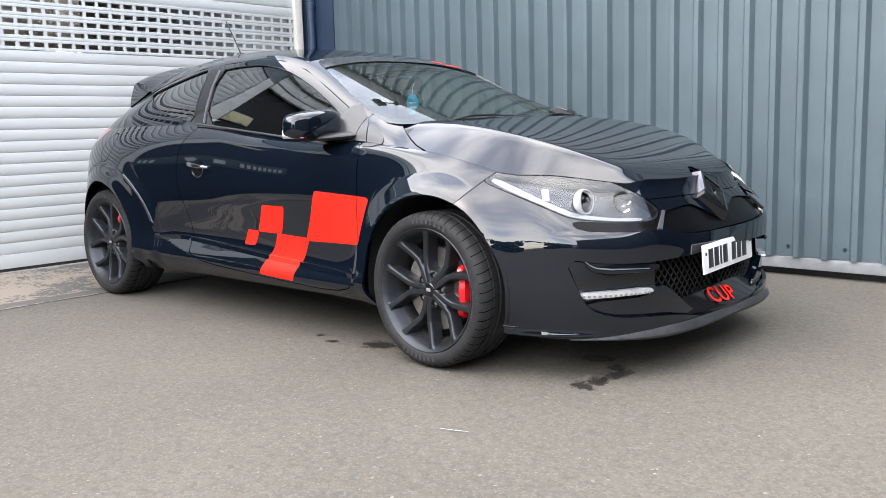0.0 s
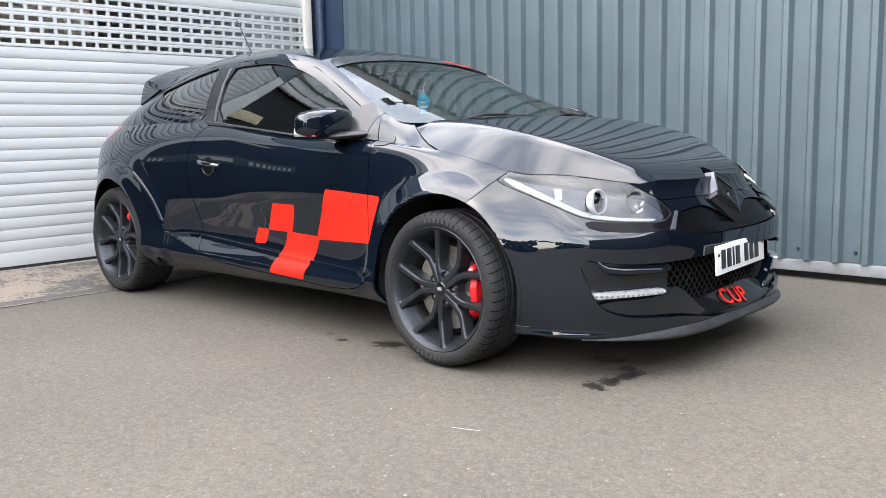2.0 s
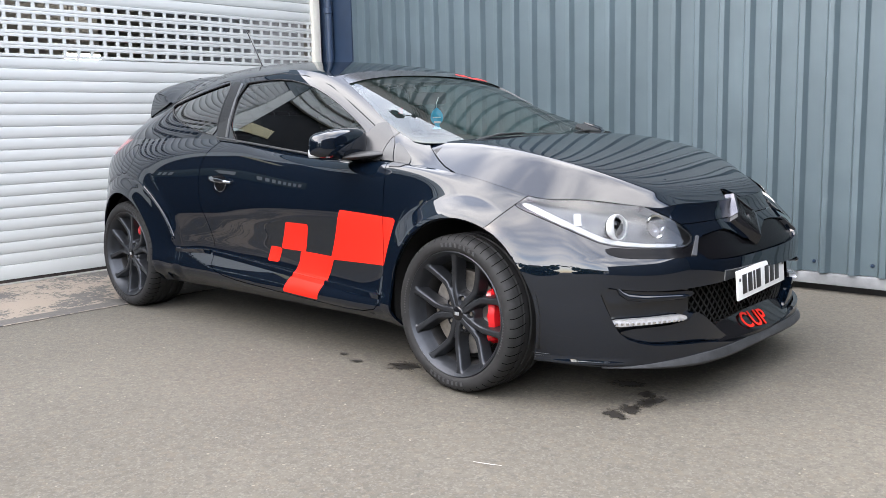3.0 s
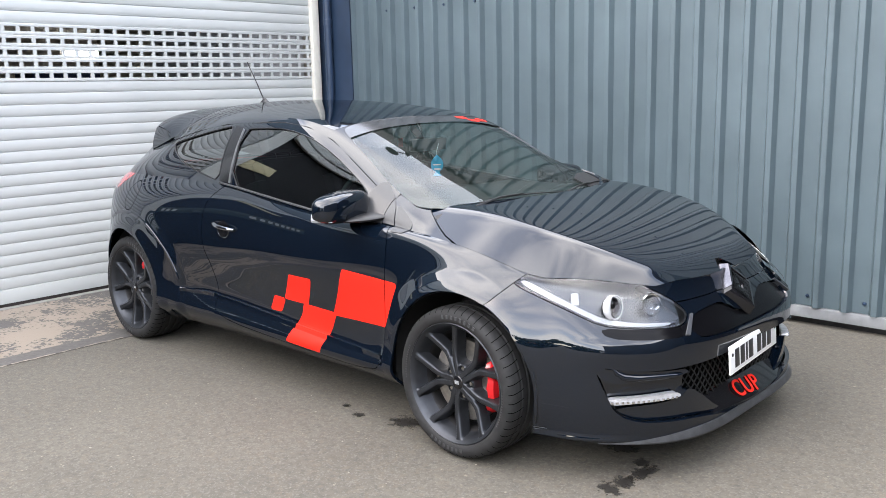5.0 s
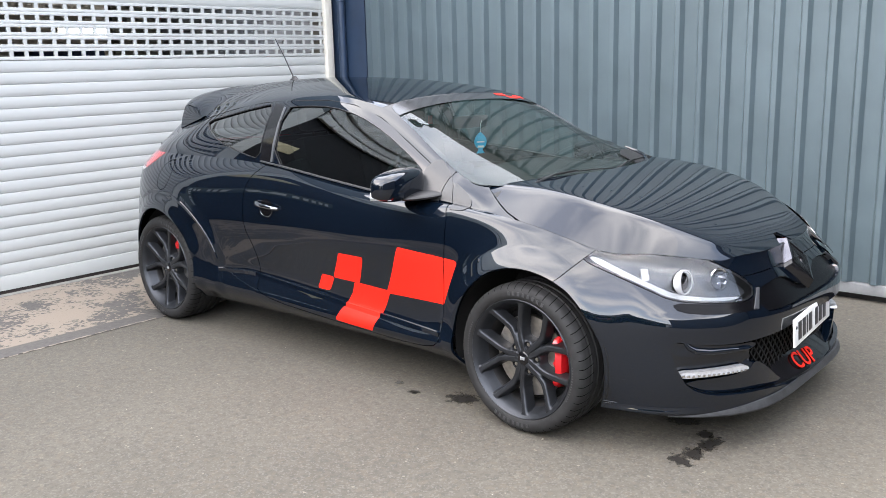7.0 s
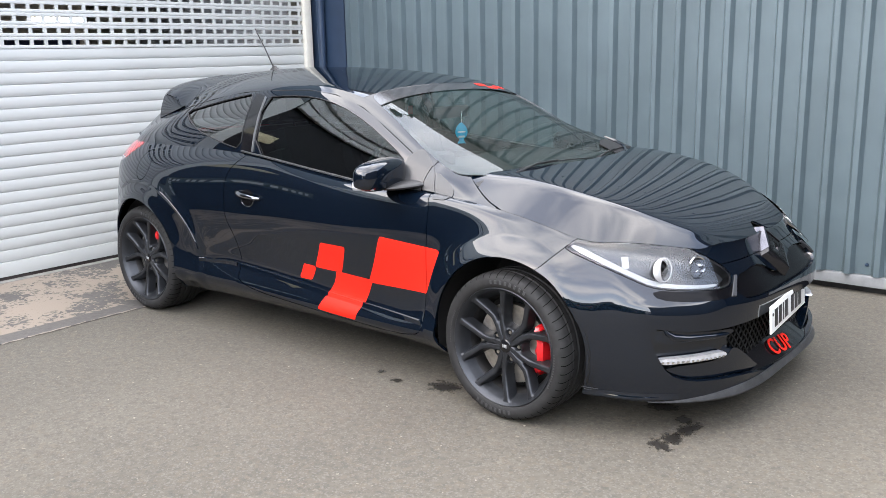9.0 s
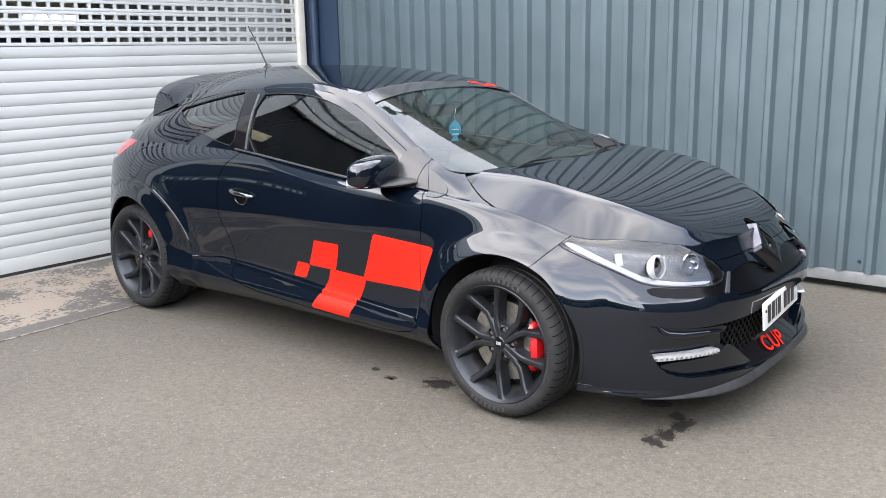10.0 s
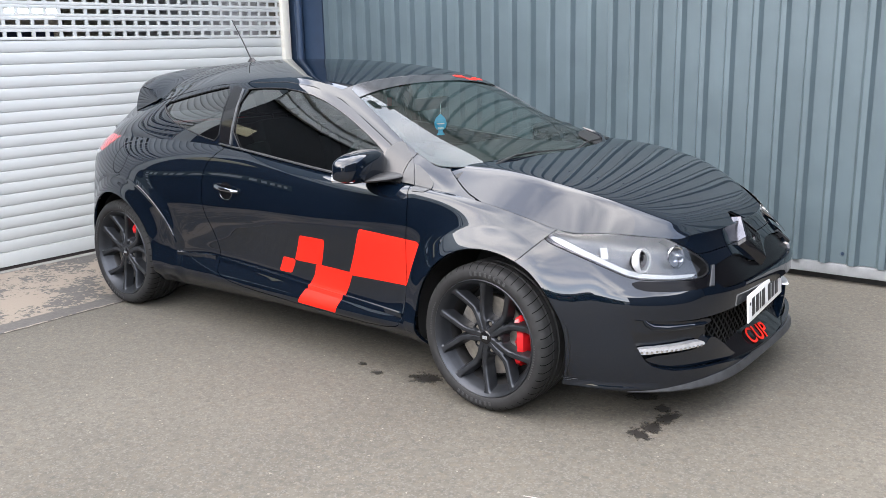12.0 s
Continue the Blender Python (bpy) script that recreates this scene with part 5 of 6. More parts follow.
def nose(s):
    side_skin(picked(bump_s, UNDER, 0.0015), s).part("lamp_sill", JET, car, "satin black strip under the headlight", 0.003)
    gc = bmesh.new()
    quad = [(SF + 0.004, 0.545), (SF + 0.028, 0.543), (SF + 0.102, 0.604), (SF + 0.086, 0.607)]
    f0 = [gc.verts.new(on_flank(a, b, 0.006)[0]) for a, b in quad]
    f1 = [gc.verts.new(on_flank(a, b, -0.02)[0]) for a, b in quad]
    gc.faces.new(f0)
    for i in range(4):
        gc.faces.new((f0[i], f1[i], f1[(i + 1) % 4], f0[(i + 1) % 4]))
    bmesh.ops.recalc_face_normals(gc, faces=gc.faces)
    bmesh.ops.bevel(gc, geom=list(gc.edges), offset=0.002, segments=1, affect='EDGES')
    part("grille_corner", flip(gc, s), TRIM_S, car, "satin grey grille corner")
    outer = SH["drli"] + 0.045
    side_skin(mouth_s.trim(mouth_s.a[:, 2] - outer).moved(-0.075), s).part("intake_backing", GROOVE, car, rim=0)
    side_skin(mouth_s.trim(outer - mouth_s.a[:, 2]).moved(-0.048), s).part("intake_bowl", PAINT, car, rim=0)
    side_skin(picked(mouth_s, BLADE, -0.010), s).part("intake_blade", PAINT, car, rim=0.03)
    lampd = side_skin(picked(mouth_s, DRLP, -0.010), s).part("running_light", DRLM, car, "clear chrome daytime running light", 0.03)
    for k in range(14):
        ss = SH["drlo"] + 0.012 + (SH["drli"] - SH["drlo"] - 0.03) * k / 13
        p, n = on_flank(ss, 0.322 + 0.002 * k / 13, -0.007)
        bm = box(-0.002, 0.002, -0.0050, 0.0050, -0.005, 0.004, 0.0012)
        q = n.to_track_quat('X', 'Z').to_matrix().to_4x4()
        bmesh.ops.transform(bm, matrix=Matrix.Translation(p) @ q @ pose(0, 0, 0, 0, 14, 0), verts=bm.verts)
        part("led", flip(bm, s), CHROME, lampd)
    side_skin(picked(mouth_s, VANE, -0.024), s).part("intake_vane", PAINT, car, rim=0.04)
    ridge = [(SH["intake"] + 0.075, 0.452), (SH["intake"] + 0.09, 0.432), (SH["intake"] + 0.115, 0.418), (SH["intake"] + 0.17, 0.411), (SH["drli"] - 0.02, 0.407), (SH["drli"] + 0.01, 0.408)]
    part("blade_ridge", flip(tube([on_flank(a, b, -0.006)[0] for a, b in ridge], [0.005, 0.010, 0.012, 0.012, 0.010, 0.004], 10), s), PAINT, car)
    # woven grille of slanting bars
    mesh = bmesh.new()
    lo_s, hi_s = SH["drli"] + 0.03, S_END
    for fam in (1, -1):
        for k in range(-14, 26):
            pts = []
            for i in range(13):
                zz = 0.195 + 0.25 * i / 12
                ss = lo_s + 0.040 * k + fam * 0.9 * (zz - 0.195) * 1.0
                if lo_s <= ss <= hi_s:
                    pts.append(on_flank(min(ss, hi_s - 0.001), zz, -0.070 - 0.003 * fam)[0])
            if len(pts) > 2:
                t = tube(pts, 0.0034, 5)
                me = bpy.data.meshes.new("t")
                t.to_mesh(me)
                t.free()
                mesh.from_mesh(me)
                bpy.data.meshes.remove(me)
    part("grille_mesh", flip(mesh, s), DARK, car, "black woven grille mesh")


TRIM_S = mat("satin_grey_strip", (0.034, 0.036, 0.040), 0.35, 0.2, vary=0.05, scale=30)
both(nose)

# splitter lip
lip = bmesh.new()
rings = []
s0 = s_at(0.57, 0.745)
path = [(s0 + (S_END - s0) * i / 40, 1) for i in range(41)] + [(S_END - (S_END - s0) * i / 40, -1) for i in range(1, 41)]
for i, (ss, sg) in enumerate(path):
    k = float(ramp((ss - s0) / (S_END - s0), 0.0, 0.5))
    p, n = on_flank(min(ss, S_END - 0.002), 0.185)
    n.z = 0
    n.normalize()
    ring = []
    for off, zz in ((-0.03, 0.160 - 0.006 * k), (-0.004 + 0.014 * k, 0.160 - 0.008 * k), (-0.002 + 0.020 * k, 0.162 + 0.001 * k), (-0.002 + 0.018 * k, 0.164 + 0.008 * k), (-0.002 + 0.010 * k, 0.166 + 0.024 * k), (-0.03, 0.168 + 0.026 * k)):
        c = p + n * off
        ring.append(lip.verts.new((c.x, c.y * sg, zz)))
    rings.append(ring)
for a, b in zip(rings, rings[1:]):
    for j in range(6):
        lip.faces.new((a[j], a[(j + 1) % 6], b[(j + 1) % 6], b[j]))
lip.faces.new(rings[0])
lip.faces.new(rings[-1])
bmesh.ops.recalc_face_normals(lip, faces=lip.faces)
part("splitter_lip", lip, LIP, car, "scuffed grey rubber splitter lip")

# the bumper's lower corner flares into a narrow shelf ahead of the wheel


def corner_flare(s):
    bm = bmesh.new()
    rows = []
    for i in range(25):
        t = i / 24
        ss = 0.345 + 0.36 * t
        k = math.sin(math.pi * min(1.0, 0.12 + 0.88 * t)) ** 0.6
        rows.append([bm.verts.new(on_flank(ss, z, off)[0]) for z, off in ((0.200, 0.0006), (0.192, 0.001 + 0.001 * k), (0.185, 0.0015 + 0.003 * k), (0.180, 0.002 + 0.005 * k), (0.175, 0.002 + 0.005 * k), (0.170, 0.0))])
    for a, b in zip(rows, rows[1:]):
        for j in range(5):
            bm.faces.new((a[j], a[j + 1], b[j + 1], b[j]))
    bmesh.ops.recalc_face_normals(bm, faces=bm.faces)
    part("bumper_corner_flare", flip(bm, s), PAINT, car)


both(corner_flare)

# badge: plain lozenge on a dark plinth
BY = -0.010
SMOKE = mat("smoked_chrome", (0.12, 0.12, 0.135), 0.25, 1.0, vary=0.08, scale=40)
bd = part("badge", box(-0.012, 0.012, -0.012, 0.012, -0.012, 0.012), GLOSS, car, "plain dark lozenge badge with chrome sides")
BM = pose(0.746, BY, 0.642, 0, -37, 0)


def lozenge(hw, hh, iw, ih, x0, x1, inset, upper=False):
    bm = bmesh.new()
    o0 = [bm.verts.new((x0, y * hw, z * hh)) for y, z in ((0, 1), (1, 0), (0, -1), (-1, 0))]
    o1 = [bm.verts.new((x1, y * (hw - inset), z * (hh - inset))) for y, z in ((0, 1), (1, 0), (0, -1), (-1, 0))]
    i1 = [bm.verts.new((x1, y * (iw + inset * 0.4), z * (ih + inset * 0.4))) for y, z in ((0, 1), (1, 0), (0, -1), (-1, 0))]
    i0 = [bm.verts.new((x0, y * iw, z * ih)) for y, z in ((0, 1), (1, 0), (0, -1), (-1, 0))]
    for a, b in ((o0, o1), (o1, i1), (i1, i0)):
        for k in range(4):
            bm.faces.new((a[k], a[(k + 1) % 4], b[(k + 1) % 4], b[k]))
    bmesh.ops.recalc_face_normals(bm, faces=bm.faces)
    bmesh.ops.bevel(bm, geom=list(bm.edges), offset=0.0015, segments=1, affect='EDGES')
    if upper:
        bmesh.ops.bisect_plane(bm, geom=list(bm.verts) + list(bm.edges) + list(bm.faces), plane_co=(0, 0, 0.016), plane_no=(0, 0, 1), clear_inner=True)
    bmesh.ops.transform(bm, matrix=BM, verts=bm.verts)
    return bm


part("lozenge", lozenge(0.106, 0.119, 0.010, 0.012, -0.022, 0.016, 0.020), GLOSS, bd, "black lozenge")
part("lozenge_edge", lozenge(0.108, 0.121, 0.062, 0.074, -0.020, 0.019, 0.020, True), SMOKE, bd, "chrome upper edges")
bmc = lozenge(0.084, 0.097, 0.008, 0.012, 0.010, 0.016, 0.010)
part("lozenge_face", bmc, GLOSS, bd, "black lozenge face")
pl = bmesh.new()
bmesh.ops.create_cone(pl, cap_ends=True, segments=4, radius1=0.104, radius2=0.096, depth=0.03)
bmesh.ops.transform(pl, matrix=BM @ pose(-0.012, 0, 0, 0, 90, 0) @ Matrix.Diagonal((1.05, 0.85, 1, 1)), verts=pl.verts)
part("plinth", pl, GLOSS, bd, smooth=False)
for k in range(3):
    q = box(-0.003, 0.003, -0.030 + 0.021 * k, -0.014 + 0.021 * k, -0.008, 0.008, 0.002)
    bmesh.ops.transform(q, matrix=pose(0.792, BY, 0.522, 0, -30, 0), verts=q.verts)
    part("badge_bar", q, CHROME, bd)

# number plate, its characters as plain bars
plate = part("number_plate", box(-0.004, 0.004, -0.26, 0.26, -0.0555, 0.0555, 0.003), WHITE, car, "white number plate with plain dark bars")
plate.matrix_basis = pose(0.822, -0.013, 0.414, 0, -4, 4.2)
bx_ = -0.215
for wd in (0.044, 0.044, 0.018, 0.046, 0.0, 0.044, 0.044, 0.046):
    if wd:
        part("plate_bar", box(0.0045, 0.006, bx_, bx_ + wd, -0.036, 0.036, 0.0006), INK, plate)
        bx_ += wd + 0.014
    else:
        bx_ += 0.034
for y in (-0.238, 0.238):
    part("plate_screw", lathe([(0.0, 0.0075), (0.006, 0.007), (0.007, 0.004)], 12, "x"), INK, plate).location = (0, y, 0.02)


def lettering(text, size, depth, material, name, parent, m):
    cu = bpy.data.curves.new(name, 'FONT')
    cu.body = text
    cu.size = size
    cu.extrude = depth
    cu.offset = 0.001
    cu.space_character = 1.08
    cu.align_x = 'CENTER'
    tmp = new("lettering_curve", cu)
    me = bpy.data.meshes.new_from_object(tmp.evaluated_get(bpy.context.evaluated_depsgraph_get()))
    bpy.data.objects.remove(tmp)
    me.name = name
    me.materials.clear()
    me.materials.append(material)
    ob = new(name, me)
    ob.parent = parent
    ob.matrix_basis = m
    return ob


lw = bmesh.new()
rows = []
for i in range(21):
    y = -0.36 + 0.78 * i / 20
    k = 0.05 * (abs(y - 0.03) / 0.38) ** 2
    rows.append([lw.verts.new((x - k, y, z)) for x, z in ((0.70, 0.19), (0.824, 0.188), (0.831, 0.205), (0.824, 0.218), (0.765, 0.280), (0.70, 0.285))])
for a, b in zip(rows, rows[1:]):
    for j in range(5):
        lw.faces.new((a[j], a[j + 1], b[j + 1], b[j]))
bmesh.ops.recalc_face_normals(lw, faces=lw.faces)
part("lower_spoiler", lw, GLOSS, car, "gloss black lower bumper ledge")
cup = lettering("CUP", 0.100, 0.0012, RED, "cup_lettering", car, Matrix(((0.0, -0.69, 0.72, 0.826), (0.985, 0.14, 0.0, -0.030), (-0.06, 0.71, 0.69, 0.222), (0, 0, 0, 1))))
tagged(cup, label="red raised CUP lettering on the lower bumper")

# ---------------------------------------------------------------- car: side details
BIG = rounded([(-0.706, 0.674), (-0.361, 0.653), (-0.441, 0.449), (-0.800, 0.442)], 0)
SMALL = rounded([(-1.112, 0.595), (-0.945, 0.594), (-0.985, 0.461), (-1.170, 0.462)], 0)
THIRD = rounded([(-1.020, 0.4615), (-0.985, 0.4615), (-0.780, 0.4545), (-0.800, 0.40), (-0.820, 0.345), (-0.878, 0.252), (-1.13, 0.263), (-1.065, 0.345), (-1.03, 0.41)], 0)
TINY = rounded([(-1.257, 0.469), (-1.166, 0.467), (-1.195, 0.394), (-1.285, 0.393)], 0)


def soft_corner(poly, a, b, r):
    """Outline distance with its corners rounded by r: the outline is shrunk and grown again."""
    p = np.asarray(poly)
    c = p.mean(0)
    q = c + (p - c) * (1 - r / np.abs(p - c).max(0).clip(0.02))
    return inside(q, a, b) + r * 0.9


for s in (1, -1):
    for poly, r in ((BIG, 0.012), (SMALL, 0.008), (THIRD, 0.004), (TINY, 0.007)):
        for sk in (door_s, wing_s):
            v = soft_corner(poly, sk.a[:, 0], sk.a[:, 1], r)
            q = sk.trim(v)
            if len(q.f) > 4:
                side_skin(q.moved(0.0009), s).part("decal", RED, car, "red vinyl chequer decal", 0.0006)


def outline_bar(poly, name, material, parent, r, off, s, close=True, flat=0.6):
    pts = [on_side_glass(a, b, off)[0] for a, b in poly]
    if close:
        pts.append(pts[0].copy())
    part(name, flip(tube(pts, r, 6, flat, (0, -1, 0.3)), s), material, parent)


PILLAR_BAND = [(-1.786, 0.996), (-1.690, 0.988), (-1.706, 1.268), (-1.797, 1.280)]
SAIL = rounded([(-0.648, 0.872), (-0.655, 1.005), (-0.628, 1.055), (-0.56, 1.012), (-0.485, 0.962), (-0.455, 0.915), (-0.430, 0.862), (-0.52, 0.860)], 1)
QTRI = [(-0.424, 0.862), (-0.449, 0.915), (-0.474, 0.958), (-0.458, 0.955), (-0.40, 0.928), (-0.352, 0.897), (-0.343, 0.882), (-0.347, 0.868), (-0.36, 0.862)]


def flank_side(s):
    # window surrounds
    outline_bar(WIN, "window_seal", SATIN, car, 0.0045, 0.0005, s)
    outline_bar(QWIN, "window_seal", SATIN, car, 0.004, 0.0005, s)
    low_line = [(-0.60, 0.868), (-0.80, 0.890), (-1.02, 0.914), (-1.40, 0.953), (-1.60, 0.973), (-1.77, 0.988)]
    outline_bar(low_line, "belt_moulding", TRIM, car, 0.011, 0.003, s, False, 0.45)
    outline_bar([(-1.683, 0.990), (-1.689, 1.075), (-1.694, 1.17), (-1.700, 1.262)], "pillar_strip", STRIP_G, car, 0.0085, 0.003, s, False, 0.4)
    rail = [(-2.56, 1.165), (-2.44, 1.195), (-2.20, 1.242), (-1.90, 1.284), (-1.60, 1.296), (-1.40, 1.300), (-1.20, 1.279), (-1.0, 1.222), (-0.80, 1.118), (-0.66, 1.040), (-0.56, 0.985), (-0.47, 0.935)]
    outline_bar(rail, "door_frame_gap", DARK, car, 0.0028, 0.0, s, False, 1.0)
    q = pillar_s.trim(np.minimum(inside(PILLAR_BAND, pillar_s.a[:, 0], pillar_s.a[:, 1]), np.where(pillar_s.a[:, 3] < (NS + 5) / (NS + NT), 1, -1)))
    side_skin(q.moved(0.0015), s).part("pillar_cover", GLOSS, car, "gloss black door pillar cover", 0.003)
    q = pillar_s.trim(np.minimum(inside(SAIL, pillar_s.a[:, 0], pillar_s.a[:, 1]), np.where(pillar_s.a[:, 3] < (NS + 5) / (NS + NT), 1, -1)))
    side_skin(q.moved(0.004), s).part("mirror_sail", SATIN_G, car, "satin grey mirror sail panel", 0.006)
    q = wing_r.trim(inside(SAIL, wing_r.a[:, 0], wing_r.p[:, 2]))
    side_skin(q.moved(0.004), s).part("mirror_sail_foot", SATIN_G, car, "satin grey mirror sail panel", 0.006)
    for sk in (wing_s, wing_r):
        q = sk.trim(inside(QTRI, sk.a[:, 0], sk.p[:, 2]))
        if q.f:
            side_skin(q.moved(0.003), s).part("wing_triangle", SATIN_G, car, "satin grey corner trim", 0.005)
    # crease above the skirt, red where the decal runs over it
    for x0_, x1_, mt in ((-2.085, -1.785, PAINT), (-1.765, -1.061, PAINT), (-1.060, -0.829, RED), (-0.828, -0.462, PAINT)):
        cr = bmesh.new()
        rows = []
        for q in np.linspace(x0_, x1_, 24):
            zz = float(crease_z(q))
            ring = [cr.verts.new(on_flank(s_x(q), zz + dz_, of_)[0]) for dz_, of_ in ((0.0040, 0.0012), (-0.0010, 0.0066), (-0.018, 0.0010))]
            rows.append(ring)
        for a, b in zip(rows, rows[1:]):
            for k in range(2):
                cr.faces.new((a[k], a[k + 1], b[k + 1], b[k]))
        bmesh.ops.recalc_face_normals(cr, faces=cr.faces)
        part("door_crease", flip(cr, s), mt, car, smooth=False)
    # crease over the rear arch
    cr = bmesh.new()
    rows = []
    for q in np.linspace(radians(13), radians(118), 50):
        rad = 0.470 + 0.095 * float(ramp(radians(95) - q, 0, radians(95)))
        ring = []
        for dr, of_ in ((0.003, 0.0008), (-0.0005, 0.0044), (-0.003, 0.0044), (-0.016, 0.0005)):
            xx, zz = AXLE_R + (rad + dr) * math.cos(q), 0.315 + (rad + dr) * math.sin(q)
            ring.append(cr.verts.new(on_flank(s_x(xx), zz, of_)[0]))
        rows.append(ring)
    for a, b in zip(rows, rows[1:]):
        for k in range(3):
            cr.faces.new((a[k], a[k + 1], b[k + 1], b[k]))
    bmesh.ops.recalc_face_normals(cr, faces=cr.faces)
    part("arch_crease", flip(cr, s), PAINT, car, smooth=False)
    # mirror
    sh = bmesh.new()
    bmesh.ops.create_uvsphere(sh, u_segments=40, v_segments=24, radius=1.0)
    for v in sh.verts:
        x, y, z = v.co
        e_ = 0.54
        f = lambda q: math.copysign(abs(q) ** e_, q)
        x, y, z = f(x), f(y), f(z)
        zz = z * (0.067 - 0.010 * (y < 0) * abs(y)) + (-0.010 * y if y < 0 else 0) * 0
        v.co = Vector((x * (0.085 if x > 0 else 0.035), y * 0.148, zz))
        if v.co.x > 0:
            v.co.x *= 1 - 0.30 * (max(0, -y)) ** 2
        v.co.z += 0.006 * y
    bmesh.ops.transform(sh, matrix=pose(-0.678, -0.884, 0.957, 0, 0, 8) if s > 0 else pose(-0.740, -0.840, 0.945, 0, 0, 14), verts=sh.verts)
    mir = part("wing_mirror", flip(sh, s), PAINT, car, "gloss black door mirror")
    base = bmesh.new()
    bmesh.ops.create_uvsphere(base, u_segments=24, v_segments=12, radius=1.0)
    for v in base.verts:
        v.co = Vector((v.co.x * 0.07 + v.co.y * 0.05, v.co.y * 0.11, v.co.z * 0.016))
    bmesh.ops.transform(base, matrix=pose(-0.590, -0.810, 0.908, 4, 0, 0), verts=base.verts)
    part("mirror_arm", flip(base, s), SATIN, mir, "satin black mirror arm")
    gl = box(-0.721, -0.7185, -0.950, -0.815, 0.918, 0.985, 0.001)
    part("mirror_glass", flip(gl, s), CHROME, mir)
    ind = bmesh.new()                                # a wedge set in the cap's outer lower corner
    rows = []
    for i in range(9):
        t = i / 8
        hgt, dep = 0.030 * (1 - t) ** 0.7 + 0.004, 0.020 - 0.006 * t
        cx, cy = -0.690 + 0.100 * t - 0.020 * t * t, -1.022 + 0.030 * t * t + 0.012 * t
        rows.append([ind.verts.new((cx + u * 0.3, cy + 0.012 - u, 0.905 + h)) for u, h in ((0, 0), (dep * 0.7, 0.0), (dep, hgt * 0.35), (dep * 0.75, hgt), (0, hgt + 0.002))])
    for p_, q_ in zip(rows, rows[1:]):
        for j in range(4):
            ind.faces.new((p_[j], p_[j + 1], q_[j + 1], q_[j]))
    ind.faces.new(rows[0])
    ind.faces.new(rows[-1])
    bmesh.ops.recalc_face_normals(ind, faces=ind.faces)
    part("indicator", flip(ind, s), SILVER, mir, "clear indicator lens")
    # handle
    hd = bmesh.new()
    rows = []
    for i in range(13):
        t = i / 12
        xx = -1.735 + 0.19 * t
        p, nn = on_flank(s_at(xx, 0.85), 0.785 - 0.020 * t, 0.004 + 0.030 * math.sin(math.pi * min(1, max(0, t * 1.02))) ** 0.5)
        h = 0.011 * (0.6 + 0.4 * math.sin(math.pi * t)) + 0.004 * (t < 0.3)
        ring = []
        for k in range(8):
            a = 2 * math.pi * k / 8
            ring.append(hd.verts.new(p + nn * (0.008 * math.cos(a)) + Vector((0, 0, h * math.sin(a)))))
        rows.append(ring)
    for a, b in zip(rows, rows[1:]):
        for k in range(8):
            hd.faces.new((a[k], a[(k + 1) % 8], b[(k + 1) % 8], b[k]))
    hd.faces.new(rows[0])
    hd.faces.new(rows[-1])
    bmesh.ops.recalc_face_normals(hd, faces=hd.faces)
    part("door_handle", flip(hd, s), CHROME_D, car, "chrome door handle")
    # the recess's shade is a flat black disc laid on the door
    HC = [(-1.655 + 0.052 * math.cos(a), 0.762 + 0.046 * math.sin(a)) for a in np.linspace(0, 2 * math.pi, 32, endpoint=False)]
    q = door_s.trim(inside(HC, door_s.a[:, 0], door_s.a[:, 1]))
    side_skin(q.moved(0.0008), s).part("cup_shade", JET, car, "flat black disc for the shaded handle recess", 0)
    # a thin bright bar draws the light caught along its lower rim
    rimp = [on_flank(s_x(-1.655 + 0.052 * math.cos(a)), 0.762 + 0.046 * math.sin(a), 0.0008)[0] for a in np.linspace(math.pi * 1.02, math.pi * 1.98, 24)]
    part("rim_highlight", flip(tube(rimp, 0.0016, 6), s), CHROME_D, car)


STRIP_G = mat("brushed_pillar_strip", (0.19, 0.195, 0.20), 0.4, 0.5, vary=0.06, scale=30)
SATIN_G = mat("satin_grey_panel", (0.030, 0.031, 0.033), 0.30, vary=0.1, scale=30, bump=0.0002, bump_scale=500)
CHROME_D = mat("brushed_handle_chrome", (0.26, 0.27, 0.29), 0.15, 1.0, vary=0.06, scale=60)
both(flank_side)

# windscreen shade band, frit and wipers
for s in (1, -1):
    band = scr_s.trim(-(scr_s.a[:, 0] + 0.955 - 0.005 * (scr_s.a[:, 2] / 0.6) ** 2))
    side_skin(band.moved(0.0005), s).part("sun_strip", BAND, car, "charcoal sun strip", 0)
    frit = scr_s.trim(0.026 + 0.050 * ramp(scr_s.a[:, 0], -0.50, -0.28) - inside(SCR, scr_s.a[:, 0], scr_s.a[:, 2]))
    side_skin(frit.moved(-0.006), s).part("frit_border", DARK, car, rim=0)

# scrapes at the bumper's lower corner behind the splitter
SCUFF = mat("pale_scrape", (0.11, 0.115, 0.12), 0.7, vary=0.4, scale=90)
for s0_, s1_, z0_, z1_ in ((0.335, 0.400, 0.206, 0.203), (0.345, 0.385, 0.196, 0.195), (0.340, 0.425, 0.186, 0.181), (0.352, 0.368, 0.178, 0.190)):
    sb = bmesh.new()
    rows = []
    for i in range(9):
        t_ = i / 8
        ss, zz = s0_ + (s1_ - s0_) * t_, z0_ + (z1_ - z0_) * t_
        hh_ = 0.0012 * math.sin(math.pi * (0.1 + 0.8 * t_))
        rows.append([sb.verts.new(on_flank(ss, zz + q, 0.0012)[0]) for q in (-hh_, hh_)])
    for a, b in zip(rows, rows[1:]):
        sb.faces.new((a[0], a[1], b[1], b[0]))
    part("scrape", sb, SCUFF, car, "pale scrape in the bumper paint")

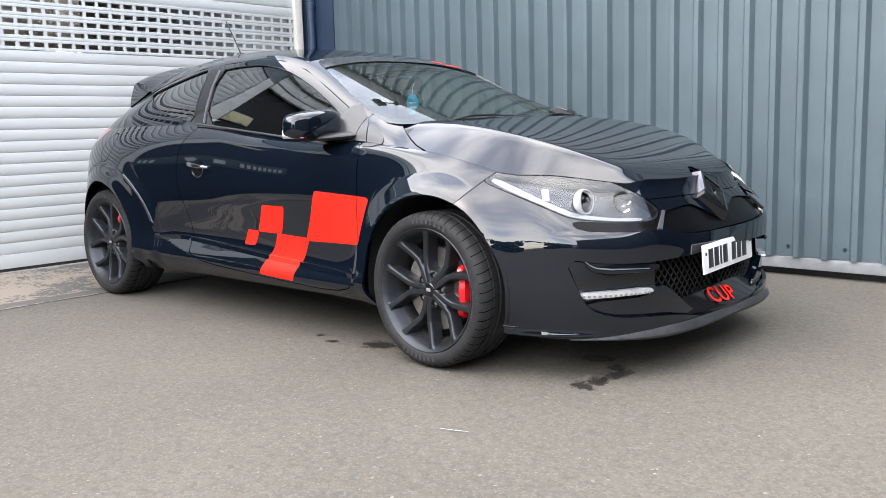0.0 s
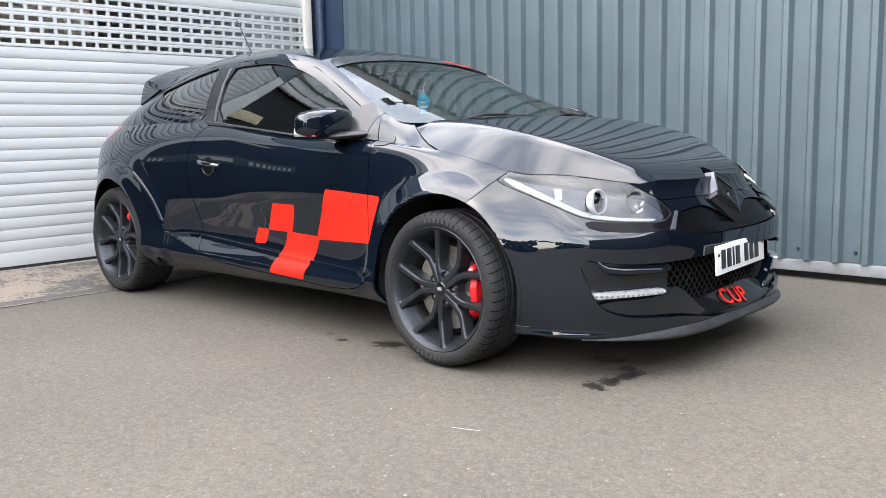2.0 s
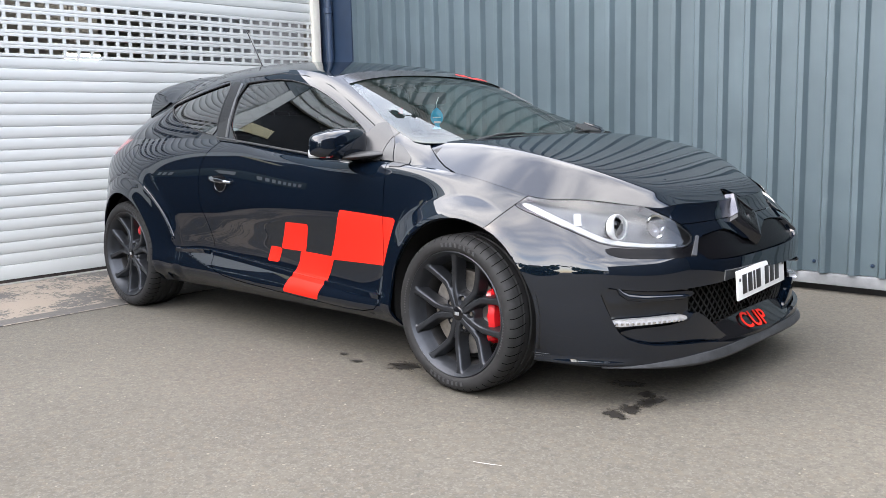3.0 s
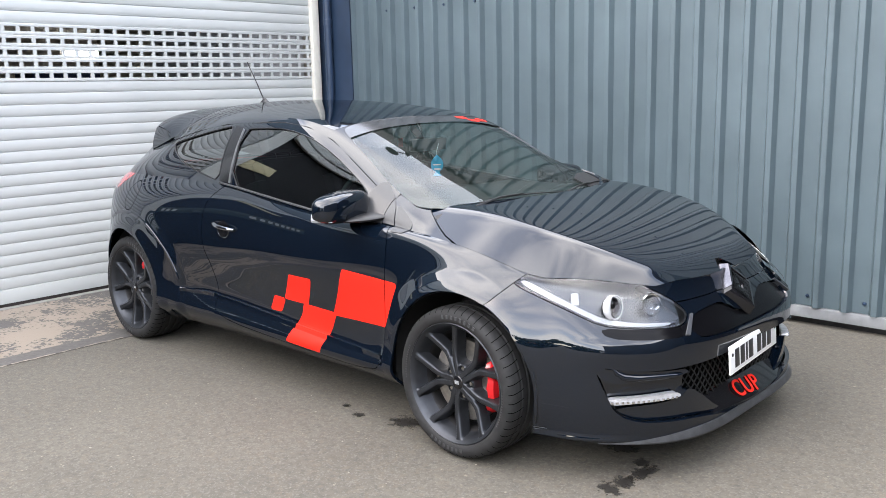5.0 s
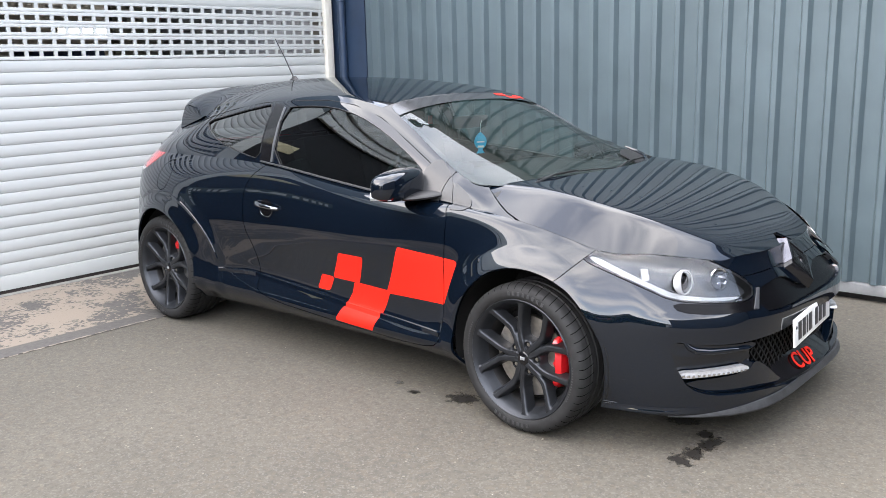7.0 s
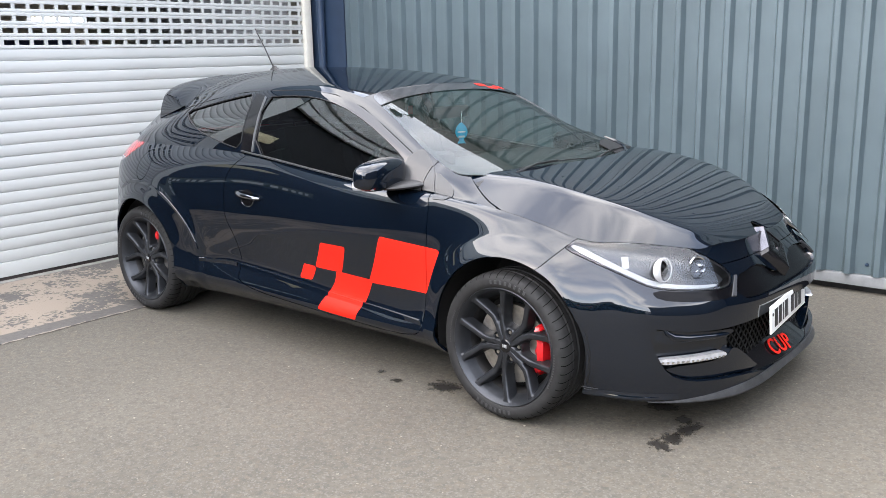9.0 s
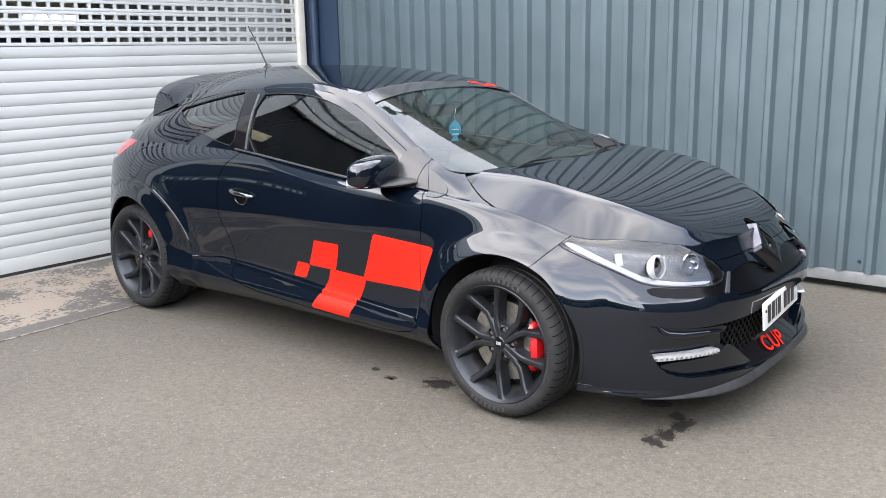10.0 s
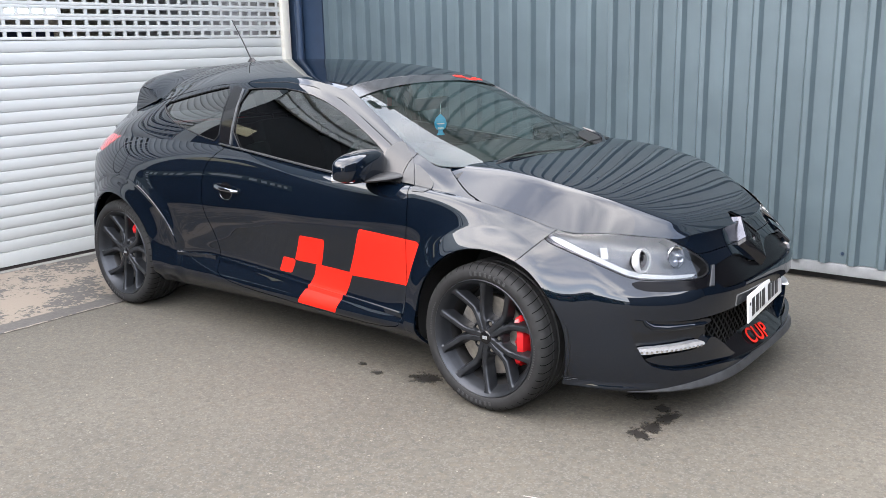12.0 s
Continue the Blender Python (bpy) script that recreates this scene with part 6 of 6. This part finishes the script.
RDEC = [[(-1.048, 0.28), (-1.048, 0.37), (-1.008, 0.36), (-1.008, 0.28)], [(-1.006, 0.335), (-1.006, 0.43), (-0.972, 0.42), (-0.972, 0.345)], [(-1.04, 0.44), (-1.035, 0.525), (-0.995, 0.51), (-0.995, 0.44)]]
left_scr = scr_s.mirrored()
for poly in RDEC:
    q = left_scr.trim(inside(poly, left_scr.a[:, 0], left_scr.a[:, 2]))
    if q.f:
        q.moved(0.0018).part("sticker", RED, car, "red chequer sticker on the windscreen", 0)

# added dark cover and gloss bar stand in for the far mirror's dark shape
FAR_CORNER = [(-0.272, 0.330), (-0.225, 0.245), (-0.130, 0.250), (-0.10, 0.55), (-0.235, 0.60), (-0.315, 0.50)]
q = left_scr.trim(inside(FAR_CORNER, left_scr.a[:, 0], left_scr.a[:, 2]))
q.moved(0.003).part("far_corner_cover", SATIN, car, "black cover standing in for the far mirror's dark shape", 0.004)
part("far_corner_bar", tube([on_top(a, b, 0.008)[0] for a, b in ((-0.33, 0.47), (-0.27, 0.47), (-0.22, 0.46), (-0.165, 0.39), (-0.11, 0.28))], [0.004, 0.008, 0.010, 0.009, 0.004], 8), PAINT, car)

for ya, yb, xa, xb in ((0.03, 0.52, -0.118, -0.205), (-0.50, 0.0, -0.195, -0.118)):
    pts = [on_top(xa + (xb - xa) * i / 10, ya + (yb - ya) * i / 10, 0.006)[0] for i in range(11)]
    wp = part("wiper", tube(pts, 0.0032, 6), SATIN, car, "black wiper blade")
    part("wiper_arm", tube([pts[5] + Vector((0, 0, 0.005)), pts[2] + Vector((0.01, 0, 0.006)), pts[0] + Vector((0.02, -0.05, -0.01))], [0.003, 0.0045, 0.006], 6), SATIN, wp)
# scuttle between bonnet and glass
sc = bmesh.new()
r0, r1 = [], []
for i in range(31):
    y = -0.70 + 1.40 * i / 30
    xe = -0.085 - 0.177 * (abs(y) / 0.74) ** 2.2
    r0.append(sc.verts.new((xe + 0.02, y, float(hood_z(xe, abs(y))) - 0.025)))
    p = on_top(xe - 0.035, y, -0.008)[0]
    r1.append(sc.verts.new(p))
for i in range(30):
    sc.faces.new((r0[i], r0[i + 1], r1[i + 1], r1[i]))
part("scuttle", sc, SATIN, car, "black plastic scuttle panel")

# aerial and spoiler
ae = part("aerial", lathe([(0.0, 0.032), (0.010, 0.030), (0.016, 0.018), (0.034, 0.0), (0.0, -0.02)], 24, "z"), SATIN, car, "black roof aerial")
ae.matrix_basis = pose(-2.36, -0.03, 1.383, 0, -3, 0) @ Matrix.Diagonal((1.5, 0.8, 1, 1))
part("aerial_rod", tube([(-2.365, -0.03, 1.40), (-2.44, -0.03, 1.52), (-2.525, -0.03, 1.642)], [0.005, 0.0038, 0.0028], 8), SATIN, car)
sp = bmesh.new()
rows = []
for i in range(49):
    e_ = -1 + 2 * i / 48
    a_ = abs(e_)
    f_ = a_ ** 3.2
    xf, xt = -2.40 - 0.12 * a_ ** 2, -2.975 + 0.165 * a_ ** 3
    ring = []
    for u in (0.0, 0.12, 0.30, 0.50, 0.70, 0.86, 0.96, 1.0):
        x_ = xf + u * (xt - xf)
        y_ = e_ * (0.572 - 0.042 * u)
        zc_ = float(np.interp(u, [0, 0.12, 0.5, 0.9, 1.0], [1.378, 1.384, 1.368, 1.340, 1.328]))
        ze_ = float(np.interp(u, [0, 0.3, 0.9, 1.0], [1.205, 1.236, 1.262, 1.252]))
        z_ = zc_ * (1 - f_) + ze_ * f_
        seat_ = on_top(x_, y_)[0].z + (-0.008 if u == 0 else 0.004)
        k_ = float(ramp(u, 0.10, 0.55))
        ring.append(sp.verts.new((x_, y_, seat_ * (1 - k_) + z_ * k_)))
    tx_, ty_, tz_ = ring[-1].co
    ring.append(sp.verts.new((tx_ + 0.004, ty_, tz_ - 0.016)))
    ring.append(sp.verts.new((tx_ + 0.040, ty_ * 0.985, tz_ - 0.030)))
    ring.append(sp.verts.new((xf - 0.12, ty_ * 0.97, tz_ - 0.055)))
    rows.append(ring)
for a, b in zip(rows, rows[1:]):
    for j in range(11):
        sp.faces.new((a[j], a[(j + 1) % 11], b[(j + 1) % 11], b[j]))
sp.faces.new(rows[0])
sp.faces.new(rows[-1])
bmesh.ops.recalc_face_normals(sp, faces=sp.faces)
spoiler = part("roof_spoiler", sp, PAINT, car, "gloss black roof spoiler")


def spoiler_fin(s):
    """The spoiler's side drops to the tailgate as a flat cheek."""
    fin = bmesh.new()
    grid = []
    for i in range(9):
        u = i / 8
        top = Vector((-2.525 - 0.288 * u, -(0.5735 - 0.042 * u), float(np.interp(u, [0, 0.3, 0.9, 1.0], [1.203, 1.234, 1.258, 1.247]))))
        low = Vector((-2.560 - 0.302 * u, -(0.588 - 0.046 * u), 1.186 - 0.070 * u))
        grid.append([fin.verts.new(top.lerp(low, q) + Vector((0, -0.006 * math.sin(math.pi * q), 0))) for q in (0, 0.25, 0.5, 0.75, 1)] + [fin.verts.new(low + Vector((0, 0.05, -0.004)))])
    for a, b in zip(grid, grid[1:]):
        for j in range(5):
            fin.faces.new((a[j], a[j + 1], b[j + 1], b[j]))
    last = grid[-1]
    back_ = [fin.verts.new(v.co + Vector((0.0, 0.10, 0))) for v in last]
    for j in range(5):
        fin.faces.new((last[j], last[j + 1], back_[j + 1], back_[j]))
    bmesh.ops.recalc_face_normals(fin, faces=fin.faces)
    part("spoiler_cheek", flip(fin, s), PAINT, spoiler)


both(spoiler_fin)
# ---------------------------------------------------------------- cabin
part("dashboard", box(-0.98, -0.45, -0.66, 0.66, 0.70, 0.925, 0.04), FABRIC, car, "dark dashboard")
part("instrument_hood", box(-0.98, -0.78, -0.55, -0.20, 0.90, 0.985, 0.03), FABRIC, car)
part("cabin_floor", box(-2.9, -0.5, -0.70, 0.70, 0.26, 0.34, 0.01), FABRIC, car)
part("headlining", box(-2.1, -1.25, -0.40, 0.40, 1.275, 1.290, 0.006), GREYF, car)
part("rear_bulkhead", box(-2.75, -2.68, -0.62, 0.62, 0.30, 1.02, 0.01), FABRIC, car)
both(lambda s: part("door_card", flip(box(-1.85, -0.50, -0.755, -0.715, 0.34, 0.86, 0.015), s), FABRIC, car))
both(lambda s: part("rear_trim", flip(box(-2.7, -1.87, -0.70, -0.66, 0.34, 0.95, 0.015), s), FABRIC, car))
ringp = [(0.185 + 0.015 * math.cos(a), 0.015 * math.sin(a)) for a in np.linspace(0, 2 * math.pi, 10, endpoint=False)]
wheel_s = lathe(ringp, 40, "x", closed=True)
bmesh.ops.transform(wheel_s, matrix=pose(-1.07, -0.37, 0.90, 0, 24, 0), verts=wheel_s.verts)
sw = part("steering_wheel", wheel_s, SATIN, car, "black steering wheel")
hubb = lathe([(0.0, -0.03), (0.06, -0.02), (0.065, 0.02), (0.0, 0.03)], 24, "x")
bmesh.ops.transform(hubb, matrix=pose(-1.06, -0.37, 0.895, 0, 24, 0), verts=hubb.verts)
part("wheel_boss", hubb, SATIN, sw)


def seat(y, x, wide, parent):
    """A high-backed bucket seat: cushion, backrest with bolsters, headrest."""
    st = part("seat", box(x, x + 0.50, y - wide / 2, y + wide / 2, 0.46, 0.60, 0.05), FABRIC, parent, "dark fabric bucket seat")
    bk = bmesh.new()
    box_bm(bk, -0.06, 0.06, -wide / 2 + 0.05, wide / 2 - 0.05, 0.0, 0.56, 0.04)
    bmesh.ops.transform(bk, matrix=pose(x + 0.02, y, 0.55, 0, -14, 0), verts=bk.verts)
    part("backrest", bk, FABRIC, st)
    for q in (-1, 1):
        bo = box(-0.05, 0.11, q * wide / 2 - 0.04, q * wide / 2 + 0.04, 0.05, 0.44, 0.035)
        bmesh.ops.transform(bo, matrix=pose(x + 0.02, y, 0.55, 0, -14, 0), verts=bo.verts)
        part("bolster", bo, FABRIC, st)
        pin = box(-0.005, 0.005, q * 0.05 - 0.004, q * 0.05 + 0.004, 0.52, 0.60, 0.003)
        bmesh.ops.transform(pin, matrix=pose(x + 0.0, y, 0.55, 0, -14, 0), verts=pin.verts)
        part("headrest_post", pin, CHROME, st)
    hr = box(-0.05, 0.05, -0.12, 0.12, 0.59, 0.74, 0.04)
    bmesh.ops.transform(hr, matrix=pose(x + 0.0, y, 0.55, 0, -14, 0), verts=hr.verts)
    part("headrest", hr, FABRIC, st)


seat(-0.36, -1.62, 0.50, car)
seat(0.36, -1.62, 0.50, car)
part("rear_seat", box(-2.62, -2.42, -0.60, 0.60, 0.45, 1.0, 0.06), FABRIC, car, "dark rear bench seat")
both(lambda s: part("seat_belt", flip(tube([(-1.84, -0.64, 1.14), (-1.85, -0.645, 0.80), (-1.86, -0.65, 0.45)], 0.022, 6, 0.12, (0, 1, 0)), s), REDBELT, car, "red seat belt"))
im = box(-0.012, 0.012, -0.12, 0.12, -0.032, 0.032, 0.010)
bmesh.ops.transform(im, matrix=pose(-0.96, -0.02, 1.165, 0, 8, -6), verts=im.verts)
part("interior_mirror", im, SATIN, car, "black interior mirror")
# hanging freshener cut as a rounded tag
fz = rounded([(-0.004, 0.110), (0.004, 0.110), (0.026, 0.088), (0.034, 0.060), (0.026, 0.036), (0.008, 0.024), (0.024, 0.0), (0.010, 0.003), (0.0, 0.001), (-0.010, 0.003), (-0.024, 0.0), (-0.008, 0.024), (-0.026, 0.036), (-0.034, 0.060), (-0.026, 0.088)], 1)
fb_ = bmesh.new()
fa = [fb_.verts.new((0.0015, u, v)) for u, v in fz]
fc = [fb_.verts.new((-0.0015, u, v)) for u, v in fz]
fb_.faces.new(fa)
fb_.faces.new(list(reversed(fc)))
for i in range(len(fz)):
    j = (i + 1) % len(fz)
    fb_.faces.new((fa[i], fc[i], fc[j], fa[j]))
bmesh.ops.recalc_face_normals(fb_, faces=fb_.faces)
fresh = part("air_freshener", fb_, BLUE, None, smooth=False)
tagged(fresh, "blue card air freshener hanging from the mirror", "air freshener")
fresh.matrix_basis = pose(-0.878, -0.04, 1.004, 0, 0, -38)
for k, (a, b) in enumerate(((-0.020, 0.020), (-0.016, 0.018))):
    part("print_bar", box(0.0016, 0.0022, a, b, 0.058 - 0.026 * k, 0.064 - 0.022 * k), WHITE, fresh)
part("cord", tube([(0, 0, 0.10), (0.0, 0.0, 0.135), (-0.06, 0.02, 0.165)], 0.0012, 5), WHITE, fresh)

# ---------------------------------------------------------------- yard details
def stain_mat():
    """Oil soaked into the tarmac: dense in the middle, broken into specks at its rim."""
    m = bpy.data.materials.new("oil_stain")
    m.use_nodes = True
    t = m.node_tree
    b = t.nodes["Principled BSDF"]
    b.inputs["Base Color"].default_value = (0.022, 0.020, 0.018, 1)
    b.inputs["Roughness"].default_value = 0.5
    co = t.nodes.new("ShaderNodeTexCoord")
    ge = t.nodes.new("ShaderNodeNewGeometry")
    ln_ = t.nodes.new("ShaderNodeVectorMath")
    ln_.operation = 'LENGTH'
    t.links.new(co.outputs["Object"], ln_.inputs[0])
    n = t.nodes.new("ShaderNodeTexNoise")
    n.inputs["Scale"].default_value = 34.0
    n.inputs["Detail"].default_value = 7.0
    n.inputs["Roughness"].default_value = 0.72
    t.links.new(ge.outputs["Position"], n.inputs["Vector"])
    sm = t.nodes.new("ShaderNodeMath")
    sm.operation = 'SUBTRACT'
    t.links.new(n.outputs["Fac"], sm.inputs[0])
    sc = t.nodes.new("ShaderNodeMath")
    sc.operation = 'MULTIPLY'
    sc.inputs[1].default_value = 0.36
    t.links.new(ln_.outputs["Value"], sc.inputs[0])
    t.links.new(sc.outputs[0], sm.inputs[1])
    r = t.nodes.new("ShaderNodeMapRange")
    r.inputs["From Min"].default_value = 0.235
    r.inputs["From Max"].default_value = 0.32
    r.inputs["To Max"].default_value = 0.88
    t.links.new(sm.outputs[0], r.inputs["Value"])
    t.links.new(r.outputs["Result"], b.inputs["Alpha"])
    return m


STAIN = stain_mat()
VG = mat("dark_van_glass", (0.01, 0.012, 0.014), 0.05)


def stain(x, y, lx, ly, turn):
    bm = bmesh.new()
    bmesh.ops.create_circle(bm, cap_ends=True, segments=32, radius=1.0)
    ob = part("oil_stain", bm, STAIN, None, smooth=False)
    ob.matrix_basis = pose(x, y, 0.0025, 0, 0, turn) @ Matrix.Diagonal((lx, ly, 1, 1))
    ob.visible_shadow = False
    return tagged(ob, "dark oil stain soaked into the tarmac", "stain", "oil stains")


stain(0.615, -0.740, 0.075, 0.050, -30)
stain(0.625, -0.660, 0.055, 0.070, 0)
stain(0.640, -0.545, 0.050, 0.105, -8)
stain(0.590, -0.470, 0.045, 0.045, 0)
stain(0.46, -0.40, 0.09, 0.06, 20)
stain(-0.410, -0.770, 0.112, 0.078, 10)
stain(-0.645, -0.845, 0.040, 0.032, 0)
stain(-0.780, -0.800, 0.034, 0.028, 0)
mk = bmesh.new()
mp = [(0.516, -1.389), (0.56, -1.376), (0.605, -1.357), (0.604, -1.354), (0.56, -1.371), (0.517, -1.385)]
mk.faces.new([mk.verts.new((x, y, 0.004)) for x, y in mp])
tagged(part("chalk_scratch", mk, mat("chalk_white", (0.42, 0.40, 0.38), 0.9, vary=0.3, scale=60), None, smooth=False), "white scratch on the tarmac", "scratch")

# pale joint between tarmac and apron
jn = bmesh.new()
rnd = random.Random(4)
la, lb = [], []
for i in range(260):
    y = -4.5 + 6.3 * i / 259
    x = -2.69 + 0.006 * rnd.uniform(-1, 1) + 0.02 * math.sin(y * 1.7)
    la.append(jn.verts.new((x, y, 0.0075)))
    lb.append(jn.verts.new((x + 0.002 + 0.010 * rnd.random(), y, 0.0045)))
for i in range(259):
    if rnd.random() < 0.14:
        continue
    jn.faces.new((la[i], lb[i], lb[i + 1], la[i + 1]))
bmesh.ops.recalc_face_normals(jn, faces=jn.faces)
tagged(part("apron_joint", jn, mat("pale_mortar", (0.21, 0.18, 0.15), 0.9, vary=0.3, scale=30)), "pale mortar joint along the apron", "joint", kind="structure")

# floodlight on a short arm at the eaves, mirrored in the windscreen
flood = thing("floodlight", "small black floodlight on an arm at the eaves", "lamp", m=pose(-2.46, 1.62, 3.69, 18, 0, -12))
part("housing", box(-0.082, 0.082, -0.040, 0.040, -0.026, 0.026, 0.008), JET, flood)
part("visor", box(-0.086, 0.086, -0.062, -0.041, 0.018, 0.028, 0.003), JET, flood)
part("lamp_glass", box(-0.070, 0.070, -0.044, -0.0405, -0.020, 0.016, 0.001), VG, flood)
part("arm", tube([(0.0, 0.04, 0.0), (0.01, 0.13, -0.01), (0.03, 0.21, -0.03)], 0.011, 8), JET, flood)
part("wall_plate", box(-0.01, 0.07, 0.200, 0.212, -0.07, 0.01, 0.003), JET, flood)

# cladding fixings
first_bolt = thing("cladding_screw", "dark capped screw in the cladding", "screw", "cladding screws", pose(0.331, WALL_Y - 0.001, 0.175))
part("cap", lathe([(0.0, -0.012), (0.007, -0.011), (0.009, -0.006), (0.012, -0.001), (0.012, 0.0)], 14, "y"), NAVY, first_bolt)
for k in range(-11, 12):
    for zz in (0.175, 2.10):
        if (k, zz) != (0, 0.175):
            copy_thing(first_bolt, pose(0.331 + 0.326 * k, WALL_Y - 0.001, zz))


# ---------------------------------------------------------------- across the yard
van = thing("van", "white panel van parked across the yard", "van", m=pose(11.0, -11.5, 0, 0, 0, 25))
VW = mat("white_van_paint", (0.7, 0.7, 0.7), 0.3, coat=0.5, vary=0.03, scale=2)
bm = bmesh.new()
pf = [(-2.4, 0.35), (-2.4, 2.15), (-2.2, 2.3), (0.9, 2.3), (1.6, 1.35), (2.4, 1.1), (2.5, 0.5), (2.4, 0.35)]
va = [bm.verts.new((x, -0.95, z)) for x, z in pf]
vb = [bm.verts.new((x, 0.95, z)) for x, z in pf]
for i in range(len(pf)):
    j = (i + 1) % len(pf)
    bm.faces.new((va[i], va[j], vb[j], vb[i]))
bm.faces.new(va)
bm.faces.new(list(reversed(vb)))
bmesh.ops.recalc_face_normals(bm, faces=bm.faces)
bmesh.ops.bevel(bm, geom=list(bm.edges), offset=0.06, segments=2, affect='EDGES')
part("body", bm, VW, van)
for s in (-1, 1):
    part("side_window", box(0.25, 1.25, s * 0.952 - 0.01, s * 0.952 + 0.01, 1.4, 2.0, 0.008), VG, van)
    for x in (-1.5, 1.6):
        t = lathe([(0.0, -0.1), (0.2, -0.1), (0.33, -0.09), (0.34, 0.0), (0.33, 0.09), (0.0, 0.1)], 28)
        part("wheel", t, RUBBER, van).location = (x, s * 0.88, 0.34)
LEAF = mat("hedge_leaves", (0.035, 0.055, 0.02), 0.7, vary=0.5, scale=3)
hb = bmesh.new()
rnd = random.Random(11)
for i in range(420):
    c = Vector((rnd.uniform(4, 40), -17 - rnd.uniform(0, 2.5), rnd.uniform(0.3, 3.2)))
    for j in range(3):
        q = bmesh.ops.create_icosphere(hb, subdivisions=1, radius=rnd.uniform(0.2, 0.5), matrix=Matrix.Translation(c + Vector((rnd.uniform(-.5, .5), rnd.uniform(-.4, .4), rnd.uniform(-.3, .3)))))
tagged(part("hedge", hb, LEAF, None, smooth=False), "dark green hedge across the yard", "hedge", kind="stuff")
terrace = thing("brick_building", "low brick building beyond the hedge", "building")
BRK = mat("distant_brick", (0.16, 0.085, 0.06), 0.9, vary=0.3, scale=2)
part("wall", box(14, 46, -42, -30, 0, 5.0), BRK, terrace)
rf_ = bmesh.new()
a = [rf_.verts.new(p) for p in ((13.5, -29.5, 5.0), (46.5, -29.5, 5.0), (46.5, -36, 7.6), (13.5, -36, 7.6), (46.5, -42.5, 5.0), (13.5, -42.5, 5.0))]
rf_.faces.new((a[0], a[1], a[2], a[3]))
rf_.faces.new((a[3], a[2], a[4], a[5]))
rf_.faces.new((a[0], a[3], a[5]))
rf_.faces.new((a[1], a[4], a[2]))
part("roof", rf_, mat("slate_roof", (0.06, 0.06, 0.065), 0.8, vary=0.2, scale=3), terrace, smooth=False)
for k in range(9):
    part("window", box(15.5 + 3.4 * k, 17.0 + 3.4 * k, -30.02, -29.95, 1.6, 3.2), VG, terrace)

# loose chippings and litter on the tarmac
chip = bmesh.new()
rnd = random.Random(23)
for i in range(46):
    cx, cy, r = rnd.uniform(-2.4, 2.2), rnd.uniform(-2.6, -0.75), rnd.uniform(0.0025, 0.006)
    bmesh.ops.create_icosphere(chip, subdivisions=1, radius=r, matrix=Matrix.Translation((cx, cy, r * 0.35)) @ Matrix.Diagonal((1.0, rnd.uniform(0.6, 1.3), 0.6, 1)))
tagged(part("loose_chippings", chip, mat("pale_chipping", (0.24, 0.215, 0.18), 0.9, vary=0.4, scale=40), None, smooth=False), "scattered pale stone chippings on the tarmac", "gravel", kind="stuff")
